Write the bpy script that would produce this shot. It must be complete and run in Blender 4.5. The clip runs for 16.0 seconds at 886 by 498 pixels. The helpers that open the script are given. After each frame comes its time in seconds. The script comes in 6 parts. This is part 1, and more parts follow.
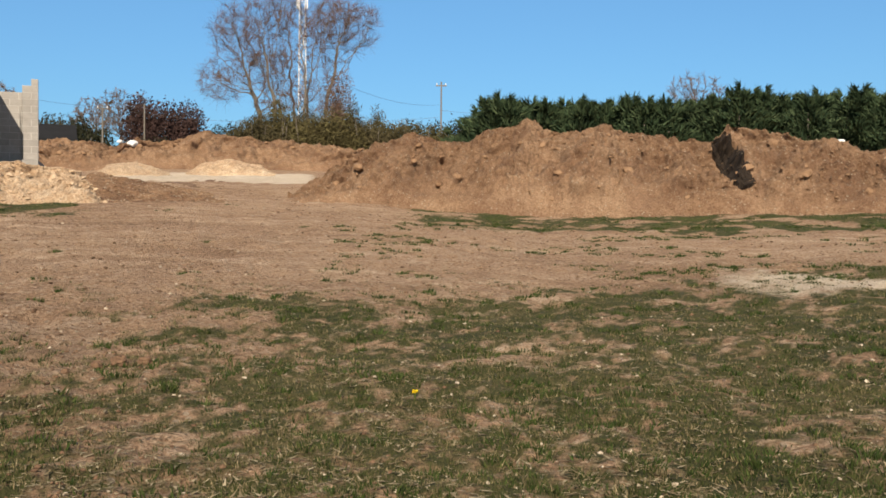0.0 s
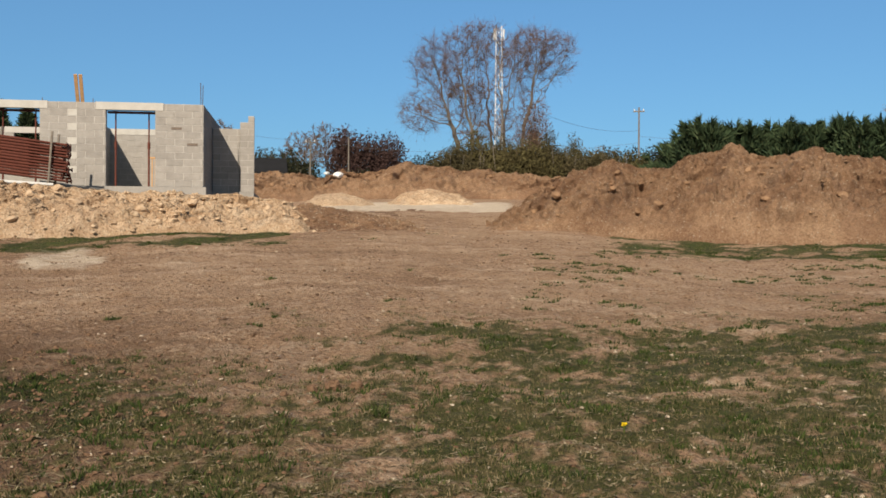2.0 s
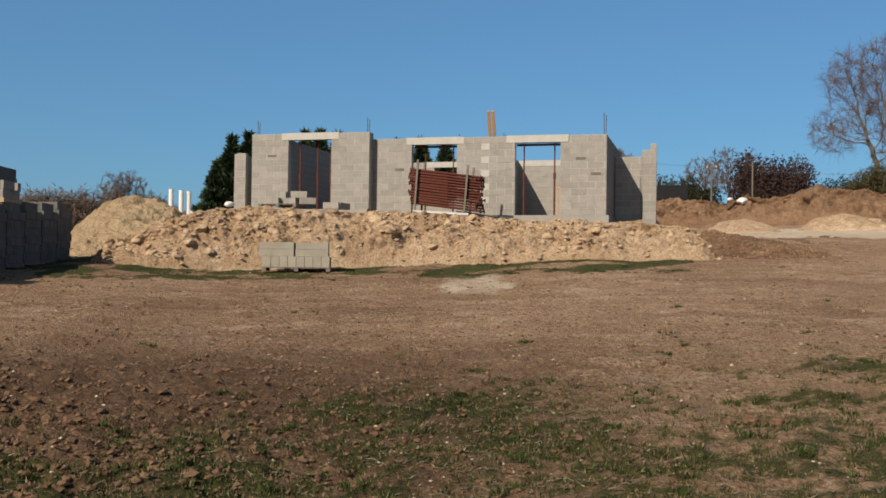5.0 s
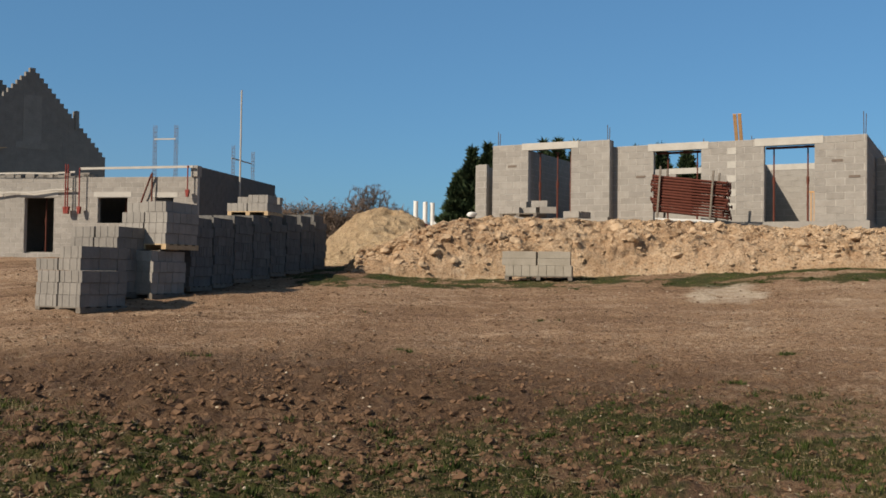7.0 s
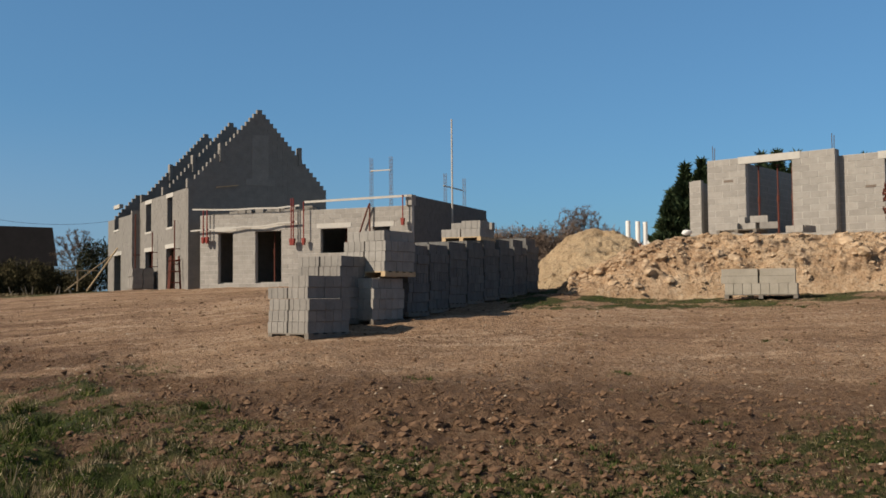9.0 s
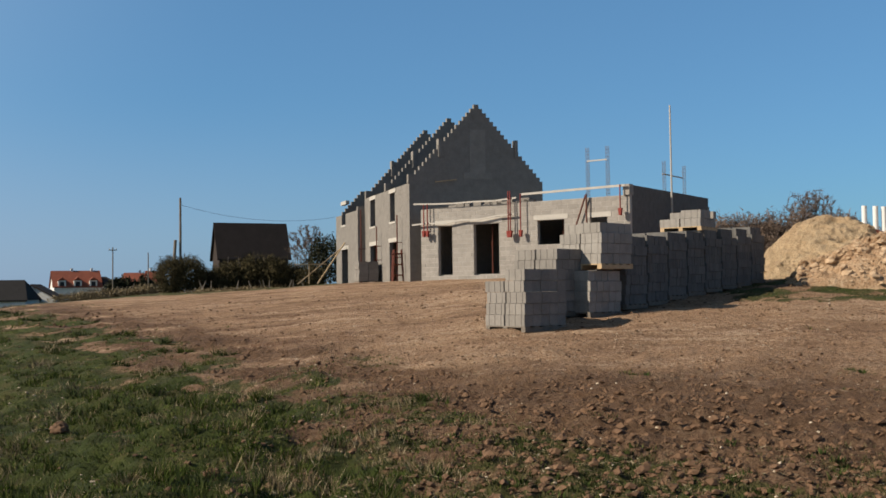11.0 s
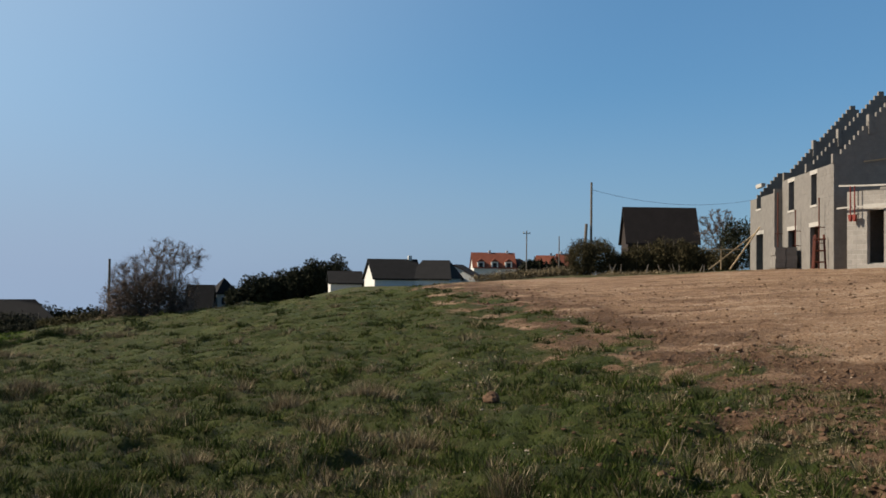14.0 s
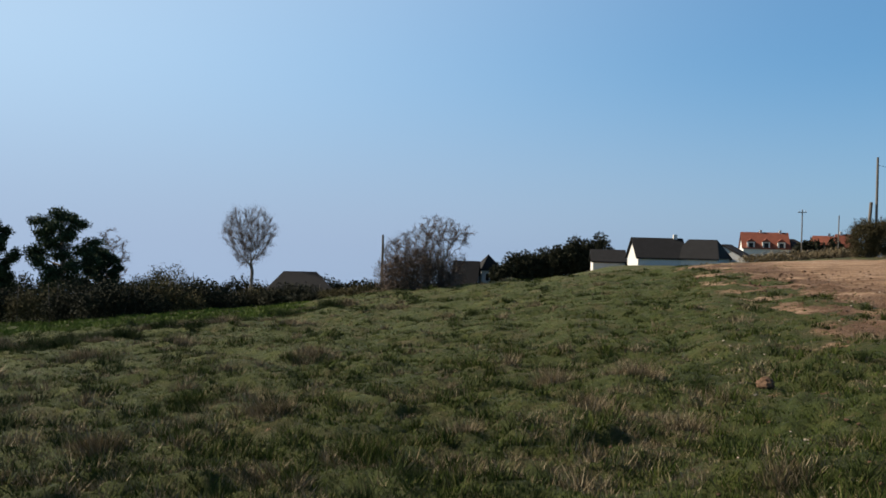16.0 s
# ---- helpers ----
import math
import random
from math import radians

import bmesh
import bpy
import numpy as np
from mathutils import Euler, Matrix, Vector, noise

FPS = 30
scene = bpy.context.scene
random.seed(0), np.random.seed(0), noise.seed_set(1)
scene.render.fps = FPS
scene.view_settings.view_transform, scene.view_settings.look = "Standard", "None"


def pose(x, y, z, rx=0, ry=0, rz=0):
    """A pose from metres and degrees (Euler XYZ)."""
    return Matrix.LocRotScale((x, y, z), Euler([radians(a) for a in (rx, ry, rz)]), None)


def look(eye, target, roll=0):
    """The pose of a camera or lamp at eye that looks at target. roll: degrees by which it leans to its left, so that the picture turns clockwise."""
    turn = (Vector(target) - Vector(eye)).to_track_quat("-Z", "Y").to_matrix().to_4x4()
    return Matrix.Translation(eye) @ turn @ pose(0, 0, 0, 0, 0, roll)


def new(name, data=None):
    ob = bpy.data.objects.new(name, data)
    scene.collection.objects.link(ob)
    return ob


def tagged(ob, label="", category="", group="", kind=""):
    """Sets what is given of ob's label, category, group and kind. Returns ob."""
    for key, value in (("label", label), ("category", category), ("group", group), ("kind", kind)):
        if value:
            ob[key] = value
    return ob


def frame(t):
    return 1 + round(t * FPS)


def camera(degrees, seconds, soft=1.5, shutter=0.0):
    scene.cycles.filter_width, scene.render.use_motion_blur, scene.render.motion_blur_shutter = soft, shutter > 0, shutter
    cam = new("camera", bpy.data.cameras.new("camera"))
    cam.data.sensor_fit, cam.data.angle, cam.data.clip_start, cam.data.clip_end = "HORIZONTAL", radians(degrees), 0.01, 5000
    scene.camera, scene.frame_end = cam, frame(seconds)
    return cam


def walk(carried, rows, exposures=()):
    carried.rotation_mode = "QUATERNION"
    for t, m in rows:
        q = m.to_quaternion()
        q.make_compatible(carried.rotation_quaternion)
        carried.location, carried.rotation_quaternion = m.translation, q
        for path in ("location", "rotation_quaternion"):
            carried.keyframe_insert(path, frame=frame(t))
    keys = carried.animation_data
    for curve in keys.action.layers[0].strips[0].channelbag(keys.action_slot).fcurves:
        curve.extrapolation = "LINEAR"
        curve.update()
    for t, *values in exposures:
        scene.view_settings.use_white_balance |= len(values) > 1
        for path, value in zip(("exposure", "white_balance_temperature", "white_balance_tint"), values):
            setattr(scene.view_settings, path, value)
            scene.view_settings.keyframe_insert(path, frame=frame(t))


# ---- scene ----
cam = camera(48.07, 16.0, soft=1.65)
# seconds, eye, and the turns of the camera in degrees
ROWS = [
    (0.0, 0.005, 0.005, 1.600, 88.22, -0.43, 28.01),
    (0.5, -0.015, -0.011, 1.605, 88.68, -0.90, 31.81),
    (1.0, -0.036, -0.014, 1.604, 89.13, -0.89, 35.07),
    (1.5, -0.051, -0.014, 1.605, 89.45, -0.57, 36.88),
    (2.0, -0.074, -0.022, 1.608, 89.75, -0.29, 39.23),
    (2.5, -0.099, -0.033, 1.611, 90.24, -0.51, 43.26),
    (3.0, -0.131, -0.035, 1.610, 90.92, -0.86, 47.43),
    (3.5, -0.162, -0.037, 1.606, 90.95, -0.49, 51.91),
    (4.0, -0.178, -0.043, 1.607, 90.99, -0.50, 55.64),
    (6.5, -0.252, -0.181, 1.576, 91.38, -0.82, 71.56),
    (7.0, -0.272, -0.231, 1.579, 91.52, -0.75, 75.35),
    (7.5, -0.295, -0.247, 1.571, 91.75, -0.72, 78.78),
    (8.0, -0.325, -0.274, 1.580, 91.70, -0.83, 82.46),
    (8.5, -0.295, -0.274, 1.575, 92.32, -0.20, 84.92),
    (11.0, -0.225, -0.217, 1.631, 92.37, 0.78, 100.09),
    (11.5, -0.231, -0.222, 1.627, 92.13, 0.66, 103.26),
    (12.0, -0.243, -0.247, 1.618, 91.93, 2.49, 107.33),
    (12.5, -0.247, -0.267, 1.613, 92.07, 2.83, 108.84),
    (13.0, -0.215, -0.314, 1.618, 92.90, 2.00, 113.69),
    (13.3, -0.232, -0.347, 1.613, 92.78, 1.07, 116.59),
    (13.5, -0.247, -0.381, 1.608, 92.33, 0.70, 118.68),
    (14.0, -0.255, -0.425, 1.598, 91.51, -0.66, 123.18),
    (14.5, -0.233, -0.421, 1.594, 90.60, -0.74, 127.13),
    (15.0, -0.227, -0.437, 1.589, 90.35, -0.45, 130.71),
    (15.5, -0.215, -0.446, 1.589, 90.02, -0.58, 133.93),
    (16.0, -0.182, -0.447, 1.590, 89.96, -1.49, 138.20),
]
walk(cam, [(t, pose(x, y, z, rx, ry, rz)) for t, x, y, z, rx, ry, rz in ROWS],
     exposures=[(0, 0.74), (2, 0.52), (4, 0.27), (7, 0.29), (9, 0.34), (11, 0.47), (14, 0.45), (16, 0.66)])

# ---- light ----
SUN_AZ, SUN_EL = 206.0, 33.0          # bearing counted left from +y, and height
world = bpy.data.worlds.new("sky")
scene.world = world
world.use_nodes = True
wn = world.node_tree
sky = wn.nodes.new("ShaderNodeTexSky")
sky.sky_type = 'NISHITA'
sky.sun_disc = False
sky.sun_elevation = radians(SUN_EL)
sky.sun_rotation = radians(-SUN_AZ)
sky.air_density, sky.dust_density, sky.ozone_density = 1.0, 0.8, 2.0
deep = wn.nodes.new("ShaderNodeMix")
deep.data_type, deep.blend_type = 'RGBA', 'MULTIPLY'
deep.inputs[0].default_value = 1.0
deep.inputs[7].default_value = (0.52, 0.87, 1.15, 1)
wn.links.new(sky.outputs[0], deep.inputs[6])
haze = wn.nodes.new("ShaderNodeMix")
haze.data_type = 'RGBA'
haze.inputs[7].default_value = (1.6, 3.5, 5.6, 1)
wn.links.new(deep.outputs[2], haze.inputs[6])
sd = Vector((-math.sin(radians(SUN_AZ)) * math.cos(radians(SUN_EL)), math.cos(radians(SUN_AZ)) * math.cos(radians(SUN_EL)), math.sin(radians(SUN_EL))))
way = wn.nodes.new("ShaderNodeTexCoord")
upward = wn.nodes.new("ShaderNodeSeparateXYZ")
wn.links.new(way.outputs["Generated"], upward.inputs[0])


def by_height(z0, z1, v0, v1):
    """A value that runs smoothly from v0 at height z0 of the sky to v1 at z1."""
    n = wn.nodes.new("ShaderNodeMapRange")
    n.interpolation_type = 'SMOOTHSTEP'
    for k, v in enumerate((z0, z1, v0, v1)):
        n.inputs[k + 1].default_value = v
    wn.links.new(upward.outputs[2], n.inputs[0])
    return n.outputs[0]


wn.links.new(by_height(0.2, 0.75, 0.4, 0.0), haze.inputs[0])
near_sun = wn.nodes.new("ShaderNodeVectorMath")
near_sun.operation = 'DOT_PRODUCT'
near_sun.inputs[1].default_value = tuple(sd)
wn.links.new(way.outputs["Generated"], near_sun.inputs[0])
spread = wn.nodes.new("ShaderNodeMapRange")
spread.interpolation_type = 'SMOOTHSTEP'
spread.inputs[1].default_value, spread.inputs[2].default_value = 0.05, 1.0
spread.inputs[3].default_value, spread.inputs[4].default_value = 0.0, 1.0
wn.links.new(near_sun.outputs["Value"], spread.inputs[0])
glow = wn.nodes.new("ShaderNodeMix")
glow.data_type = 'RGBA'
glow.inputs[7].default_value = (4.8, 6.3, 7.9, 1)
wn.links.new(spread.outputs[0], glow.inputs[0])
wn.links.new(haze.outputs[2], glow.inputs[6])
mist = wn.nodes.new("ShaderNodeMix")
mist.data_type = 'RGBA'
mist.inputs[7].default_value = (3.3, 4.2, 6.0, 1)
thick = wn.nodes.new("ShaderNodeMapRange")
thick.interpolation_type = 'SMOOTHSTEP'
for k, v in enumerate((-0.55, 0.45, 0.0, 1.0)):
    thick.inputs[k + 1].default_value = v
wn.links.new(near_sun.outputs["Value"], thick.inputs[0])
amount = wn.nodes.new("ShaderNodeMath")
amount.operation = 'MULTIPLY'
wn.links.new(by_height(0.0, 0.2, 0.8, 0.0), amount.inputs[0])
wn.links.new(thick.outputs[0], amount.inputs[1])
wn.links.new(amount.outputs[0], mist.inputs[0])
wn.links.new(glow.outputs[2], mist.inputs[6])
darker = wn.nodes.new("ShaderNodeMix")
darker.data_type, darker.blend_type = 'RGBA', 'MULTIPLY'
darker.inputs[0].default_value = 1.0
wn.links.new(mist.outputs[2], darker.inputs[6])
wn.links.new(by_height(0.3, 0.8, 1.0, 0.35), darker.inputs[7])
wn.links.new(darker.outputs[2], wn.nodes["Background"].inputs[0])
wn.nodes["Background"].inputs[1].default_value = 0.072
sun = new("sun", bpy.data.lights.new("sun", 'SUN'))
sun.data.energy, sun.data.angle, sun.data.color = 5.0, radians(0.5), (1.0, 0.87, 0.7)
sun.matrix_world = look(sd * 50, (0, 0, 0))
EYE = 1.6


# ---- small tools ----
def polar(az, d):
    """Plan place at a bearing (degrees left of +y) and distance."""
    a = radians(az)
    return Vector((-math.sin(a) * d, math.cos(a) * d))


def high(d, el):
    """Height of what shows at that angle above the eye's level."""
    return EYE + d * math.tan(radians(el))


# ---- the lie of the land ----
G_R = np.array([0, 8, 17, 28, 44, 62, 110, 200, 700, 4000], float)
# heights by bearing and distance
G_AZ = np.array([0, 22, 35, 45, 54, 62, 75, 81, 88, 97, 104, 115, 122, 128, 134, 140, 150, 162, 185, 270, 360], float)
G_Z = np.array([[float(v) for v in row.split()] for row in """
0 .5 1.0 1.8 2.6 3.2 4.5 6 8 8
0 .45 .95 1.64 2.6 3.4 5 7 9 9
0 .5 1.1 1.95 3.4 4.8 6.5 8 10 10
0 .5 1.2 2.05 3.4 4.8 7 9 11 11
0 .5 1.15 2.0 2.9 3.6 6 8 10 10
0 .45 1.0 1.85 2.8 3.4 5 6 8 8
0 .4 .9 1.62 2.6 3.2 4.2 5 6 6
0 .4 .95 1.75 2.6 3.2 4.2 5 6 6
0 .4 .95 1.7 2.3 2.8 4 5 6 6
0 .35 .92 1.6 2.13 2.4 3 4 4 4
0 .3 .75 1.3 2.0 2.2 2.6 3 3 3
0 .2 .5 .95 1.5 1.72 1.6 1.3 -8 -80
0 .1 .35 .75 1.3 1.2 .5 -1 -16 -120
0 0 .15 .5 .75 .4 .3 -2 -24 -160
0 -.05 0 .2 .25 -.6 -2.2 -6 -34 -205
0 -.1 -.15 -.1 -.25 -1.2 -4 -9 -36 -210
0 -.1 -.35 -.6 -1.35 -2.5 -5.5 -11 -38 -215
0 -.1 -.45 -1.0 -2.15 -3.3 -6.5 -12 -40 -220
0 -.1 -.45 -1.0 -2.15 -3.3 -6.5 -12 -40 -220
0 0 0 0 0 0 0 0 0 0
0 .5 1.0 1.8 2.6 3.2 4.5 6 8 8
""".strip().splitlines()])


def land(az, r):
    """Smooth ground height at arrays of bearing and distance."""
    az = np.mod(az, 360.0)
    i = np.clip(np.searchsorted(G_AZ, az, side='right') - 1, 0, len(G_AZ) - 2)
    k = np.clip(np.searchsorted(G_R, r, side='right') - 1, 0, len(G_R) - 2)
    f = np.clip((az - G_AZ[i]) / (G_AZ[i + 1] - G_AZ[i]), 0, 1)
    f = f * f * (3 - 2 * f) * 0.5 + f * 0.5
    h = np.clip((r - G_R[k]) / (G_R[k + 1] - G_R[k]), 0, 1)
    a = G_Z[i, k] * (1 - h) + G_Z[i, k + 1] * h
    b = G_Z[i + 1, k] * (1 - h) + G_Z[i + 1, k + 1] * h
    return a * (1 - f) + b * f


def wave(x, y, size, seed):
    """Cheap smooth noise on arrays, about -1 to 1."""
    rs = np.random.default_rng(seed)
    out = np.zeros_like(x)
    for n in range(7):
        a, p = rs.uniform(0, 6.283, 2)
        w = 6.283 / size * rs.uniform(0.6, 1.7)
        out = out + np.sin((x * math.cos(a) + y * math.sin(a)) * w + p + 1.3 * np.sin((x * math.sin(a) - y * math.cos(a)) * w * 0.7 + p * 2))
    return out / 3.2


def smooth(a, b, v):
    t = np.clip((v - a) / (b - a), 0, 1)
    return t * t * (3 - 2 * t)


def edge_of_meadow(az):
    return np.interp(az, [92, 97, 103, 110, 117, 122, 124.5, 128], [6.8, 8.3, 10.2, 13.2, 20, 34, 48, 90])


def masks(x, y):
    """How grassy, how chalky and how cloddy the ground is, 0 to 1."""
    r = np.hypot(x, y)
    az = np.mod(np.degrees(np.arctan2(-x, y)), 360)
    n = wave(x, y, 6.0, 11) * 0.5 + wave(x, y, 1.7, 12) * 0.35
    near = np.interp(az, [0, 10, 22, 35, 45, 60, 75, 90, 100], [16, 14.5, 13, 11.5, 10.5, 8.6, 7.8, 8, 8])
    g = np.interp(az, [0, 18, 32, 60, 75, 100], [0.7, 0.67, 0.64, 0.62, 0.74, 0.85]) * (1 - smooth(-2.2, 2.0, r - near + n * 2.6))
    band = smooth(21.3, 23.6, r + 1.6 * n) * (1 - smooth(28, 30, r)) * smooth(0, 4, az) * (1 - smooth(83, 88, az))
    gap = smooth(29, 31, az) * (1 - smooth(47, 49, az))
    g = np.maximum(g, band * (1 - gap) * np.clip(0.72 + 0.5 * wave(x, y, 2.4, 15), 0, 1))
    e = edge_of_meadow(az)
    m = smooth(93, 104, az) * (1 - smooth(-0.38, 0.3, (r - e) / e + n * 0.3 + 0.22 * wave(x, y, 3.0, 14) + 0.1 * wave(x, y, 0.8, 16))) * (1 - smooth(200, 215, az))
    g = np.maximum(g, m)
    far = smooth(46, 56, r)
    g = np.maximum(g, far * 0.9 * (1 - smooth(30, 34, az) * (1 - smooth(49, 52, az)) * (1 - smooth(60, 66, r))))
    g = np.maximum(g, smooth(200, 240, az) * 0.8)
    chalk = smooth(37, 39, r) * (1 - smooth(46, 48, r + n)) * smooth(34.5, 36.5, az) * (1 - smooth(45.5, 47.5, az))
    chalk = np.maximum(chalk, np.exp(-((az - 60.5) / 2.4) ** 2 - ((r - 20.5) / 2.0) ** 2) * (0.85 + n * 0.5))
    chalk = np.maximum(chalk, np.exp(-((az - 8) / 5.0) ** 2 - ((r - 14.0) / 1.8) ** 2) * (0.75 + n * 0.7))
    clod = np.interp(az, [38, 58, 75, 90], [0, 0.4, 0.8, 1.15]) * (1 - smooth(112, 120, az)) * np.exp(-((r - 7.5) / 4.0) ** 2)
    clod = np.maximum(clod, 0.9 * smooth(92, 99, az) * (1 - smooth(122, 127, az)) * np.exp(-((r - 1.12 * e) / (0.3 * e)) ** 2) * np.clip(0.75 + 0.6 * wave(x, y, 2.6, 17), 0, 1))
    return np.clip(g, 0, 1), np.clip(chalk, 0, 1), clod, m


def clumps(x, y):
    """Tufts and bare gaps of the patchy grass, about -1 to 1."""
    return wave(x, y, 2.3, 50) * 0.3 + wave(x, y, 0.9, 51) * 0.4 + wave(x, y, 0.36, 52) * 0.42 + wave(x, y, 0.17, 53) * 0.25


def tracks(x, y):
    """Darker wheel tracks that sweep round the site, strongest past bearing 95."""
    r = np.hypot(x, y)
    az = np.mod(np.degrees(np.arctan2(-x, y)), 360)
    broad = np.clip(0.8 + 0.4 * wave(x, y, 9.0, 44), 0.3, 1.0)
    return broad * smooth(6.5, 10, r) * (1 - smooth(50, 60, r)) * (1 - smooth(126, 132, az)) * np.interp(az, [20, 45, 62, 95, 112], [0.5, 0.6, 1.0, 1.2, 2.0])


def ground_z(x, y):
    r = np.hypot(x, y)
    az = np.degrees(np.arctan2(-x, y))
    g, c, clod, m = masks(x, y)
    z = land(az, r)
    m = m * smooth(0.4, 3.0, r)
    z = z + 0.03 * wave(x, y, 5.0, 21) * smooth(2, 8, r)
    rut = (1 - m) * smooth(8, 11, r) * (1 - smooth(27, 33, r))
    z = z + rut * 0.008 * np.sin(5.4 * (r + 1.3 * wave(x, y, 11.0, 26)) ) * (0.5 + 0.5 * wave(x, y, 7.0, 27))
    z = z + m * (0.065 * wave(x, y, 1.7, 22) + 0.045 * wave(x, y, 0.55, 25) * (0.7 + 0.6 * wave(x, y, 4.0, 30)) + 0.017 * wave(x, y, 0.26, 31)) * (1 - smooth(60, 90, r))
    z = z + (1 - m) * (0.022 * wave(x, y, 0.9, 23) + 0.014 * wave(x, y, 0.42, 28) * (0.6 + 0.6 * wave(x, y, 3.0, 29)) + (0.010 + 0.034 * clod) * wave(x, y, 0.27, 24)) * (1 - smooth(35, 60, r))
    return z


def gz(x, y):
    return float(ground_z(np.array([float(x)]), np.array([float(y)]))[0])


# ---- materials ----
def material(name, rough=0.9, metal=0.0):
    m = bpy.data.materials.new(name)
    m.use_nodes = True
    b = m.node_tree.nodes["Principled BSDF"]
    b.inputs["Roughness"].default_value = rough
    b.inputs["Metallic"].default_value = metal
    b.inputs["Specular IOR Level"].default_value = 0.25
    return m, m.node_tree, b


DEEP = 0.8          # depth of all base colours


def ramp(nt, fac, stops):
    r = nt.nodes.new("ShaderNodeValToRGB")
    while len(r.color_ramp.elements) < len(stops):
        r.color_ramp.elements.new(0.5)
    for e, (p, c) in zip(r.color_ramp.elements, stops):
        e.position, e.color = p, (c[0] * DEEP, c[1] * DEEP, c[2] * DEEP, 1)
    nt.links.new(fac, r.inputs[0])
    return r.outputs[0]


def tex(nt, scale, detail=6.0, rough=0.6, vec=None):
    n = nt.nodes.new("ShaderNodeTexNoise")
    n.inputs["Scale"].default_value, n.inputs["Detail"].default_value, n.inputs["Roughness"].default_value = scale, detail, rough
    if vec is None:
        vec = nt.nodes.new("ShaderNodeNewGeometry").outputs["Position"]
    nt.links.new(vec, n.inputs["Vector"])
    return n.outputs["Fac"]


def blend(nt, fac, a, b, kind='MIX'):
    m = nt.nodes.new("ShaderNodeMix")
    m.data_type, m.blend_type = 'RGBA', kind
    for s, v in ((0, fac), (6, a), (7, b)):
        if isinstance(v, (int, float)):
            m.inputs[s].default_value = v
        elif isinstance(v, tuple):
            m.inputs[s].default_value = (*v, 1)
        else:
            nt.links.new(v, m.inputs[s])
    return m.outputs[2]


def math_node(nt, op, a, b=0.0):
    m = nt.nodes.new("ShaderNodeMath")
    m.operation = op
    for s, v in ((0, a), (1, b)):
        if isinstance(v, (int, float)):
            m.inputs[s].default_value = v
        else:
            nt.links.new(v, m.inputs[s])
    return m.outputs[0]


def relief(nt, b, height, strength, dist):
    n = nt.nodes.new("ShaderNodeBump")
    n.inputs["Strength"].default_value, n.inputs["Distance"].default_value = strength, dist
    nt.links.new(height, n.inputs["Height"])
    nt.links.new(n.outputs[0], b.inputs["Normal"])


def simple(name, dark, light, scale=6.0, rough=0.85, bump=0.3, metal=0.0, vary=0.0, dist=0.01):
    """Two tones mixed by noise at two sizes; vary: spread from object to object."""
    m, nt, b = material(name, rough, metal)
    f = math_node(nt, 'ADD', math_node(nt, 'MULTIPLY', tex(nt, scale), 0.6), math_node(nt, 'MULTIPLY', tex(nt, scale * 6.3, 3), 0.4))
    c = ramp(nt, f, [(0.32, dark), (0.68, light)])
    if vary:
        o = nt.nodes.new("ShaderNodeObjectInfo").outputs["Random"]
        v = math_node(nt, 'ADD', math_node(nt, 'MULTIPLY', o, vary * 2), 1 - vary)
        h = nt.nodes.new("ShaderNodeHueSaturation")
        nt.links.new(v, h.inputs["Value"])
        nt.links.new(c, h.inputs["Color"])
        c = h.outputs[0]
    nt.links.new(c, b.inputs["Base Color"])
    if bump:
        relief(nt, b, f, bump, dist)
    return m


def leafy(name, stops, rough=0.8, through=0.0):
    """Foliage: each leaf or blade of its own shade."""
    m, nt, b = material(name, rough)
    b.inputs["Specular IOR Level"].default_value = 0.08
    g = nt.nodes.new("ShaderNodeNewGeometry")
    nt.links.new(ramp(nt, g.outputs["Random Per Island"], stops), b.inputs["Base Color"])
    return m


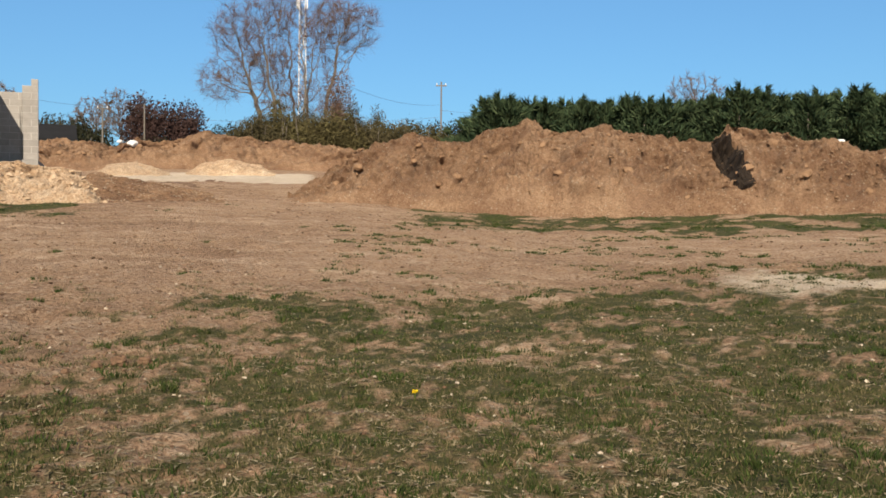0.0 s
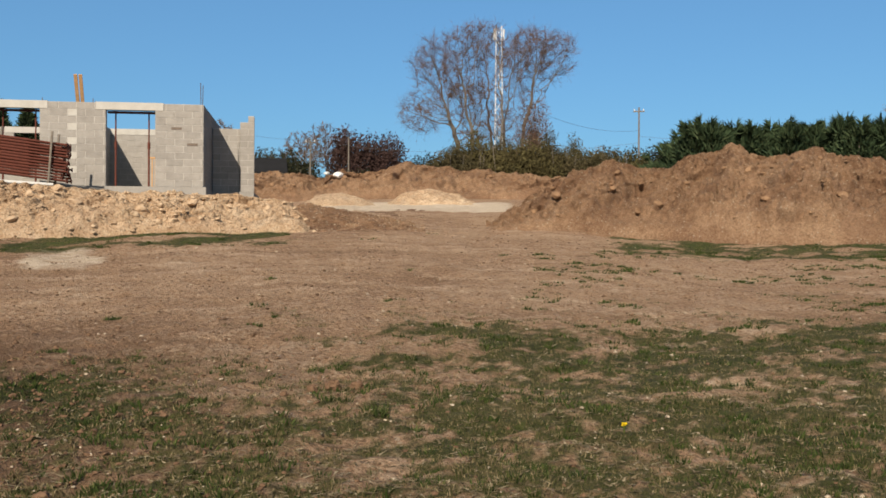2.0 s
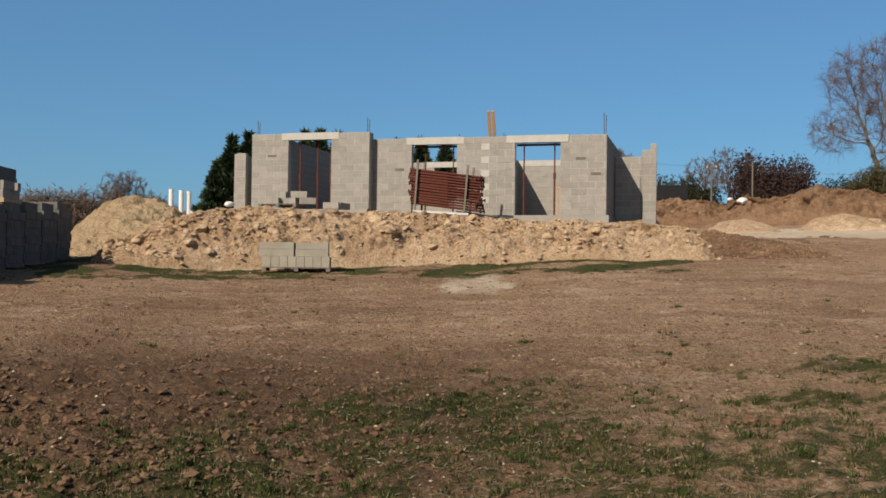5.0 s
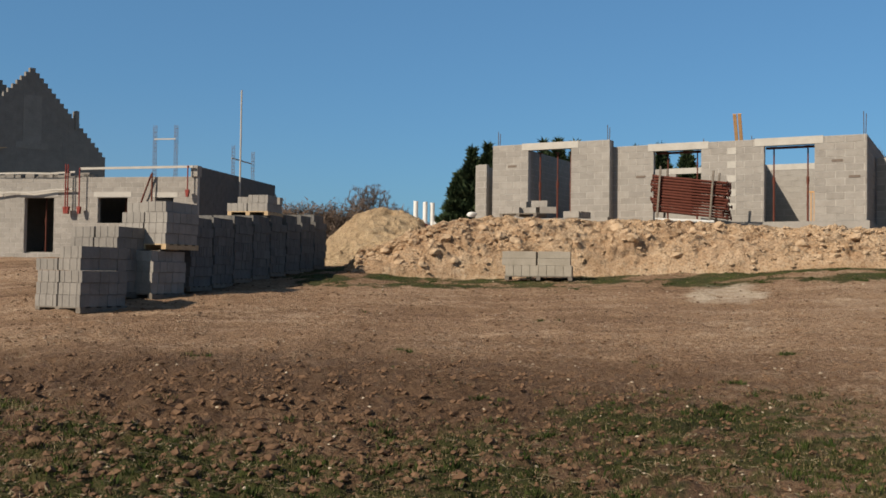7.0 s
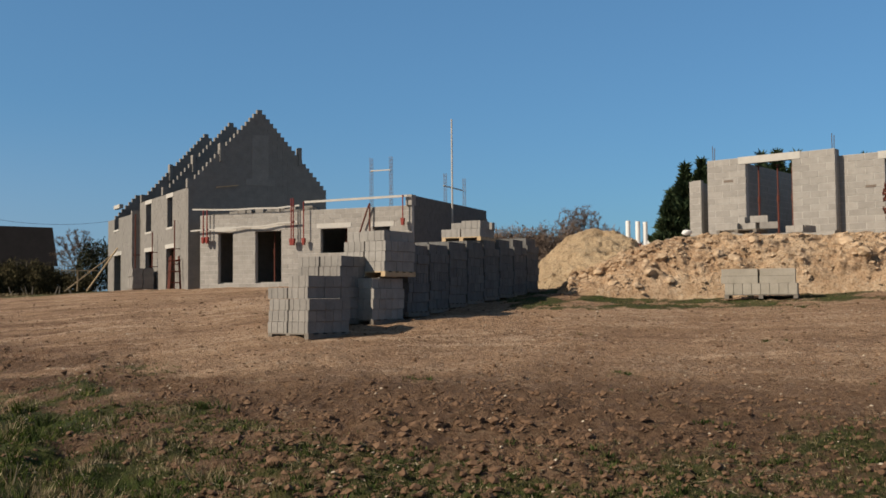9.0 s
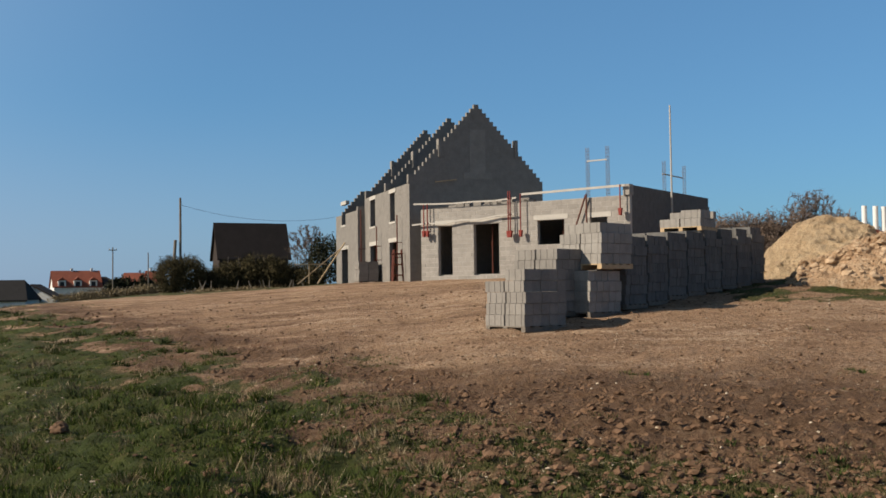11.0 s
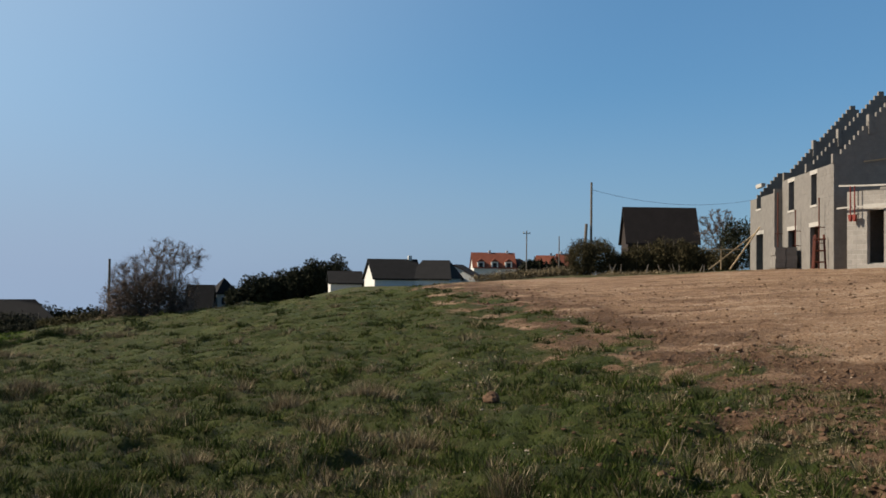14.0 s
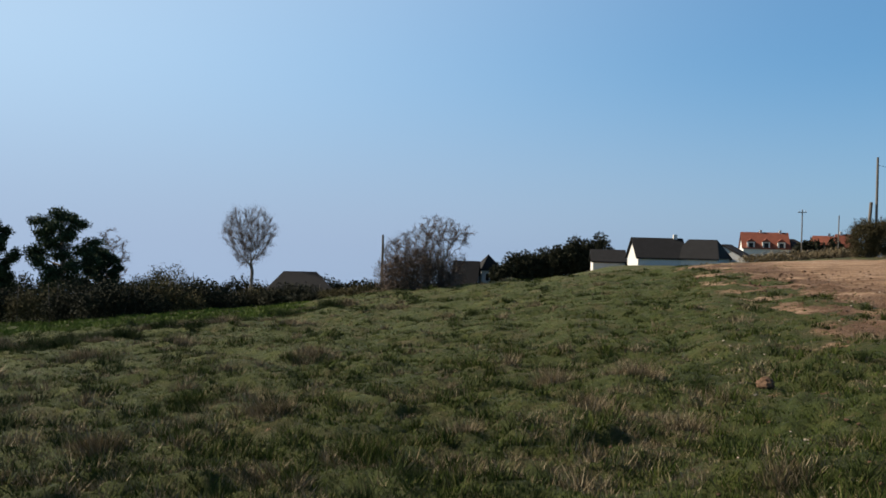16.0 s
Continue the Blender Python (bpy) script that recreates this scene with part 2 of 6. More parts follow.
def earth(name, kind):
    """Bare soil with stones; the open ground also takes grass and chalk."""
    m, nt, b = material(name, 0.95)
    big, mid, fine = tex(nt, 0.35, 4), tex(nt, 2.3, 8, 0.7), tex(nt, 17, 6, 0.75)
    f = math_node(nt, 'ADD', math_node(nt, 'MULTIPLY', big, 0.25), math_node(nt, 'ADD', math_node(nt, 'MULTIPLY', mid, 0.3), math_node(nt, 'MULTIPLY', fine, 0.45)))
    tones = {"ground": [(0.39, (0.25, 0.142, 0.08)), (0.5, (0.48, 0.305, 0.185)), (0.60, (0.62, 0.435, 0.285))],
             "heap": [(0.38, (0.165, 0.088, 0.048)), (0.49, (0.305, 0.18, 0.104)), (0.60, (0.44, 0.288, 0.178))],
             "chalky": [(0.36, (0.36, 0.21, 0.115)), (0.47, (0.58, 0.39, 0.235)), (0.58, (0.76, 0.59, 0.42))],
             "sand": [(0.36, (0.38, 0.255, 0.145)), (0.5, (0.56, 0.41, 0.25)), (0.62, (0.66, 0.52, 0.345))]}[kind]
    c = ramp(nt, f, tones)
    if kind in ("heap", "chalky"):
        damp = math_node(nt, 'MULTIPLY', math_node(nt, 'SUBTRACT', tex(nt, 0.55, 5, 0.6), 0.47), 5.0)
        damp = math_node(nt, 'MINIMUM', math_node(nt, 'MAXIMUM', damp, 0.0), 0.75 if kind == "heap" else 0.5)
        c = blend(nt, damp, c, ramp(nt, f, [(0.38, (0.1, 0.05, 0.028)), (0.5, (0.21, 0.115, 0.066)), (0.62, (0.34, 0.2, 0.12))] if kind == "heap" else [(0.37, (0.26, 0.145, 0.08)), (0.5, (0.47, 0.3, 0.18)), (0.6, (0.62, 0.45, 0.3))]))
    v = nt.nodes.new("ShaderNodeTexVoronoi")
    v.inputs["Scale"].default_value = 9.0
    v.inputs["Randomness"].default_value = 1.0
    pos = nt.nodes.new("ShaderNodeNewGeometry").outputs["Position"]
    nt.links.new(pos, v.inputs["Vector"])
    stone = math_node(nt, 'MULTIPLY', math_node(nt, 'LESS_THAN', v.outputs["Distance"], 0.22), math_node(nt, 'GREATER_THAN', tex(nt, 3.1, 2), 0.52))
    c = blend(nt, math_node(nt, 'MULTIPLY', stone, 0.5), c, (0.42, 0.36, 0.27))
    v2 = nt.nodes.new("ShaderNodeTexVoronoi")
    v2.inputs["Scale"].default_value = 26.0
    nt.links.new(pos, v2.inputs["Vector"])
    speck = math_node(nt, 'MULTIPLY', math_node(nt, 'LESS_THAN', v2.outputs["Distance"], 0.2), math_node(nt, 'GREATER_THAN', tex(nt, 5.3, 2), 0.5))
    c = blend(nt, math_node(nt, 'MULTIPLY', speck, 0.55), c, (0.40, 0.33, 0.24))
    crumb = math_node(nt, 'MULTIPLY', math_node(nt, 'GREATER_THAN', tex(nt, 21, 3, 0.6), 0.57), 0.5)
    c = blend(nt, crumb, c, (0.11, 0.064, 0.034))
    if kind == "ground":
        at = nt.nodes.new("ShaderNodeAttribute")
        at.attribute_name = "cover"
        sep = nt.nodes.new("ShaderNodeSeparateColor")
        nt.links.new(at.outputs["Color"], sep.inputs[0])
        gr = sep.outputs[0]
        xyz = nt.nodes.new("ShaderNodeSeparateXYZ")
        nt.links.new(pos, xyz.inputs[0])
        swept = nt.nodes.new("ShaderNodeCombineXYZ")
        nt.links.new(math_node(nt, 'MULTIPLY', math_node(nt, 'ARCTAN2', xyz.outputs[0], xyz.outputs[1]), 5.5), swept.inputs[0])
        nt.links.new(math_node(nt, 'MULTIPLY', math_node(nt, 'SQRT', math_node(nt, 'ADD', math_node(nt, 'POWER', xyz.outputs[0], 2.0), math_node(nt, 'POWER', xyz.outputs[1], 2.0))), 1.1), swept.inputs[1])
        marks = math_node(nt, 'ADD', tex(nt, 1.0, 6, 0.5, swept.outputs[0]), math_node(nt, 'MULTIPLY', math_node(nt, 'SUBTRACT', fine, 0.5), 0.6))
        marks = math_node(nt, 'MINIMUM', math_node(nt, 'MAXIMUM', math_node(nt, 'MULTIPLY', math_node(nt, 'SUBTRACT', marks, 0.49), 11.0), 0.0), 0.85)
        fine_way = nt.nodes.new("ShaderNodeVectorMath")
        fine_way.operation = 'MULTIPLY'
        fine_way.inputs[1].default_value = (2.6, 5.0, 1.0)
        nt.links.new(swept.outputs[0], fine_way.inputs[0])
        lines = math_node(nt, 'MULTIPLY', math_node(nt, 'SUBTRACT', tex(nt, 1.0, 5, 0.65, fine_way.outputs[0]), 0.44), 3.2)
        lines = math_node(nt, 'MINIMUM', math_node(nt, 'MAXIMUM', lines, 0.0), 1.0)
        lines = math_node(nt, 'ADD', math_node(nt, 'MULTIPLY', lines, 0.6), 0.4)
        rutted = math_node(nt, 'MULTIPLY', math_node(nt, 'MULTIPLY', math_node(nt, 'ADD', math_node(nt, 'MULTIPLY', marks, 0.7), 0.3), lines), at.outputs["Alpha"])
        c = blend(nt, rutted, c, ramp(nt, f, [(0.40, (0.10, 0.05, 0.025)), (0.5, (0.21, 0.115, 0.062)), (0.6, (0.33, 0.195, 0.11))]))
        dry_way = nt.nodes.new("ShaderNodeVectorMath")
        dry_way.operation = 'MULTIPLY'
        dry_way.inputs[1].default_value = (0.9, 2.1, 1.0)
        nt.links.new(swept.outputs[0], dry_way.inputs[0])
        dry = math_node(nt, 'MULTIPLY', math_node(nt, 'SUBTRACT', math_node(nt, 'ADD', tex(nt, 1.0, 6, 0.65, dry_way.outputs[0]), math_node(nt, 'MULTIPLY', math_node(nt, 'SUBTRACT', fine, 0.5), 0.8)), 0.54), 6.0)
        dry = math_node(nt, 'MINIMUM', math_node(nt, 'MAXIMUM', dry, 0.0), 0.7)
        c = blend(nt, dry, c, ramp(nt, f, [(0.38, (0.42, 0.26, 0.155)), (0.5, (0.64, 0.45, 0.3)), (0.6, (0.8, 0.62, 0.45))]))
        wet = math_node(nt, 'MINIMUM', math_node(nt, 'MAXIMUM', math_node(nt, 'MULTIPLY', math_node(nt, 'SUBTRACT', math_node(nt, 'ADD', sep.outputs[2], mid), 0.58), 2.2), 0.0), 0.8)
        c = blend(nt, wet, c, ramp(nt, f, [(0.40, (0.05, 0.026, 0.014)), (0.5, (0.125, 0.068, 0.037)), (0.6, (0.22, 0.128, 0.072))]))
        patch = math_node(nt, 'ADD', math_node(nt, 'MULTIPLY', tex(nt, 1.4, 7, 0.7), 0.65), math_node(nt, 'MULTIPLY', tex(nt, 9, 4, 0.7), 0.35))
        gm = math_node(nt, 'MULTIPLY', math_node(nt, 'SUBTRACT', math_node(nt, 'ADD', gr, patch), 0.985), 5.5)
        gm = math_node(nt, 'MINIMUM', math_node(nt, 'MAXIMUM', gm, 0.0), 0.97)
        gcol = ramp(nt, math_node(nt, 'ADD', math_node(nt, 'MULTIPLY', tex(nt, 0.9, 5, 0.7), 0.6), math_node(nt, 'MULTIPLY', tex(nt, 30, 3), 0.4)),
                    [(0.36, (0.028, 0.036, 0.008)), (0.48, (0.062, 0.07, 0.017)), (0.58, (0.105, 0.095, 0.03)), (0.68, (0.19, 0.145, 0.07))])
        lush = math_node(nt, 'MINIMUM', math_node(nt, 'MAXIMUM', math_node(nt, 'MULTIPLY', math_node(nt, 'SUBTRACT', gr, 0.84), 7.0), 0.0), 0.95)
        gcol = blend(nt, lush, gcol, ramp(nt, math_node(nt, 'ADD', math_node(nt, 'MULTIPLY', tex(nt, 0.7, 6, 0.7), 0.5), math_node(nt, 'MULTIPLY', tex(nt, 5.0, 6, 0.7), 0.5)), [(0.36, (0.018, 0.032, 0.004)), (0.48, (0.044, 0.069, 0.008)), (0.58, (0.078, 0.098, 0.015)), (0.68, (0.14, 0.125, 0.04))]))
        c = blend(nt, gm, c, gcol)
        ck = math_node(nt, 'MINIMUM', math_node(nt, 'MAXIMUM', math_node(nt, 'MULTIPLY', math_node(nt, 'SUBTRACT', math_node(nt, 'ADD', sep.outputs[1], mid), 0.8), 3.0), 0.0), 1.0)
        c = blend(nt, ck, c, ramp(nt, f, [(0.37, (0.56, 0.42, 0.29)), (0.6, (0.86, 0.73, 0.57))]))
    nt.links.new(c, b.inputs["Base Color"])
    grit = tex(nt, 55, 3, 0.7)
    relief(nt, b, math_node(nt, 'ADD', math_node(nt, 'ADD', math_node(nt, 'MULTIPLY', fine, 0.9), mid), math_node(nt, 'MULTIPLY', grit, 0.25)), 1.0, 0.095)
    return m


M_GROUND, M_HEAP, M_CHALKY, M_SAND = earth("soil", "ground"), earth("heap_soil", "heap"), earth("chalky_soil", "chalky"), earth("sand", "sand")
M_STONE = simple("stone", (0.34, 0.26, 0.175), (0.62, 0.52, 0.4), 9)
M_CHALKSTONE = simple("chalk_stone", (0.38, 0.25, 0.145), (0.60, 0.46, 0.32), 7)
M_LOOSE = simple("loose_soil", (0.15, 0.083, 0.043), (0.36, 0.22, 0.125), 5)
M_CLOD = simple("clod", (0.085, 0.048, 0.027), (0.215, 0.125, 0.072), 8)
M_BLOCK = simple("concrete_block", (0.259, 0.238, 0.216), (0.360, 0.338, 0.306), 5, 0.95, 0.5, vary=0.09)
# darker copy of the block colour, with shade painted in for faces away from sun
M_BLOCK_SHADE = simple("shaded_block", (0.125, 0.12, 0.113), (0.185, 0.177, 0.166), 4, 0.95, 0.5, vary=0.12)
M_BLOCK2 = simple("weathered_block", (0.2, 0.185, 0.168), (0.29, 0.27, 0.245), 3, 0.95, 0.5, vary=0.09)
M_MORTAR = simple("mortar", (0.40, 0.375, 0.34), (0.52, 0.49, 0.45), 5, 0.95)
M_LINTEL = simple("cast_concrete", (0.416, 0.392, 0.352), (0.528, 0.504, 0.460), 4, 0.9)
M_SLAB = simple("slab_concrete", (0.259, 0.245, 0.223), (0.360, 0.338, 0.310), 2, 0.9)
M_WOOD = simple("pale_timber", (0.42, 0.29, 0.16), (0.60, 0.45, 0.28), 9, 0.8)
M_OLDWOOD = simple("grey_timber", (0.13, 0.11, 0.09), (0.24, 0.21, 0.175), 8, 0.9)
M_RED = simple("red_paint", (0.16, 0.02, 0.014), (0.28, 0.036, 0.024), 12, 0.6)
M_RUST = simple("rusty_steel", (0.075, 0.022, 0.015), (0.155, 0.045, 0.028), 14, 0.75)
M_STEEL = simple("rebar_steel", (0.10, 0.075, 0.06), (0.2, 0.16, 0.13), 20, 0.6, metal=0.5)
M_GALV = simple("galvanised", (0.45, 0.45, 0.44), (0.62, 0.62, 0.6), 20, 0.5, metal=0.4)
M_WHITE = simple("white_paint", (0.72, 0.72, 0.70), (0.82, 0.82, 0.8), 6, 0.6)
M_RENDER = simple("white_render", (0.68, 0.67, 0.63), (0.8, 0.79, 0.75), 1.2, 0.85)
M_SLATE = simple("slate_roof", (0.008, 0.008, 0.009), (0.018, 0.018, 0.02), 1.5, 0.9)
M_BROWNROOF = simple("brown_roof", (0.028, 0.020, 0.017), (0.045, 0.033, 0.028), 1.5, 0.85)
M_TILE = simple("red_tile_roof", (0.17, 0.05, 0.032), (0.28, 0.088, 0.05), 1.5, 0.8)
M_GLASS = simple("dark_window", (0.02, 0.022, 0.026), (0.035, 0.038, 0.045), 2, 0.15, 0)
M_BARK = simple("bark", (0.10, 0.082, 0.066), (0.23, 0.2, 0.165), 9, 0.95)
M_TWIG = leafy("twigs", [(0.0, (0.11, 0.08, 0.062)), (1.0, (0.24, 0.175, 0.14))])
M_BUD = leafy("budding_twigs", [(0.0, (0.095, 0.062, 0.047)), (1.0, (0.21, 0.132, 0.1))])
M_CONIFER = leafy("conifer_needles", [(0.0, (0.02, 0.036, 0.018)), (0.6, (0.044, 0.068, 0.032)), (1.0, (0.08, 0.105, 0.05))])
M_HEDGE = leafy("hedge_leaves", [(0.0, (0.025, 0.027, 0.016)), (0.7, (0.034, 0.036, 0.02)), (1.0, (0.048, 0.047, 0.027))])
M_SCRUB = leafy("scrub_leaves", [(0.0, (0.05, 0.042, 0.02)), (0.6, (0.095, 0.08, 0.034)), (1.0, (0.15, 0.13, 0.055))])
M_COPPER = leafy("copper_leaves", [(0.0, (0.04, 0.025, 0.022)), (1.0, (0.08, 0.046, 0.04))])
M_OLIVE = leafy("olive_scrub", [(0.0, (0.038, 0.034, 0.017)), (0.6, (0.075, 0.064, 0.031)), (1.0, (0.13, 0.103, 0.054))])
M_GRASS = leafy("grass_blades", [(0.0, (0.022, 0.03, 0.008)), (0.45, (0.055, 0.06, 0.019)), (0.62, (0.088, 0.084, 0.033)), (0.74, (0.15, 0.118, 0.06)), (1.0, (0.29, 0.225, 0.13))])
M_WEED = leafy("weed_leaves", [(0.0, (0.018, 0.03, 0.008)), (0.75, (0.045, 0.066, 0.016)), (1.0, (0.085, 0.1, 0.03))])
M_LUSH = leafy("lush_grass_blades", [(0.0, (0.026, 0.042, 0.006)), (0.5, (0.062, 0.09, 0.013)), (0.74, (0.10, 0.118, 0.026)), (0.88, (0.15, 0.132, 0.054)), (1.0, (0.27, 0.215, 0.125))])
M_FIELD = leafy("field_grass_blades", [(0.0, (0.09, 0.135, 0.02)), (1.0, (0.15, 0.2, 0.035))])
M_STRAW = leafy("dry_grass_blades", [(0.0, (0.11, 0.083, 0.045)), (0.6, (0.24, 0.185, 0.108)), (1.0, (0.46, 0.38, 0.25))])
M_YELLOW = simple("yellow_petals", (0.75, 0.5, 0.01), (0.85, 0.66, 0.02), 30)
M_ORANGE = simple("orange_board", (0.5, 0.27, 0.11), (0.62, 0.38, 0.19), 10)


# ---- mesh tools ----
def mesh(name, verts, faces, mat):
    me = bpy.data.meshes.new(name)
    me.from_pydata(verts, [], faces)
    me.materials.append(mat)
    return me


BOX_F = [(0, 3, 2, 1), (4, 5, 6, 7), (0, 1, 5, 4), (1, 2, 6, 5), (2, 3, 7, 6), (3, 0, 4, 7)]


def box_verts(x0, x1, y0, y1, z0, z1):
    return [(x0, y0, z0), (x1, y0, z0), (x1, y1, z0), (x0, y1, z0), (x0, y0, z1), (x1, y0, z1), (x1, y1, z1), (x0, y1, z1)]


class Shape:
    """Gathers boxes, bars and faces into one mesh."""

    def __init__(self):
        self.v, self.f = [], []

    def add(self, verts, faces):
        n = len(self.v)
        self.v += [tuple(p) for p in verts]
        self.f += [tuple(i + n for i in f) for f in faces]
        return self

    def box(self, x0, x1, y0, y1, z0, z1, m=None):
        v = box_verts(x0, x1, y0, y1, z0, z1)
        return self.add([m @ Vector(p) for p in v] if m else v, BOX_F)

    def bar(self, a, b, r0, r1=None, sides=6):
        """A round bar from a to b."""
        a, b = Vector(a), Vector(b)
        r1 = r0 if r1 is None else r1
        d = (b - a).normalized()
        s = d.orthogonal().normalized()
        t = d.cross(s)
        ring = [(math.cos(6.28319 * i / sides), math.sin(6.28319 * i / sides)) for i in range(sides)]
        v = [a + (s * c + t * q) * r0 for c, q in ring] + [b + (s * c + t * q) * r1 for c, q in ring]
        f = [(i, (i + 1) % sides, sides + (i + 1) % sides, sides + i) for i in range(sides)]
        return self.add(v, f + [tuple(range(sides))[::-1], tuple(range(sides, 2 * sides))])

    def beam(self, a, b, w, h):
        """A square-edged plank from a to b, w wide and h high."""
        a, b = Vector(a), Vector(b)
        d = b - a
        m = Matrix.Translation(a) @ d.to_track_quat('X', 'Z').to_matrix().to_4x4()
        return self.box(0, d.length, -w / 2, w / 2, -h / 2, h / 2, m)

    def object(self, name, mat, parent=None, label=""):
        ob = new(name, mesh(name, self.v, self.f, mat))
        ob.parent = parent
        return tagged(ob, label)


def thing(name, at, turn, label, category, group="", kind=""):
    """An Empty at the base of a thing, turned about z."""
    ob = new(name)
    ob.matrix_world = pose(at[0], at[1], at[2], 0, 0, turn)
    return tagged(ob, label, category, group, kind)


# ---- ground ----
def build_ground():
    az = np.concatenate([np.arange(-8, 172, 0.4), np.arange(172, 352, 4.0)])
    r = np.concatenate([np.arange(0.15, 3.15, 0.1), 3.2 * 1.01 ** np.arange(0, 270), 47.5 * 1.06 ** np.arange(0, 77)])
    A, R = np.meshgrid(np.radians(az), r, indexing='ij')
    x, y = -np.sin(A) * R, np.cos(A) * R
    z = ground_z(x, y)
    g, c, clod, m = masks(x, y)
    na, nr = A.shape
    idx = np.arange(na * nr).reshape(na, nr)
    nxt = np.roll(idx, -1, axis=0)
    quads = np.stack([idx[:, :-1], idx[:, 1:], nxt[:, 1:], nxt[:, :-1]], -1).reshape(-1, 4)[:, ::-1]
    verts = np.stack([x, y, z], -1).reshape(-1, 3)
    centre = len(verts)
    fan = np.stack([idx[:, 0], nxt[:, 0], np.full(na, centre)], -1)
    me = bpy.data.meshes.new("ground")
    me.from_pydata(np.vstack([verts, [[0, 0, 0]]]).tolist(), [], quads.tolist() + fan.tolist())
    col = me.color_attributes.new("cover", 'FLOAT_COLOR', 'POINT')
    data = np.zeros((centre + 1, 4), np.float32)
    g = np.clip(g + 0.30 * clumps(x, y) * smooth(0.05, 0.3, g), 0, 1)
    data[:-1, 0], data[:-1, 1], data[:-1, 2], data[:-1, 3] = g.ravel(), c.ravel(), clod.ravel(), tracks(x, y).ravel()
    col.data.foreach_set("color", data.ravel())
    me.materials.append(M_GROUND)
    me.polygons.foreach_set("use_smooth", [True] * len(me.polygons))
    return tagged(new("ground", me), "trodden brown building-site soil running into a rough green meadow", "ground", kind="structure")


build_ground()


# ---- heaps and banks ----
HEAPS = []


GRIDS = {}


def heap(name, crest, depth, mat, label, category="spoil heap", steep=0.55, back=None, lump=0.12, seed=1, step=0.085, cut=None, flat=None, chunk=0.07, cell=0.4, flutes=0.0):
    """A long heap. crest: (bearing, angle of its top above the eye); depth(az): distances of its front foot and of its crest."""
    azs = np.arange(min(a for a, e in crest), max(a for a, e in crest) + 1e-6, step)
    order = sorted(crest)
    els = np.interp(azs, [a for a, e in order], [e for a, e in order])
    vs = np.concatenate([np.linspace(-0.06, 1, 56), np.linspace(1, 2.05, 16)[1:]])
    n1, n2 = len(azs), len(vs)
    V = np.zeros((n1, n2, 3))
    D = np.zeros((n1, n2))
    for i, a in enumerate(azs):
        d0, d1 = depth(a)
        d2 = d1 + (back if back else (d1 - d0) * 1.2)
        D[i] = np.where(vs <= 1, d0 + (d1 - d0) * vs, d1 + (d2 - d1) * (vs - 1))
    X, Y = -np.sin(np.radians(azs))[:, None] * D, np.cos(np.radians(azs))[:, None] * D
    GZ = ground_z(X, Y)
    for i, (a, e) in enumerate(zip(azs, els)):
        d0, d1 = depth(a)
        top = high(d1, e)
        end = min(1.0, (i + 0.2) * step / 0.8, (n1 - 0.8 - i) * step / 0.8)
        for j, v in enumerate(vs):
            x, y, g = X[i, j], Y[i, j], GZ[i, j]
            s = max(0.0, min(1.0, v if v <= 1 else 2 - v))
            s = s ** steep if v <= 1 else (s ** 0.7 if not flat else min(1.0, s * 5))
            s = s * (0.25 + 0.75 * end)
            z = g - 0.05 + (max(top, g) - g) * s
            q = Vector((x, y, z * 1.6)) * 0.55 + Vector((seed * 7.1, 0, 0))
            amp = lump * min(1.0, 5 * min(1.0, max(0.0, v if v <= 1 else 2 - v)) + 0.05)
            w = noise.fractal(q * 1.4, 0.5, 2.1, 7) * 0.85 + 0.2 * noise.noise(q * 6.1)
            flute = noise.noise(Vector((radians(a) * D[i, j] * 0.42, seed * 5.3, v * 0.9))) + 0.5 * noise.noise(Vector((radians(a) * D[i, j] * 1.1, seed * 2.3, v * 2.0)))
            out = amp * w * 1.6 + flutes * flute * max(0.0, 1 - abs(v - 0.5) * 1.9)
            z += amp * w * (0.9 if v < 0.93 else 0.6)
            # broken lumps with dark gaps between them, at two sizes
            c = Vector((x + seed * 3.7, y, z * 1.15)) + noise.noise_vector(Vector((x, y, z)) * 1.7) * 0.22
            big, small = noise.voronoi(c / cell)[0], noise.voronoi(c / (cell * 0.42))[0]
            rough = 0.35 + 0.65 * min(1.0, max(0.0, 0.5 + 1.1 * noise.noise(Vector((x, y, z)) * 0.55)))
            k = chunk * rough * min(1.0, amp / max(lump, 1e-6)) * (min(0.45, big[1] - big[0]) * 2.2 + min(0.4, small[1] - small[0]) * 0.9 - 0.7)
            out += k
            z += k * 0.55
            nearer = polar(a, out)
            if cut:
                z -= cut(a, v) * max(0.0, z - g)
            V[i, j] = (x - nearer[0], y - nearer[1], z)
    idx = np.arange(n1 * n2).reshape(n1, n2)
    f = np.stack([idx[:-1, :-1], idx[:-1, 1:], idx[1:, 1:], idx[1:, :-1]], -1).reshape(-1, 4)[:, ::-1]
    me = mesh(name, V.reshape(-1, 3).tolist(), f.tolist(), mat)
    me.polygons.foreach_set("use_smooth", [True] * len(me.polygons))
    HEAPS.append((name, V[:, 4:56].reshape(-1, 3)))
    GRIDS[name] = (azs, vs, V)
    return tagged(new(name, me), label, category)


def gully_edges(v):
    """Bearings of the gully's two sides at a place up the heap's face."""
    f = (1 - max(0.0, v) ** 0.55) / 0.64
    return 13.15 - 1.55 * f ** 0.85, 12.2 - 1.75 * f


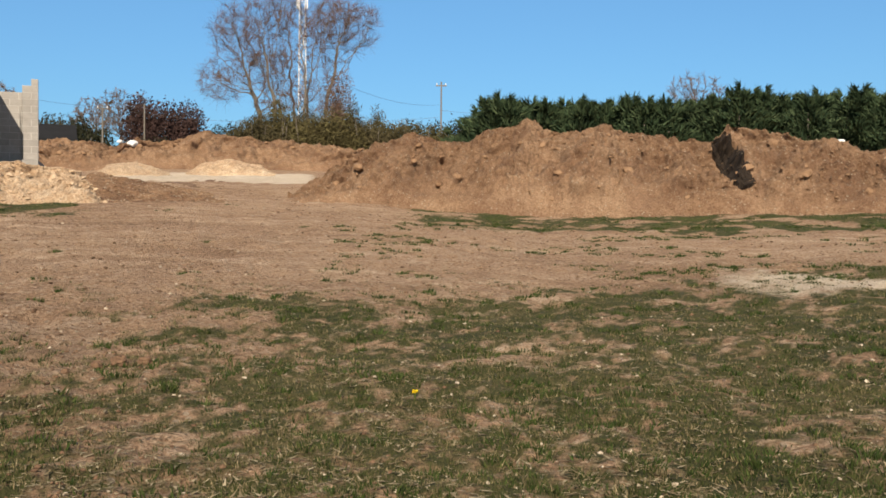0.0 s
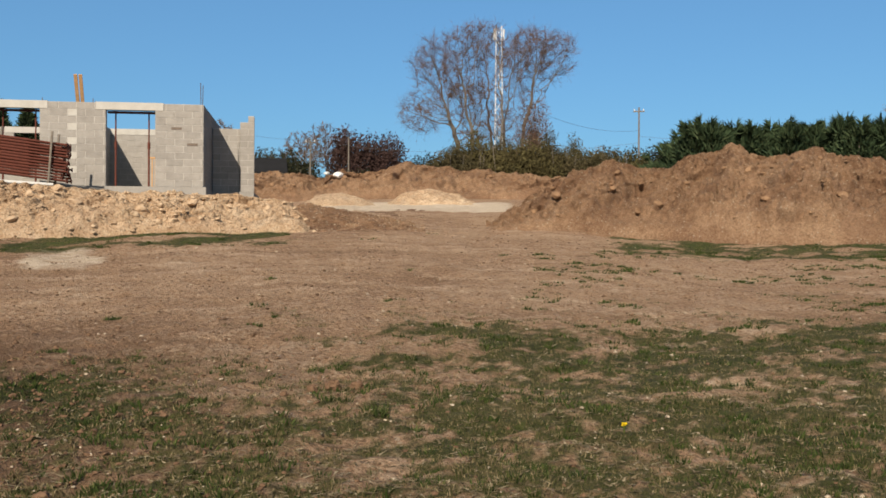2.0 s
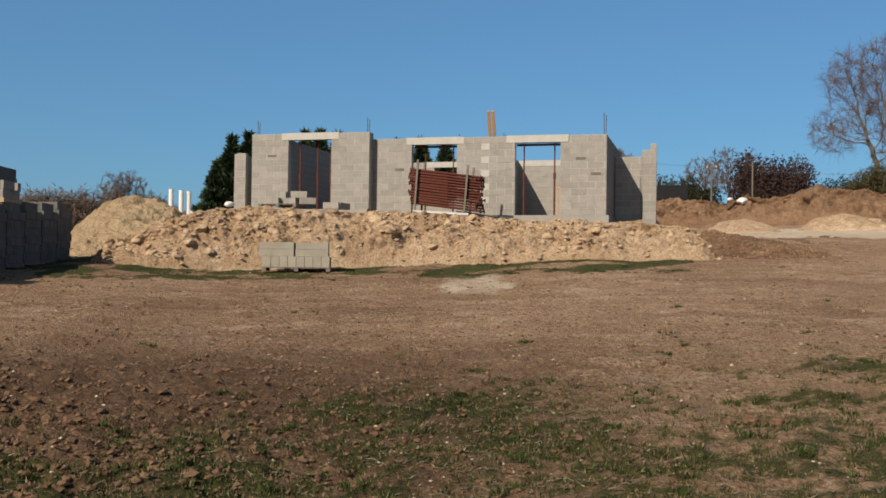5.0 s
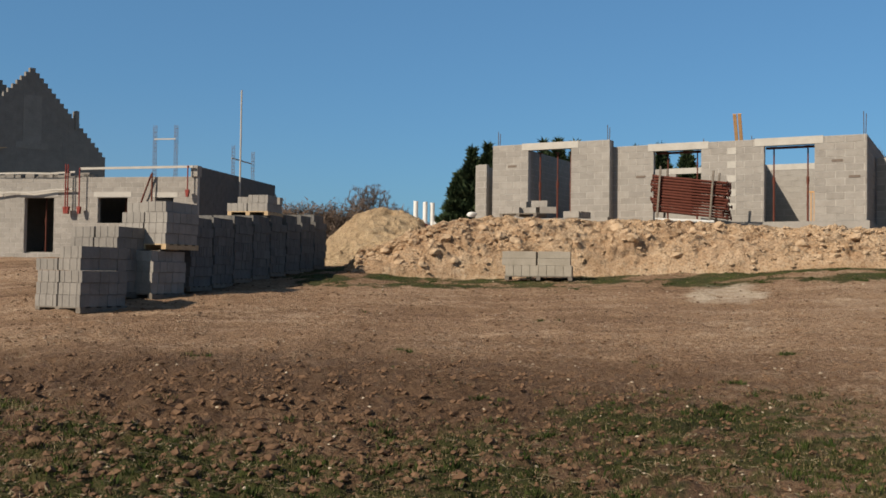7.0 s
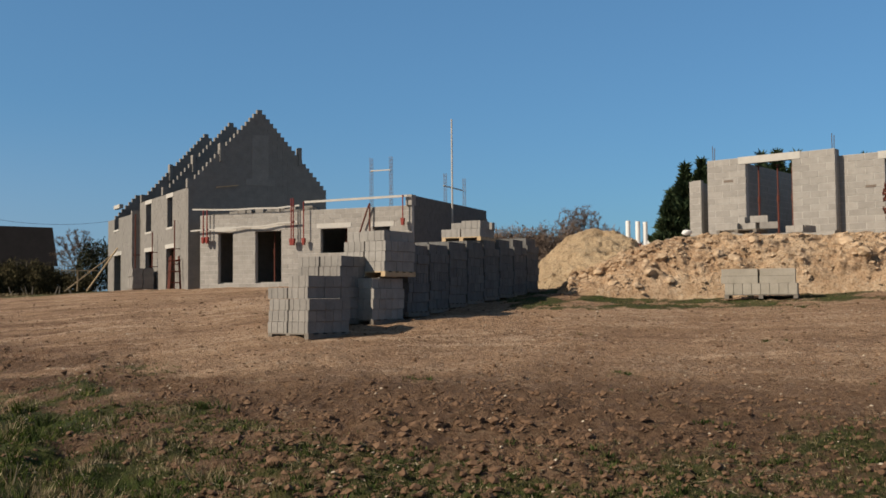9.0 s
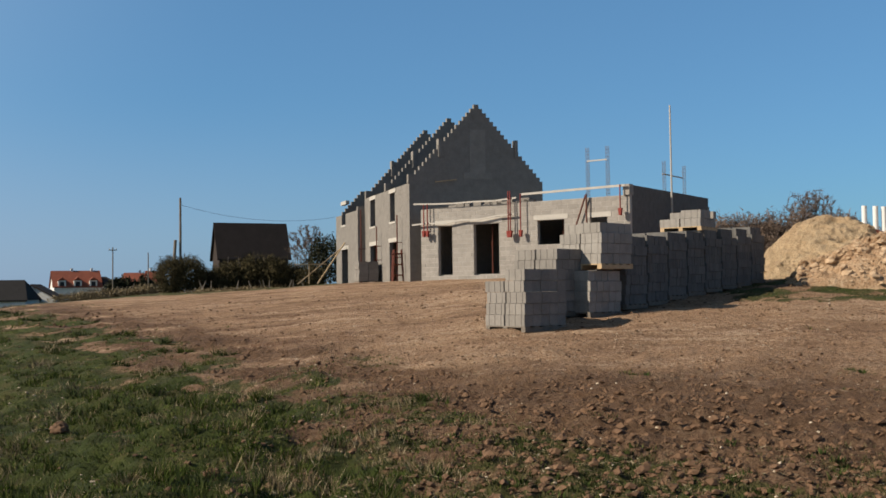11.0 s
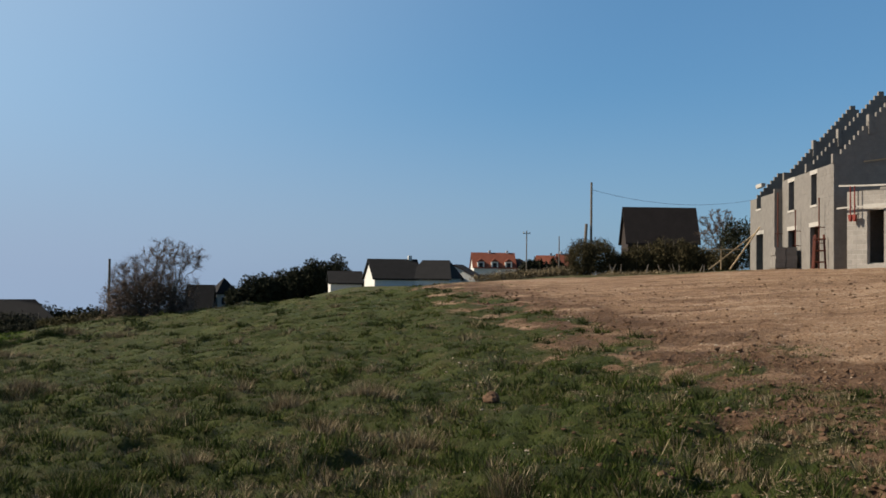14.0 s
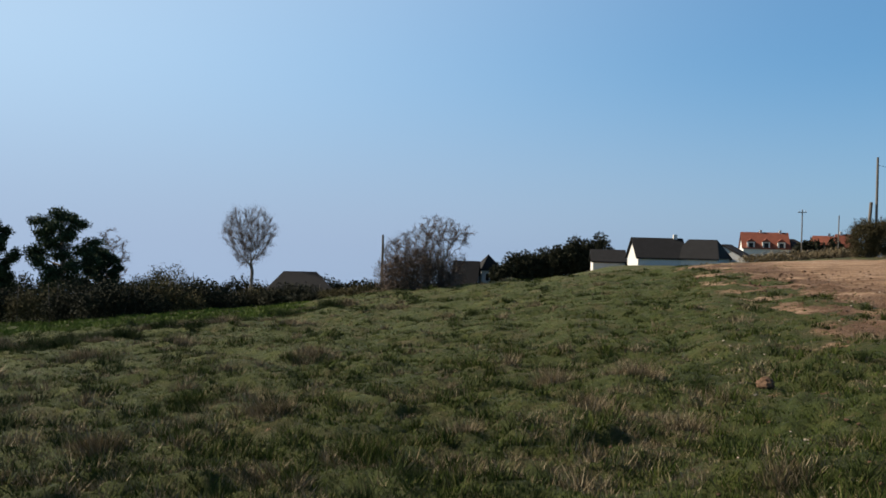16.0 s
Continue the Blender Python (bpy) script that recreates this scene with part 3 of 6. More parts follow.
def gully(a, v):
    """A hollow dug into the big heap, with a steep side and a gentle one."""
    if v < 0.12 or v > 1.5:
        return 0.0
    left, right = gully_edges(min(v, 1.0))
    u = (a - right) / (left - right)
    if u < 0:
        return -0.05 * max(0.0, 1 + u / 1.6)
    return (0.36 - 0.27 * min(1.0, max(0.0, v - 0.55) / 0.4)) * min(1.0, u / 0.75) * max(0.0, 1 - max(0.0, u - 1) / 2.6) * min(1.0, (v - 0.12) / 0.05)


SPOIL = heap("spoil_heap", [(36.9, 1.2), (36.0, 1.75), (35.2, 2.15), (34.4, 2.75), (32.7, 3.89), (30.1, 4.88), (28.3, 4.5), (26.5, 4.43), (24.9, 5.33), (23.2, 5.94), (21.6, 5.05), (19.2, 5.38), (16.3, 4.8), (13.2, 4.62),
                    (12.0, 5.1), (9.7, 4.7), (6.8, 4.27), (4.1, 3.77), (1.0, 4.0), (-4.0, 2.8)], lambda a: (28.0 + 0.06 * abs(a - 20), 32.3),
     M_HEAP, "long heap of dug brown earth with a dark gully", cut=gully, seed=1, lump=0.3, chunk=0.07, cell=0.6, flutes=1.3)


def gully_shade():
    """Near-black sheet that paints the shade on the steep side of the gully."""
    mat = simple("gully_shade_tone", (0.010, 0.007, 0.005), (0.04, 0.027, 0.018), 5, 1.0, 0.6, dist=0.03)
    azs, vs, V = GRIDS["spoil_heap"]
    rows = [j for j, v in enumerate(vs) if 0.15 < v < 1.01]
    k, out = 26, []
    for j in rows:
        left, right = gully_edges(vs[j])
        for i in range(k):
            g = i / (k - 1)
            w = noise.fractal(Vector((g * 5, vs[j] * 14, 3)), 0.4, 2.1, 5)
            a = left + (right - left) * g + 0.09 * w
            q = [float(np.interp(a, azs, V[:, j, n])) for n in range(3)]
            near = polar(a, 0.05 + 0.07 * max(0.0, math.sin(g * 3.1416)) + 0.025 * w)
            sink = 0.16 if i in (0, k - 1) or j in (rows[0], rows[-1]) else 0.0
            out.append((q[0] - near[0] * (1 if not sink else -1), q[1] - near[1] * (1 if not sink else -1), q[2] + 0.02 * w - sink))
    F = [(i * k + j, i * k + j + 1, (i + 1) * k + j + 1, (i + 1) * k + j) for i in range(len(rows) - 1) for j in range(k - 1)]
    return tagged(new("gully_shade", mesh("gully_shade", out, F, mat)), "dark sheet painted for the shade in the gully of the brown heap", "topsoil")


gully_shade()
FAR_BANK = heap("spoil_bank", [(52.5, 4.1), (50.1, 4.09), (47.6, 4.05), (46.2, 3.8), (45.2, 4.25), (44.2, 4.05), (43.2, 4.2), (41.5, 4.8), (40.6, 4.5), (39.4, 4.62), (38.4, 4.35), (37.0, 4.45), (35.8, 4.2), (34.6, 4.1), (32.0, 3.9), (28.5, 3.4)], lambda a: (51.0, 55.5),
     M_HEAP, "low bank of brown earth behind a chalky pad", seed=2, lump=0.3, chunk=0.08, cell=0.8, flutes=1.4)
heap("chalk_heap", [(47.5, 2.4), (46.6, 2.85), (45.2, 3.0), (44.2, 2.75), (43.2, 2.5)], lambda a: (42.0, 44.5), M_CHALKY, "low pale spread of chalk on the pad", seed=8, lump=0.06)
heap("chalk_heap", [(42.6, 2.75), (41.2, 3.1), (40.2, 3.28), (39.2, 3.1), (37.6, 2.8)], lambda a: (43.2, 45.2), M_CHALKY, "small pale heap of chalk rubble on the pad", seed=3, lump=0.09)


def bank_depth(a):
    return (26.3 - 0.035 * max(0, a - 66), 28.4 - 0.03 * max(0, a - 66))


BANK = heap("chalk_bank", [(81.2, 1.0), (80.0, 1.6), (78.5, 2.2), (77, 2.75), (75.5, 3.3), (73.5, 3.45), (70, 3.45), (66, 3.35), (62, 3.2), (58, 3.02), (54, 2.85), (51.0, 2.72), (49.6, 2.66), (48.7, 2.6), (48.0, 2.35), (47.3, 1.7), (46.8, 1.0)],
     bank_depth, M_CHALKY, "pale chalky bank of the levelled building plot", category="earth bank", seed=4, lump=0.17, steep=0.5, back=16, flat=True, chunk=0.115, cell=0.55, flutes=0.5)
heap("earth_ramp", [(48.4, 2.2), (47.4, 2.3), (46.0, 2.15), (44.4, 1.95), (42.8, 1.7), (41.4, 1.35), (40.4, 1.0)], lambda a: (26.9, 30.5), M_HEAP, "brown earth ramp running up to the chalky pad", category="earth bank", seed=9, lump=0.12, steep=0.8, back=10, flat=True, chunk=0.05)
heap("sand_heap", [(83.2, 1.6), (82.0, 2.45), (80.9, 3.4), (80.0, 3.85), (79.3, 3.95), (78.3, 3.75), (77.3, 3.3), (76.2, 2.6)], lambda a: (29.5, 33.0), M_SAND, "rounded heap of pale building sand", seed=5, lump=0.12, steep=0.85, chunk=0.05, cell=0.5)
RUBBLE = heap("rubble_heap", [(81.6, 0.7), (80.8, 1.5), (80.0, 1.55), (79.2, 1.2), (77.8, 0.7)], lambda a: (26.4, 28.2), M_CHALKY, "low tongue of chalk rubble before the sand", seed=6, lump=0.1, chunk=0.14, cell=0.35)


def boulder_mesh(mat, seed):
    """An angular lump about one metre across."""
    bm = bmesh.new()
    bmesh.ops.create_icosphere(bm, subdivisions=2, radius=0.5)
    for v in bm.verts:
        q = v.co * 2.2 + Vector((seed * 5.7, 0, 0))
        v.co *= 1 + 0.3 * noise.noise(q) + 0.2 * noise.cell(q * 1.1)
        v.co.z *= 0.75
    me = bpy.data.meshes.new("boulder")
    bm.to_mesh(me)
    bm.free()
    me.materials.append(mat)
    return me


def boulders(owner, count, mat, seed, large):
    """Lumps lying in the face of a heap, the smaller ones more often."""
    azs, vs, V = GRIDS[owner.name]
    rnd = random.Random(seed)
    shapes = [boulder_mesh(mat, seed + k) for k in range(4)]
    face = [j for j, v in enumerate(vs) if 0.04 < v < 0.9]
    for k in range(count):
        p = V[rnd.randrange(6, len(azs) - 6), rnd.choice(face)]
        ob = new("boulder", shapes[k % 4])
        ob.parent = owner
        size = large * (0.3 + 0.7 * rnd.random() ** 3)
        ob.matrix_local = pose(p[0], p[1], p[2], rnd.uniform(-25, 25), rnd.uniform(-25, 25), rnd.uniform(0, 360)) @ Matrix.Diagonal((size, size * rnd.uniform(0.7, 1.2), size * rnd.uniform(0.6, 1.0), 1))


boulders(BANK, 95, M_CHALKSTONE, 31, 0.38)
boulders(SPOIL, 80, M_LOOSE, 41, 0.38)
boulders(FAR_BANK, 50, M_LOOSE, 51, 0.6)
boulders(RUBBLE, 40, M_CHALKSTONE, 61, 0.3)


# ---- block walls ----
BLOCKS = {}


def block_mesh(length, thick, mat):
    """A concrete block with a chamfered rim, shared by all of that length."""
    key = (round(length, 2), thick, mat.name)
    if key not in BLOCKS:
        b, h = 0.008, 0.186
        s = Shape()
        L = key[0] - 0.014
        s.v = ([(x, y, z) for z in (0, h) for x, y in ((b, 0), (L - b, 0), (L - b, thick), (b, thick))] +
               [(0, b, b), (0, b, h - b), (L, b, b), (L, b, h - b), (0, thick - b, b), (0, thick - b, h - b), (L, thick - b, b), (L, thick - b, h - b)])
        s.f = [(3, 2, 1, 0), (4, 5, 6, 7), (0, 1, 5, 4), (2, 3, 7, 6), (0, 4, 9, 8), (1, 10, 11, 5), (3, 12, 13, 7), (2, 6, 15, 14), (8, 9, 13, 12), (10, 14, 15, 11),
               (4, 7, 13, 9), (5, 11, 15, 6), (0, 8, 12, 3), (1, 2, 14, 10)]
        BLOCKS[key] = mesh("block", s.v, s.f, mat)
    return BLOCKS[key]


def block_wall(parent, m, length, rows, openings=(), mat=None, pieces=True, thick=0.2, limits=None, name="wall", ragged=0):
    """Courses of concrete blocks along x of the frame m, front at y = 0. openings: (x0, x1, z0, z1). limits(z): the ends of a course."""
    mat = mat or M_BLOCK
    core, joined = Shape(), Shape()
    rnd = random.Random(int(length * 100) + rows)
    for i in range(rows):
        z = i * 0.2
        lo, hi = limits(z + 0.1) if limits else (0.0, length)
        lo, hi = round(lo, 2), round(hi, 2)
        spans = [(lo, hi)]
        for a, b, c, d in openings:
            if c < z + 0.1 < d:
                nxt = []
                for p, q in spans:
                    if b <= p or a >= q:
                        nxt.append((p, q))
                        continue
                    if a > p:
                        nxt.append((p, a))
                    if b < q:
                        nxt.append((b, q))
                spans = nxt
        for p, q in spans:
            if q - p < 0.04:
                continue
            core.box(p + 0.006, q - 0.006, 0.007, thick - 0.007, z, z + 0.2, m)
            first = math.floor((p - (i % 2) * 0.25) / 0.5) * 0.5 + (i % 2) * 0.25
            cuts = [p] + [c for c in (first + 0.5 * k for k in range(1, int((q - p) / 0.5) + 3)) if p + 0.06 < c < q - 0.06] + [q]
            for a, b in zip(cuts, cuts[1:]):
                off = rnd.uniform(-0.003, 0.003)
                mm = m @ Matrix.Translation((a + 0.005, off, z + 0.005))
                if pieces:
                    ob = new("block", block_mesh(b - a, thick, mat))
                    ob.parent = parent
                    ob.matrix_local = mm
                else:
                    joined.box(0, b - a - 0.01, 0, thick, 0, 0.19, mm)
    tagged(core.object(name, M_MORTAR if mat is M_BLOCK else mat, parent), kind="stuff")
    if not pieces:
        tagged(joined.object("blockwork", mat, parent), kind="stuff")


def along(x, y, z, turn=0):
    return pose(x, y, z, 0, 0, turn)


def prop(parent, x, y, z0, z1, mat=M_RED):
    """A steel building prop: foot plate, two tubes, collar, head plate."""
    s = Shape()
    mid = z0 + (z1 - z0) * 0.55
    s.bar((x, y, z0), (x, y, mid), 0.032)
    s.bar((x, y, mid), (x, y, z1), 0.024)
    ob = s.object("prop", mat, parent, "red steel prop")
    Shape().bar((x, y, mid - 0.1), (x, y, mid + 0.1), 0.045).object("collar", mat, ob)
    for z in (z0, z1 - 0.012):
        Shape().box(x - 0.07, x + 0.07, y - 0.07, y + 0.07, z, z + 0.012).object("plate", mat, ob)
    return ob


def rods(parent, x, y, z0, z1, n=2):
    s = Shape()
    for k in range(n):
        s.bar((x + 0.05 * k, y, z0), (x + 0.05 * k + 0.02 * (k - 0.5), y + 0.01, z1 - 0.07 * k), 0.012, sides=5)
    return s.object("starter_bar", M_STEEL, parent, "rusty upright reinforcing bars")


def lintel(parent, m, x0, x1, z0, z1):
    s = Shape().box(x0, x1, -0.012, 0.21, z0, z1, m)
    return s.object("lintel", M_LINTEL, parent, "pale cast concrete lintel")


# ---- the single-storey shell on the chalk bank ----
def small_shell():
    turn, base = 47, 3.25
    h = thing("house_shell", (0, 0, 0), turn, "single-storey house shell of grey concrete blocks, without roof", "house")
    slab = Shape().box(-15.8, -10.4, 29.24, 38.0, 2.6, base + 0.175).box(-10.4, -3.0, 29.6, 38.0, 2.6, base - 0.006).box(-3.0, -1.76, 32.0, 38.0, 2.6, base - 0.007)
    slab.object("floor_slab", M_SLAB, h, "grey concrete floor slab")
    # front, stepped out at its far half
    A = along(-14.36, 29.32, base + 0.18)
    block_wall(h, A, 3.99, 12, [(1.27, 2.72, 0.0, 2.2)], name="front_wall")
    lintel(h, A, 1.04, 2.97, 2.2, 2.42)
    B = along(-10.4, 29.7, base)
    block_wall(h, B, 7.32, 12, [(1.3, 2.74, 0.0, 2.2), (4.57, 5.94, 0.0, 2.2)], name="front_wall")
    lintel(h, B, 1.12, 2.96, 2.2, 2.42)
    lintel(h, B, 4.29, 6.18, 2.2, 2.42)
    for k in range(5):
        Shape().box(3.52, 3.77, -0.006, 0.02, 2.0 - 0.41 * k, 2.2 - 0.41 * k, B).object("tie_end", M_LINTEL, h, "pale block end bonded into the wall")
    # returns, partitions and back
    block_wall(h, along(-10.37, 29.52, base + 0.18, 90), 0.18, 12, name="return_wall", pieces=False)
    block_wall(h, along(-14.16, 29.52, base, 90), 6.98, 12, name="side_wall", pieces=False)
    block_wall(h, along(-13.1, 29.52, base, 90), 6.98, 12, name="partition", pieces=False)
    block_wall(h, along(-7.0, 33.4, base, 90), 3.1, 12, name="partition", pieces=False)
    block_wall(h, along(-3.08, 29.9, base, 90), 6.6, 12, name="side_wall", pieces=False)
    K = along(-13.65, 36.5, base)
    block_wall(h, K, 10.6, 12, [(3.4, 4.6, 1.0, 2.2), (6.7, 8.2, 2.2, 2.4)], name="back_wall", pieces=False)
    lintel(h, K, 3.1, 4.9, 2.2, 2.41)
    lintel(h, K, 6.6, 8.3, 2.2, 2.41)
    W = along(-3.05, 32.2, base)
    block_wall(h, W, 0.85, 10, name="wing_wall")
    P = along(-2.2, 32.1, base)
    block_wall(h, P, 0.45, 12, name="wing_pier", limits=lambda z: (0.0 if z < 2.25 else 0.25, 0.45))
    block_wall(h, along(-15.72, 31.0, base), 0.33, 11, name="wing_pier")
    block_wall(h, along(-15.72, 31.2, base, 90), 5.0, 11, name="wing_wall", pieces=False)
    for x, y, top in ((-12.8, 29.62, 2.3), (-12.2, 29.62, 2.3), (-11.75, 29.62, 2.3), (-8.75, 30.05, 2.2), (-7.85, 30.05, 2.2), (-5.62, 30.05, 2.2), (-4.68, 30.05, 2.2)):
        prop(h, x, y, base, base + top, M_RUST)
    for u, y in ((-9.1, 30.05), (-5.83, 30.05)):
        Shape().beam((u, y - 0.05, base + 2.16), (u + 1.4, y - 0.05, base + 2.16), 0.1, 0.06).object("head_beam", M_RUST, h, "rusty steel beam under the lintel")
    for x, y in ((-14.2, 29.42), (-10.47, 29.42), (-3.17, 29.8)):
        rods(h, x, y, base + 2.4, base + 3.05)
    for x, y in ((-12.65, 29.42), (-11.6, 29.42), (-7.6, 29.8), (-6.2, 29.8)):
        rods(h, x, y, base + 2.38, base + 2.52, 3)
    # dark bars on the wall face, painted for the shade in left scaffold holes
    for x, z in ((-13.8, 1.85), (-9.65, 1.4), (-4.0, 1.66), (-3.55, 1.2)):
        y = 29.32 if x < -10.4 else 29.7
        Shape().box(x, x + 0.3, y - 0.008, y + 0.03, base + z, base + z + 0.07).object("putlog_hole", M_STEEL, h, "dark bar on the blockwork in place of a shaded slot")
    return h


small_shell()


def local(turn, x, y):
    """Plan place in the frame of a building turned by that angle."""
    v = Matrix.Rotation(radians(turn), 4, 'Z') @ Vector((x, y, 0))
    return v.x, v.y


def boards():
    x, y = local(47, -6.85, 31.0)
    t = thing("leaning_planks", (x, y, 3.2), 47, "two orange-brown planks leaning inside the shell", "plank")
    for k in range(2):
        Shape().beam((0.12 * k - 0.05, 1.2, 0), (0.14 * k + 0.08, -0.9, 3.3), 0.1, 0.04).object("plank", M_ORANGE, t)
    x, y = local(47, -4.62, 30.6)
    t = thing("orange_crate", (x, y, 3.2), 47, "rusty orange metal crate inside the doorway", "crate")
    for k in range(4):
        Shape().beam((-0.14 + 0.09 * k, 0, 0.03), (-0.14 + 0.09 * k, 0, 0.95), 0.03, 0.03).object("bar", M_ORANGE, t)
    for z in (0.0, 0.93):
        Shape().box(-0.17, 0.2, -0.03, 0.03, z, z + 0.045).object("rail", M_ORANGE, t)


boards()


def prop_rack():
    """Bundle of red props lying in a steel rack on the bank."""
    x, y = local(47, -7.5, 27.9)
    g = 3.16
    t = thing("prop_rack", (x, y, g), 47, "rack of rust-red steel props lying in a bundle", "prop rack")
    rnd = random.Random(5)
    for row in range(13):
        for col in range(4):
            z = 0.16 + row * 0.08
            x0, x1 = -1.0 + rnd.uniform(-0.06, 0.08), 1.0 + rnd.uniform(-0.1, 0.1)
            yy = -0.24 + col * 0.15 + rnd.uniform(-0.02, 0.02)
            s = Shape().bar((x0, yy, z + 0.2), (0.1, yy, z + 0.06), 0.034).bar((0.1, yy, z + 0.06), (x1, yy, z - 0.06), 0.026)
            s.bar((x0, yy, z + 0.2), (x0 - 0.012, yy, z + 0.2), 0.065).bar((x1, yy, z - 0.06), (x1 + 0.012, yy, z - 0.06), 0.065)
            s.object("prop", M_RUST, t)
    for x0 in (-0.86, 0.62):
        for yy in (-0.36, 0.36):
            Shape().beam((x0, yy, 0), (x0 + 0.1, yy, 1.58 if x0 < 0 else 1.4), 0.05, 0.05).object("upright", M_OLDWOOD, t, "pale grey rack upright")
        Shape().beam((x0, -0.4, 0.06), (x0, 0.4, 0.06), 0.06, 0.06).object("cross_rail", M_OLDWOOD, t)
    for yy in (-0.36, 0.36):
        Shape().beam((-0.9, yy, 0.09), (0.75, yy, 0.0), 0.06, 0.06).object("rail", M_GALV, t, "pale grey rack rail")
    return t


prop_rack()


# ---- blocks on pallets ----
HOLLOW = {}


def hollow_block(mat, end=False):
    """A hollow block: ribbed ends and open cells on top."""
    if mat.name not in HOLLOW:
        L, W, H, e = 0.485, 0.19, 0.19, 0.007
        verts, faces = [], []

        def face(*points):
            for p in points:
                if p not in verts:
                    verts.append(p)
            faces.append(tuple(verts.index(p) for p in points))

        xs = [0, 0.035, 0.145, 0.18, 0.30, 0.335, 0.45, L]
        front, back = [(0, 0)], [(0, W)]
        for x0, x1 in ((0.075, 0.1), (0.23, 0.255), (0.385, 0.41)):
            front += [(x0, 0), (x0, -e), (x1, -e), (x1, 0)]
            back += [(x0, W), (x0, W + e), (x1, W + e), (x1, W)]
        front, back = front + [(L, 0)], (back + [(L, W)])[::-1]
        y0, y1 = 0.03, W - 0.03
        face(*((x, y, H) for x, y in front), *((x, y0, H) for x in xs[::-1]))
        face(*((x, y1, H) for x in xs), *((x, y, H) for x, y in back))
        for i in range(7):
            ring = [(xs[i], y0), (xs[i + 1], y0), (xs[i + 1], y1), (xs[i], y1)]
            if i % 2 == 0:
                face(*((x, y, H) for x, y in ring))
                continue
            face(*((x, y, 0.02) for x, y in ring))
            for p, q in zip(ring, ring[1:] + ring[:1]):
                face((*q, H), (*q, 0.02), (*p, 0.02), (*p, H))
        loop = front + [(L, y0), (L, y1)] + back + [(0, y1), (0, y0)]
        for p, q in zip(loop, loop[1:] + loop[:1]):
            face((*p, 0), (*q, 0), (*q, H), (*p, H))
        face(*((x, y, 0) for x, y in loop[::-1]))
        HOLLOW[mat.name] = mesh("block", verts, faces, mat)
    return HOLLOW[mat.name]


def timber_pallet(owner, w=1.02, d=1.0, mat=None):
    mat = mat or M_OLDWOOD
    parent = tagged(new("pallet"), "open timber pallet")
    parent.parent = owner
    for k in range(5):
        Shape().box(-w / 2, w / 2, -d / 2 + k * (d - 0.11) / 4, -d / 2 + k * (d - 0.11) / 4 + 0.11, 0.078, 0.1).object("deck_board", mat, parent, "timber pallet board")
    for x in (-w / 2, -0.05, w / 2 - 0.1):
        Shape().box(x, x + 0.1, -d / 2, d / 2, 0, 0.078).object("bearer", mat, parent)


def pallet_of_blocks(at, turn, rows, label, skip=(), mat=None, tilt=0.0, deep=5):
    mat = mat or M_BLOCK
    t = thing("block_pallet", at, turn, label, "block pallet", "pallets of concrete blocks")
    t.matrix_world = t.matrix_world @ pose(0, 0, 0, tilt, 0, 0)
    timber_pallet(t, mat=M_WOOD if 'second' in label or 'loose' in label else None)
    rnd = random.Random(int(at[0] * 100))
    for r in range(rows):
        for c in range(2):
            for k in range(deep):
                if (r, c, k) in skip:
                    continue
                ob = new("block", hollow_block(mat))
                ob.parent = t
                j = rnd.uniform(-0.006, 0.006)
                if r % 4 != 3 or rows < 6:
                    ob.matrix_local = pose(-0.505 + 0.52 * c + j + 0.02 * ((r * 7 + c * 3) % 3 - 1), -0.49 + 0.197 * k, 0.1 + 0.195 * r)
                else:
                    ob.matrix_local = pose(-0.5 + 0.2 * (k + 1) - 0.005, -0.49 + 0.5 * c + j, 0.1 + 0.195 * r, 0, 0, 90)
    return t


def stack(x, y, rows, label, lift=0.0, skip=(), turn=64, mat=None):
    px, py = local(64, x, y)
    return pallet_of_blocks((px, py, gz(px, py) + lift), turn, rows, label, skip, mat)


G = "grey concrete blocks stacked on a timber pallet on the soil"
stack(-9.42, 15.1, 5, "grey concrete blocks piled on a timber pallet", lift=-0.07, skip={(4, 0, k) for k in range(5)}, mat=M_BLOCK2, turn=48)
stack(-9.85, 16.75, 6, "grey concrete blocks stacked on a timber pallet", mat=M_BLOCK2, turn=56)
stack(-9.40, 17.25, 4, G, skip={(3, 0, 0)}, turn=54)
stack(-9.25, 17.45, 4, "concrete blocks on a second pallet set on a lower stack", lift=0.88, skip={(3, 0, 0), (1, 0, 4)}, turn=54)
# this row's shaded sides are darkened through the block colour
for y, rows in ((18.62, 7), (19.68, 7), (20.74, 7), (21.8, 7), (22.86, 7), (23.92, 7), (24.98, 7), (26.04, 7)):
    stack(-9.45, y, rows, "grey concrete blocks piled on a timber pallet", mat=M_BLOCK_SHADE, skip={(rows - 1, 0, 1), (rows - 1, 1, 4)} if y > 22 else ())
stack(-9.5, 22.75, 2, "loose concrete blocks on a pallet on top of a stack", lift=1.47, skip={(1, 0, 0), (1, 0, 1), (1, 0, 2), (1, 1, 3), (1, 0, 4)})
x, y = local(47, -9.84, 22.6)
M_TAN = simple("tan_block", (0.29, 0.26, 0.21), (0.41, 0.37, 0.31), 5, 0.95, 0.5, vary=0.06)


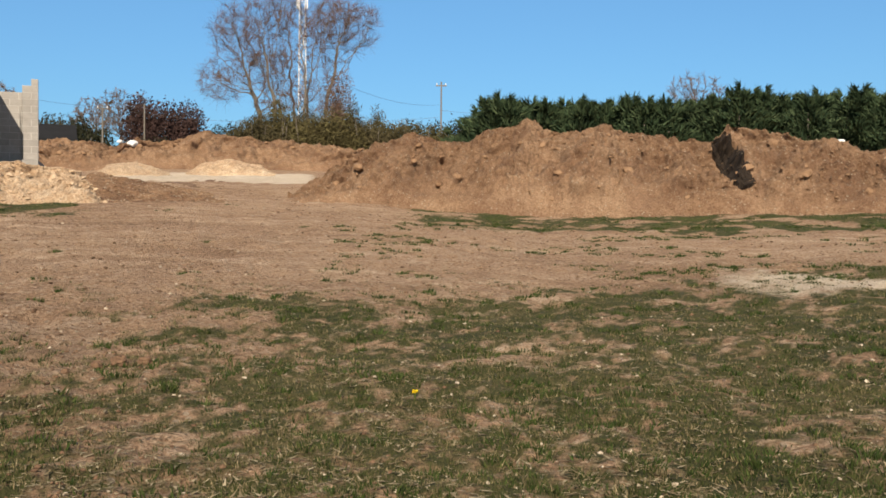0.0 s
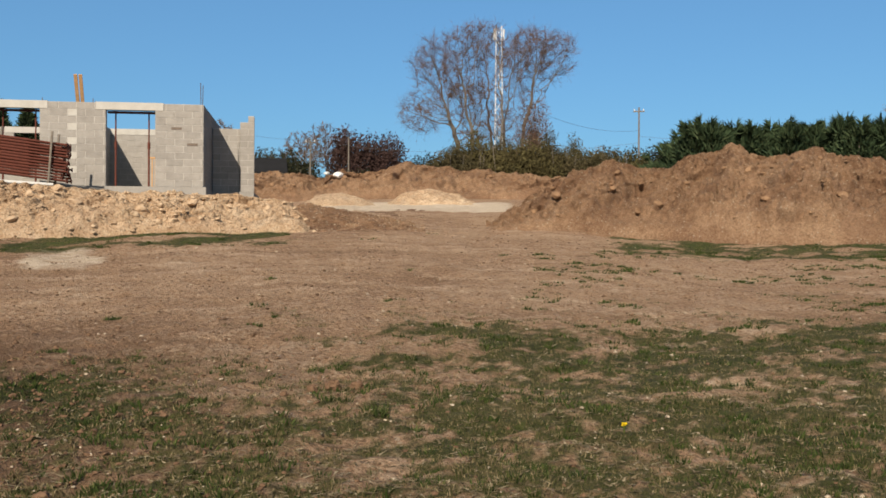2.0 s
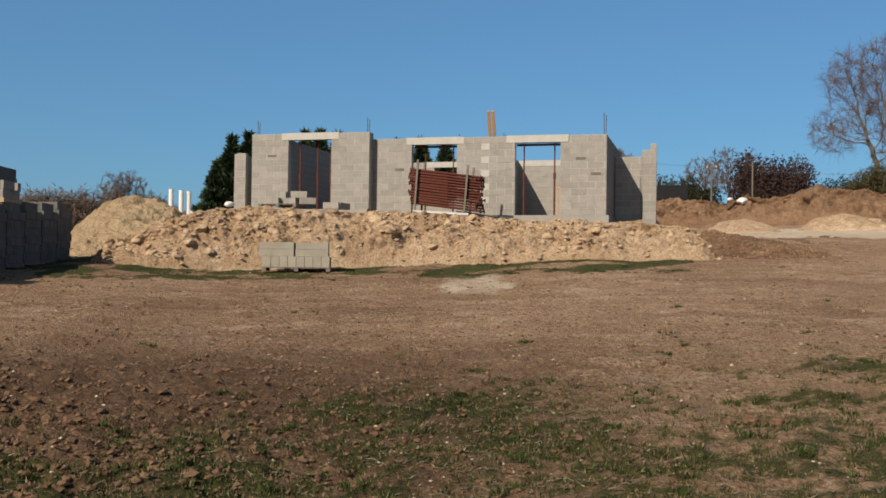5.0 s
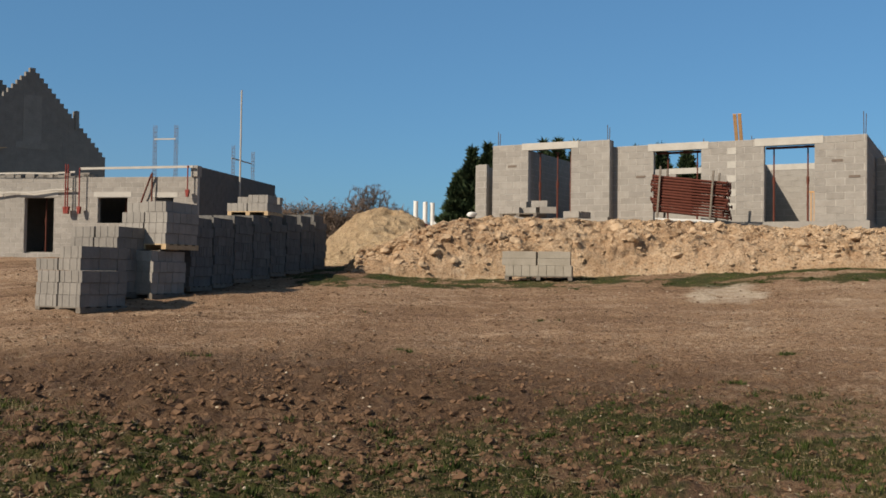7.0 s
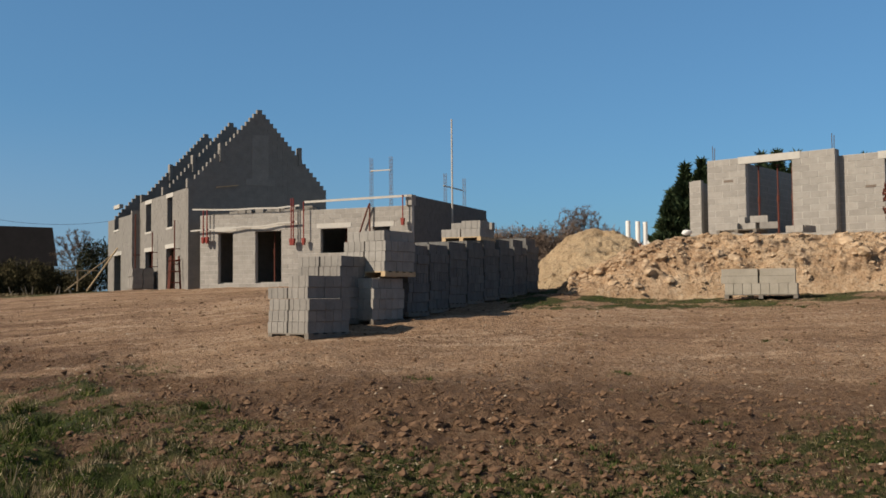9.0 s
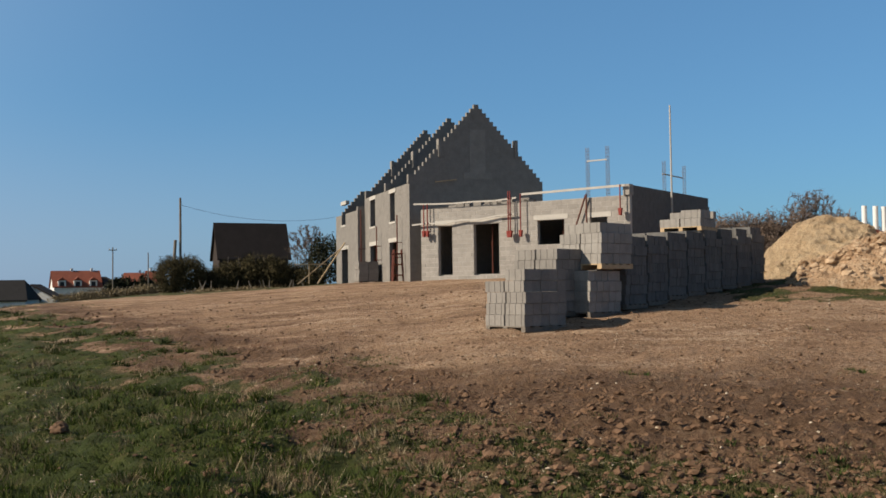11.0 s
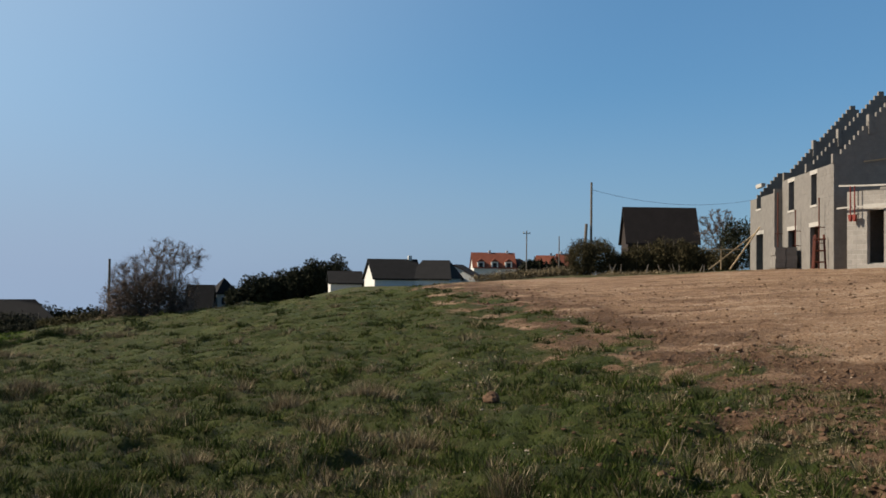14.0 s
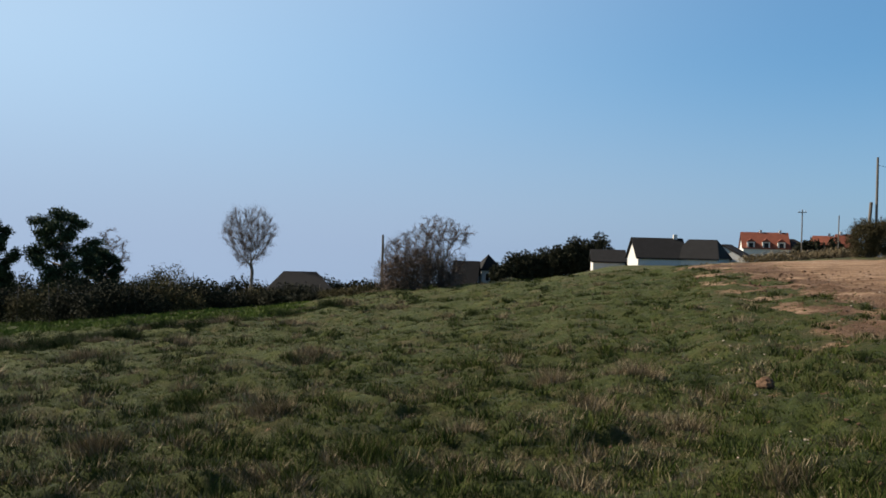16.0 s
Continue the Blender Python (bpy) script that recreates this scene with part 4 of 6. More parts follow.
def shrunk_pallet():
    """A wide pallet: a row of blocks on end, two closed packs on top."""
    t = thing("block_pallet", (x, y, gz(x, y)), 66, "pale blocks and two packs on a pallet below the bank", "block pallet", "pallets of concrete blocks")
    timber_pallet(t, 1.62, 0.9)
    for k in range(8):
        for r in range(2):
            ob = new("block", hollow_block(M_TAN))
            ob.parent = t
            ob.matrix_local = pose(-0.80 + 0.2 * k + 0.195, -0.46 + 0.45 * r, 0.1, 0, 0, 90)
            ob.scale = (0.9, 1, 1.35)
    for x0, x1 in ((-0.88, -0.06), (-0.02, 0.76)):
        s = Shape()
        for r in range(2):
            for k in range(2):
                s.box(x0 + 0.01 * r, x1 - 0.012 * k, -0.45 + 0.45 * k, -0.01 + 0.45 * k, 0.36 + 0.17 * r, 0.525 + 0.17 * r)
        s.object("block_pack", M_TAN, t, "pale pack of flat blocks")


shrunk_pallet()


def low_pallet():
    x, y = local(47, -12.45, 27.5)
    t = thing("broken_block_stack", (x, y, 3.36), 47, "part-used pallet of concrete blocks on the bank", "block pallet", "pallets of concrete blocks")
    timber_pallet(t, 1.2, 0.8)
    for k, (a, b, c, r) in enumerate(((-0.25, 0, 0.1, 0), (-0.05, -0.2, 0.1, 90), (0.25, 0.1, 0.1, 80), (0.45, -0.1, 0.1, 90), (0.05, 0.1, 0.295, 85), (0.62, -0.2, 0.1, 20), (0.3, -0.1, 0.295, 10))):
        ob = new("block", hollow_block(M_BLOCK))
        ob.parent = t
        ob.matrix_local = pose(a, b, c, 0, 0, r)
    x, y = local(47, -11.0, 27.6)
    t = thing("loose_blocks", (x, y, 3.33), 47, "three loose grey concrete blocks on the bank", "block")
    for a, b, c, r in ((-0.2, 0, 0, 0), (0.32, 0.1, 0, 75), (-0.15, 0.2, 0, 5)):
        ob = new("block", hollow_block(M_BLOCK))
        ob.parent = t
        ob.matrix_local = pose(a, b, c, 0, 0, r)


low_pallet()


M_PATCH = simple("mortar_smears", (0.215, 0.2, 0.18), (0.315, 0.295, 0.268), 2.5, 0.95)


# ---- the gabled row ----
def gabled_row():
    base = 2.0
    h = thing("gabled_house_shell", (0, 0, 0), 119, "two-storey row house shell of grey blocks with stepped gables, no roof", "house")
    # cross walls that end in stepped gables
    for k, y in enumerate((44.0, 47.9, 51.8, 56.0)):
        x0 = 13.3 if k < 3 else 12.9
        def limits(z, x0=x0):
            top = z - (4.75 if x0 > 13 else 4.05)
            return (0.0, 6.75) if top <= 0 else (0.0 + top * 0.915, 6.75 - top * 0.915)
        block_wall(h, along(x0, y, base), 6.75, 42 if k < 3 else 27, name="gable_wall", pieces=False, limits=limits, mat=M_BLOCK2)
        if k < 3:
            Shape().box(x0 - 0.04, x0 + 0.2, y - 0.02, y + 0.22, base + 4.6, base + 5.0).object("kneeler", M_BLOCK2, h)
    # fronts along the street side, outer face at x
    def front(x, y0, y1, rows, openings):
        m = Matrix(((0, 1, 0, x), (1, 0, 0, y0), (0, 0, 1, base), (0, 0, 0, 1)))
        block_wall(h, m, y1 - y0, rows, openings, name="front_wall", pieces=False, mat=M_BLOCK2)
        for a, b, c, d in openings:
            Shape().box(a - 0.16, b + 0.16, -0.014, 0.2, d, d + 0.2, m).object("lintel", M_LINTEL, h, "pale cast concrete lintel")
            if c > 0.1:
                Shape().box(a - 0.1, b + 0.1, -0.03, 0.2, c - 0.1, c, m).object("sill", M_LINTEL, h, "pale concrete sill")
    front(13.3, 44.2, 52.2, 23, [(2.2, 3.04, 3.0, 4.4), (5.86, 6.83, 3.0, 4.4), (1.95, 3.2, 0.0, 2.0), (5.5, 6.9, 1.0, 2.0)])
    front(12.9, 52.2, 57.4, 20, [(2.8, 3.75, 3.4, 4.55), (2.3, 3.85, 0.0, 2.0)])
    m = Matrix(((0, 1, 0, 19.85), (1, 0, 0, 44.2), (0, 0, 1, base), (0, 0, 0, 1)))
    block_wall(h, m, 12.0, 23, name="rear_wall", pieces=False, mat=M_BLOCK2)
    Shape().box(12.9, 20.05, 52.2, 52.4, base, base + 4.2).object("party_wall", M_BLOCK2, h)
    Shape().box(13.5, 19.85, 44.2, 56.0, base + 2.55, base + 2.75).object("floor_slab", M_SLAB, h, "concrete upper floor slab")
    # patches and purlin pockets
    Shape().box(16.0, 17.4, 43.985, 44.0, base + 4.85, base + 5.15).box(16.3, 17.1, 43.985, 44.0, base + 5.15, base + 7.2).object("mortar_patch", M_PATCH, h, "lighter mortar-smeared patch on the gable")
    Shape().beam((14.55, 43.9, base + 4.66), (15.6, 43.9, base + 4.8), 0.04, 0.04).object("batten", M_WOOD, h, "pale timber batten on the gable")
    for x, z, y in ((14.75, 6.35, 44.0), (18.6, 6.4, 44.0), (14.7, 6.3, 47.9), (14.7, 6.3, 51.8)):
        Shape().box(x, x + 0.16, y - 0.06, y + 0.26, base + z - 0.5, base + z + 0.35).object("purlin_seat", M_BLOCK2, h)
    for y, z0, z1 in ((52.1, 0.0, 4.0), (48.9, 0.9, 2.9), (45.2, 0.7, 3.2), (54.3, 1.5, 2.6)):
        s = Shape().bar((13.05, y, base), (13.05, y, base + z1), 0.03).bar((12.9, y, base + 1.2), (13.3, y, base + 1.2), 0.02).bar((12.9, y, base + 1.9), (13.3, y, base + 1.9), 0.02)
        s.object("scaffold_tube", M_RUST, h, "rust-red scaffold tube on the front")
    return h


gabled_row()


def extension():
    base = 2.05
    h = thing("flat_house_shell", (0, 0, 0), 64, "single-storey flat-topped shell of grey blocks with red shoring", "house")
    A = along(-27.35, 35.6, base)
    ops = [(0.96, 1.72, 0.28, 2.45), (2.87, 4.16, 0.28, 2.45), (6.07, 7.32, 1.45, 2.42), (8.5, 9.26, 2.07, 2.40)]
    block_wall(h, A, 10.3, 16, ops, name="front_wall", limits=lambda z: (0.0, 10.25))
    for a, b, c, d in ops:
        lintel(h, A, a - 0.18, b + 0.18, d, d + 0.2)
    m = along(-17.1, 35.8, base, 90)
    # shade of this sunless wall is put into its block colour
    block_wall(h, m, 8.0, 18, name="side_wall", pieces=False, mat=M_BLOCK_SHADE)
    block_wall(h, along(-27.35, 43.6, base), 10.3, 16, name="back_wall", pieces=False, mat=M_BLOCK2)
    block_wall(h, along(-27.15, 35.8, base, 90), 8.0, 16, name="side_wall", pieces=False, mat=M_BLOCK2)
    block_wall(h, along(-22.2, 35.8, base, 90), 7.8, 15, name="partition", pieces=False, mat=M_BLOCK2)
    Shape().box(-27.15, -17.3, 35.8, 43.6, base, base + 0.25).object("floor_slab", M_SLAB, h, "grey floor slab")
    Shape().box(-27.1, -22.4, 35.85, 43.5, base + 2.9, base + 3.05).box(-22.0, -17.4, 35.85, 43.5, base + 2.9, base + 3.05).object("deck", M_SLAB, h, "concrete roof deck")
    Shape().box(-17.35, -17.08, 35.52, 35.9, base + 3.2, base + 3.62).object("kerb_block", M_BLOCK, h)
    # edge boards and the shoring that carries them
    def sagging(name, zs, x0, x1, label):
        s, n = Shape(), len(zs) - 1
        for k in range(n):
            s.beam((x0 + (x1 - x0) * k / n, 35.42, base + zs[k]), (x0 + (x1 - x0) * (k + 1.02) / n, 35.42, base + zs[k + 1]), 0.05, 0.065)
        s.object(name, M_LINTEL, h, label)
    sagging("edge_board", (3.46, 3.40, 3.36, 3.37, 3.34, 3.40), -27.6, -22.2, "pale sagging edge board")
    Shape().beam((-21.95, 35.4, base + 3.52), (-17.2, 35.4, base + 3.56), 0.05, 0.09).object("edge_board", M_LINTEL, h, "pale painted edge board")
    sagging("ledger_board", (2.52, 2.56, 2.5, 2.62, 2.58, 2.7, 2.72), -27.7, -22.3, "pale warped ledger board")
    for x, z0, z1 in ((-27.0, 1.95, 3.4), (-26.8, 1.95, 3.4), (-22.55, 1.75, 3.7), (-22.45, 1.75, 3.7), (-21.95, 1.75, 3.55), (-17.4, 2.4, 3.6)):
        clamp = Shape().bar((x, 35.36, base + z0), (x, 35.36, base + z1), 0.026).object("guard_clamp", M_RED, h, "red steel clamp holding the edge boards")
        s = Shape()
        s.add([(x - 0.08, 35.3, base + z0 + 0.28), (x + 0.08, 35.3, base + z0 + 0.28), (x + 0.04, 35.3, base + z0), (x - 0.04, 35.3, base + z0),
               (x - 0.08, 35.42, base + z0 + 0.28), (x + 0.08, 35.42, base + z0 + 0.28), (x + 0.04, 35.42, base + z0), (x - 0.04, 35.42, base + z0)], BOX_F)
        s.object("wedge", M_RED, clamp)
    for a, b in (((-19.55, 35.45, 1.7), (-18.95, 35.45, 3.3)), ((-18.92, 35.45, 2.2), (-18.92, 35.45, 3.35))):
        Shape().bar((a[0], a[1], base + a[2]), (b[0], b[1], base + b[2]), 0.035).object("brace", M_RUST, h)
    for x in (-25.9, -23.9, -23.5, -20.4, -26.0):
        prop(h, x, 36.2, base + 0.25, base + 2.6, M_RUST)
    # reinforcement cages that stand above the walls
    for x0, y0, z1 in ((-19.3, 36.2, 5.3), (-18.4, 36.2, 5.3), (-17.68, 40.1, 5.0), (-17.68, 42.3, 5.0)):
        s = Shape()
        for dx, dy in ((0, 0), (0.1, 0), (0, 0.1), (0.1, 0.1)):
            s.bar((x0 + dx, y0 + dy, base + 3.0), (x0 + dx, y0 + dy, base + z1), 0.008, sides=4)
        for k in range(int((z1 - 3.0) / 0.15)):
            z = base + 3.05 + 0.15 * k
            s.bar((x0, y0, z), (x0 + 0.1, y0 + 0.1, z + 0.03), 0.007, sides=4).bar((x0 + 0.1, y0, z), (x0, y0 + 0.1, z + 0.03), 0.007, sides=4)
        s.object("rebar_cage", M_STEEL, h, "tall lattice cage of reinforcing bars")
    Shape().beam((-19.25, 36.2, base + 4.75), (-18.35, 36.2, base + 4.75), 0.04, 0.05).object("cage_tie", M_LINTEL, h, "timber tie between the cages")
    Shape().beam((-17.68, 40.1, base + 4.45), (-17.68, 42.3, base + 4.45), 0.04, 0.05).object("cage_tie", M_LINTEL, h, "timber tie between the cages")
    rnd = random.Random(3)
    for k in range(9):
        x = -26.8 + 0.55 * k + rnd.uniform(-0.1, 0.1)
        Shape().beam((x, 35.75, base + 3.22), (x + rnd.uniform(0.5, 1.1), 36.3, base + 3.24 + rnd.uniform(0, 0.12)), 0.12, 0.05).object("loose_board", M_OLDWOOD, h, "dark weathered board lying on the deck")
    for k in range(16):
        x = -27.0 + rnd.random() * 5.2
        Shape().box(x, x + rnd.uniform(0.1, 0.5), 35.7, 36.0, base + 3.2, base + 3.2 + rnd.uniform(0.05, 0.2)).object("loose_block", M_BLOCK2, h, "loose block left on the wall top")
    return h


extension()
x, y = polar(87.32, 42.5)
mast = thing("timber_pole", (x, y, gz(x, y)), 0, "tall thin pale pole beside the shell", "pole")
Shape().bar((0, 0, -0.1), (0, 0, high(42.5, 10.15) - gz(x, y)), 0.045, 0.035).object("pole", M_LINTEL, mast)


# ---- plants ----
def triangles(name, pts, mat, parent=None, label=""):
    """One mesh of loose triangles from an (n, 3, 3) array."""
    n = len(pts)
    me = bpy.data.meshes.new(name)
    me.vertices.add(n * 3)
    me.vertices.foreach_set("co", np.ascontiguousarray(pts, np.float32).ravel())
    me.loops.add(n * 3)
    me.loops.foreach_set("vertex_index", np.arange(n * 3, dtype=np.int32))
    me.polygons.add(n)
    me.polygons.foreach_set("loop_start", np.arange(0, n * 3, 3, dtype=np.int32))
    me.update(calc_edges=True)
    me.materials.append(mat)
    ob = new(name, me)
    ob.parent = parent
    return tagged(ob, label)


def leaves(centres, size, rng, stretch=1.0, axis=None):
    """Random leaf triangles round the centres; axis: the way that long sprays point."""
    n = len(centres)
    a = rng.normal(size=(n, 3)) if axis is None else axis + rng.normal(size=(n, 3)) * 0.45
    a /= np.linalg.norm(a, axis=1)[:, None] + 1e-9
    b = np.cross(a, rng.normal(size=(n, 3)))
    b /= np.linalg.norm(b, axis=1)[:, None] + 1e-9
    s = (size * rng.uniform(0.6, 1.4, n))[:, None]
    return np.stack([centres - b * s * 0.5, centres + b * s * 0.5, centres + a * s * stretch], 1)


def cloud(lobes, n, rng, shell=0.5):
    """Points in a heap of ellipsoid lobes (x, y, z, rx, ry, rz), thicker towards the outside."""
    w = np.array([l[3] * l[4] + l[4] * l[5] for l in lobes])
    k = rng.choice(len(lobes), n, p=w / w.sum())
    L = np.array(lobes)[k]
    d = rng.normal(size=(n, 3))
    d /= np.linalg.norm(d, axis=1)[:, None]
    r = (shell + (1 - shell) * rng.random(n))[:, None]
    bump = 1 + 0.16 * np.sin(d[:, :1] * 9 + k[:, None]) * np.cos(d[:, 2:] * 7 + d[:, 1:2] * 8)
    return L[:, :3] + d * r * bump * L[:, 3:]


def shrub(name, az, d, el_top, width, label, category, mat, n=2500, size=0.3, seed=1, low=None, deepness=None, lobes=6, shell=0.45):
    """A dense bush or a length of hedge seen at that bearing, with stems."""
    rng = np.random.default_rng(seed)
    x, y = polar(az, d)
    g = gz(x, y) if low is None else low
    h = max(0.6, high(d, el_top) - g)
    t = thing(name, (x, y, g), az, label, category)
    dp = deepness or min(width * 0.5, 3.0)
    ls = []
    for k in range(lobes):
        f = (k + 0.5) / lobes - 0.5
        hh = h * rng.uniform(0.82, 1.0) * (1 - 0.35 * abs(f) * 2 * (lobes > 3))
        ls.append((f * width * 0.86, rng.uniform(-0.2, 0.2) * dp, hh * 0.5, width / lobes * rng.uniform(0.75, 1.0), dp * 0.5, hh * 0.52))
    fine = mat is M_HEDGE and d < 140
    n, size = int(n * (4.8 if fine else 3.7)), size * (0.32 if fine else 0.45)
    c = cloud(ls, n, rng, shell)
    c[:, 2] = np.maximum(c[:, 2], 0.05) - 0.05 * width
    thin = mat in (M_SCRUB, M_OLIVE, M_CONIFER, M_TWIG, M_STRAW, M_BUD)
    triangles("foliage", leaves(c, size * (0.42 if thin else 1.0), rng, 5.0 if thin else 1.6), mat, t)
    s = Shape()
    for k in range(max(3, lobes)):
        f = rng.uniform(-0.4, 0.4) * width
        s.bar((f, 0, -0.1), (f + rng.uniform(-0.4, 0.4), rng.uniform(-0.3, 0.3), h * 0.7), 0.05, 0.015, 5)
    tagged(s.object("stems", M_BARK, t), kind="stuff")
    return t


def conifer(name, az, d, el_top, width, label, mat=None, n=1500, size=0.3, seed=1, low=None, group="", lean=0.0, category="conifer", full=False):
    """A pointed evergreen: trunk and tiers of drooping sprays."""
    rng = np.random.default_rng(seed)
    x, y = polar(az, d)
    g = gz(x, y) if low is None else low
    h = max(1.0, high(d, el_top) - g)
    t = thing(name, (x, y, g), az, label, category, group)
    Shape().bar((0, 0, -0.1), (lean * 0.6, 0, h * 0.9), 0.14, 0.02, 6).object("trunk", M_BARK, t)
    n, size = int(n * (3.2 if full else 3.4)), size * (0.25 if full else 0.4)
    q = rng.random(n) ** 0.75
    z = h * q
    rad = width * 0.5 * (1 - q) ** 0.62 * (0.75 + 0.25 * np.sin(q * 31 + rng.random(n)))
    if full:
        q = rng.random(n)
        z = h * q
        rad = width * 0.5 * (1 - q ** 5) ** 0.6 * (0.72 + 0.28 * np.sin(q * 23 + seed))
    th = rng.uniform(0, 6.283, n)
    lump = 1 + 0.25 * np.sin(th * 3 + q * 9 + seed)
    rr = rad * lump * np.sqrt(rng.uniform(0.25, 1, n))
    k = n // 14
    if full:
        tip = rng.integers(0, 4, k)
        z[:k] = h * (0.93 + np.array([0.16, 0.1, 0.12, 0.07])[tip] * rng.random(k))
        rr[:k] = np.array([0.05, 0.6, 0.9, 1.2])[tip] + 0.10 * rng.random(k) * (1.12 - z[:k] / h) * 8
        th[:k] = np.array([0.3, 2.5, 4.4, 0.9])[tip] + seed + rng.normal(size=k) * 0.12
    else:
        z[:k] = h * rng.uniform(0.9, 1.12, k)
        rr[:k] = 0.18 * rng.random(k) * np.clip(1.15 - z[:k] / h, 0.02, 1) * 3
    q = z / h
    c = np.stack([np.cos(th) * rr + lean * q ** 2, np.sin(th) * rr, z], 1)
    ax = np.stack([np.cos(th), np.sin(th), np.full(n, 0.8 if full else 0.55)], 1)
    triangles("crown", leaves(c, size, rng, 4.6 if full else 2.6, ax), mat or M_CONIFER, t)
    return t


def grown_tree(name, az, d, lobes, label, seed=1, stems=((0.0, 0.0),), low=None, twig=M_TWIG, bark=None, trunk=0.25, category="tree", points=700, thin=0.012, fork=0.2, sprays=7, reach=0.05, rise=0.25, lean=0.0):
    """A leafless tree that grows step by step into its crown. lobes: (x, height over the eye, rx, rz) of the crown's parts; stems: feet (x, y); fork: clear share of the height."""
    rng = np.random.default_rng(seed)
    x, y = polar(az, d)
    g = gz(x, y) if low is None else low
    t = thing(name, (x, y, g), az, label, category)
    L = np.array([(a, 0.0, z + EYE - g, rx, rx * 0.85, rz) for a, z, rx, rz in lobes])
    w = L[:, 3] * L[:, 4] * L[:, 5]
    pick = rng.choice(len(L), points, p=w / w.sum())
    dirs = rng.normal(size=(points, 3))
    dirs /= np.linalg.norm(dirs, axis=1)[:, None]
    goals = L[pick, :3] + dirs * (rng.random(points)[:, None] ** 0.42) * L[pick, 3:]
    top = float((L[:, 2] + L[:, 5]).max())
    goals = goals[goals[:, 2] > 0.1 * top]
    step = top * 0.028
    nodes, parent = [], []
    for fx, fy in stems:
        p, back = np.array((fx, fy, -0.15)), -1
        aim = np.array((fx * 0.35 + rng.normal() * 0.03 * top + lean, fy * 0.3 + rng.normal() * 0.03 * top, fork * top + step))
        count = max(2, int(fork * top / step))
        for k in range(count + 1):
            q = np.array((fx, fy, -0.15)) + (aim * (0.5 if len(stems) == 1 else 1.0) + np.array((fx, fy, 0)) * 0.8 - np.array((fx, fy, -0.15))) * np.array((k / count, k / count, 1)) * np.array((1, 1, 0)) + np.array((0, 0, (fork * top + 0.15) * k / count))
            nodes.append(q + rng.normal(size=3) * 0.03 * step)
            parent.append(back)
            back = len(nodes) - 1
    P = np.array(nodes)
    dist = np.linalg.norm(goals[:, None] - P[None], axis=2)
    near, nd = dist.argmin(1), dist.min(1)
    for turn in range(90):
        if not len(goals):
            break
        v = (goals - P[near]) / (nd[:, None] + 1e-9)
        push = np.zeros_like(P)
        np.add.at(push, near, v)
        used = np.unique(near)
        way = push[used]
        way /= np.linalg.norm(way, axis=1)[:, None] + 1e-9
        way = way + rng.normal(size=way.shape) * 0.22 + np.array((0, 0, rise))
        way /= np.linalg.norm(way, axis=1)[:, None] + 1e-9
        fresh = P[used] + way * step
        first = len(P)
        P = np.vstack([P, fresh])
        parent += used.tolist()
        dn = np.linalg.norm(goals[:, None] - fresh[None], axis=2)
        better = dn.min(1) < nd
        near = np.where(better, first + dn.argmin(1), near)
        nd = np.minimum(nd, dn.min(1))
        stay = nd > step * 1.15
        goals, near, nd = goals[stay], near[stay], nd[stay]
        if len(P) > 6000:
            break
    n = len(P)
    rad, ends = np.zeros(n), np.ones(n, bool)
    for i in range(n - 1, -1, -1):
        rad[i] = max(rad[i] ** (1 / 2.3), 0.006)
        if parent[i] >= 0:
            rad[parent[i]] += rad[i] ** 2.3
            ends[parent[i]] = False
    rad = np.maximum(trunk * (rad / rad.max()) ** 1.35, 0.004)
    wood, tw, root = {}, [], list(range(n))
    for i in range(n):
        j = parent[i]
        if j < 0:
            wood[i] = Shape()
            continue
        root[i] = root[j]
        if rad[i] > thin * 1.3:
            wood[root[i]].bar(P[j], P[i], min(rad[j], rad[i] * 1.35), rad[i], 6 if rad[i] > 0.06 else 4)
        else:
            side = np.cross(P[i] - P[j], rng.normal(size=3))
            side *= max(rad[i], thin) / (np.linalg.norm(side) + 1e-9)
            tw.append((P[j] - side, P[j] + side, P[i]))
            tw.append((P[i] - side * 0.6, P[i] + side * 0.6, P[j]))
    twiggy = np.nonzero((rad < max(thin * 1.6, np.quantile(rad, 0.75))) & (np.array(parent) >= 0))[0]
    tw = [np.array(tw).reshape(-1, 3, 3)]
    base = np.repeat(twiggy, sprays)
    grow = P[base] - P[np.array(parent)[base]]
    grow /= np.linalg.norm(grow, axis=1)[:, None] + 1e-9
    grow = grow + rng.normal(size=grow.shape) * 0.55 + np.array((0, 0, rise * 0.8))
    grow /= np.linalg.norm(grow, axis=1)[:, None] + 1e-9
    foot = P[base] - (P[base] - P[np.array(parent)[base]]) * rng.random(len(base))[:, None]
    side = np.cross(grow, rng.normal(size=grow.shape))
    side *= thin * 0.7 / (np.linalg.norm(side, axis=1)[:, None] + 1e-9)
    tip = foot + grow * (top * reach * rng.uniform(0.4, 1.2, len(base)))[:, None]
    tw.append(np.stack([foot - side, foot + side, tip], 1))
    # the finest twigs branch off those sprays
    foot2 = np.repeat(foot, 2, 0) + np.repeat(tip - foot, 2, 0) * rng.uniform(0.25, 0.95, len(foot) * 2)[:, None]
    grow = np.repeat(grow, 2, 0) + rng.normal(size=(len(foot2), 3)) * 0.6
    grow /= np.linalg.norm(grow, axis=1)[:, None] + 1e-9
    side = np.repeat(side, 2, 0) * 0.75
    tw.append(np.stack([foot2 - side, foot2 + side, foot2 + grow * (top * reach * 0.5 * rng.uniform(0.4, 1.2, len(foot2)))[:, None]], 1))
    for shape in wood.values():
        shape.object("trunk", bark or M_BARK, t)
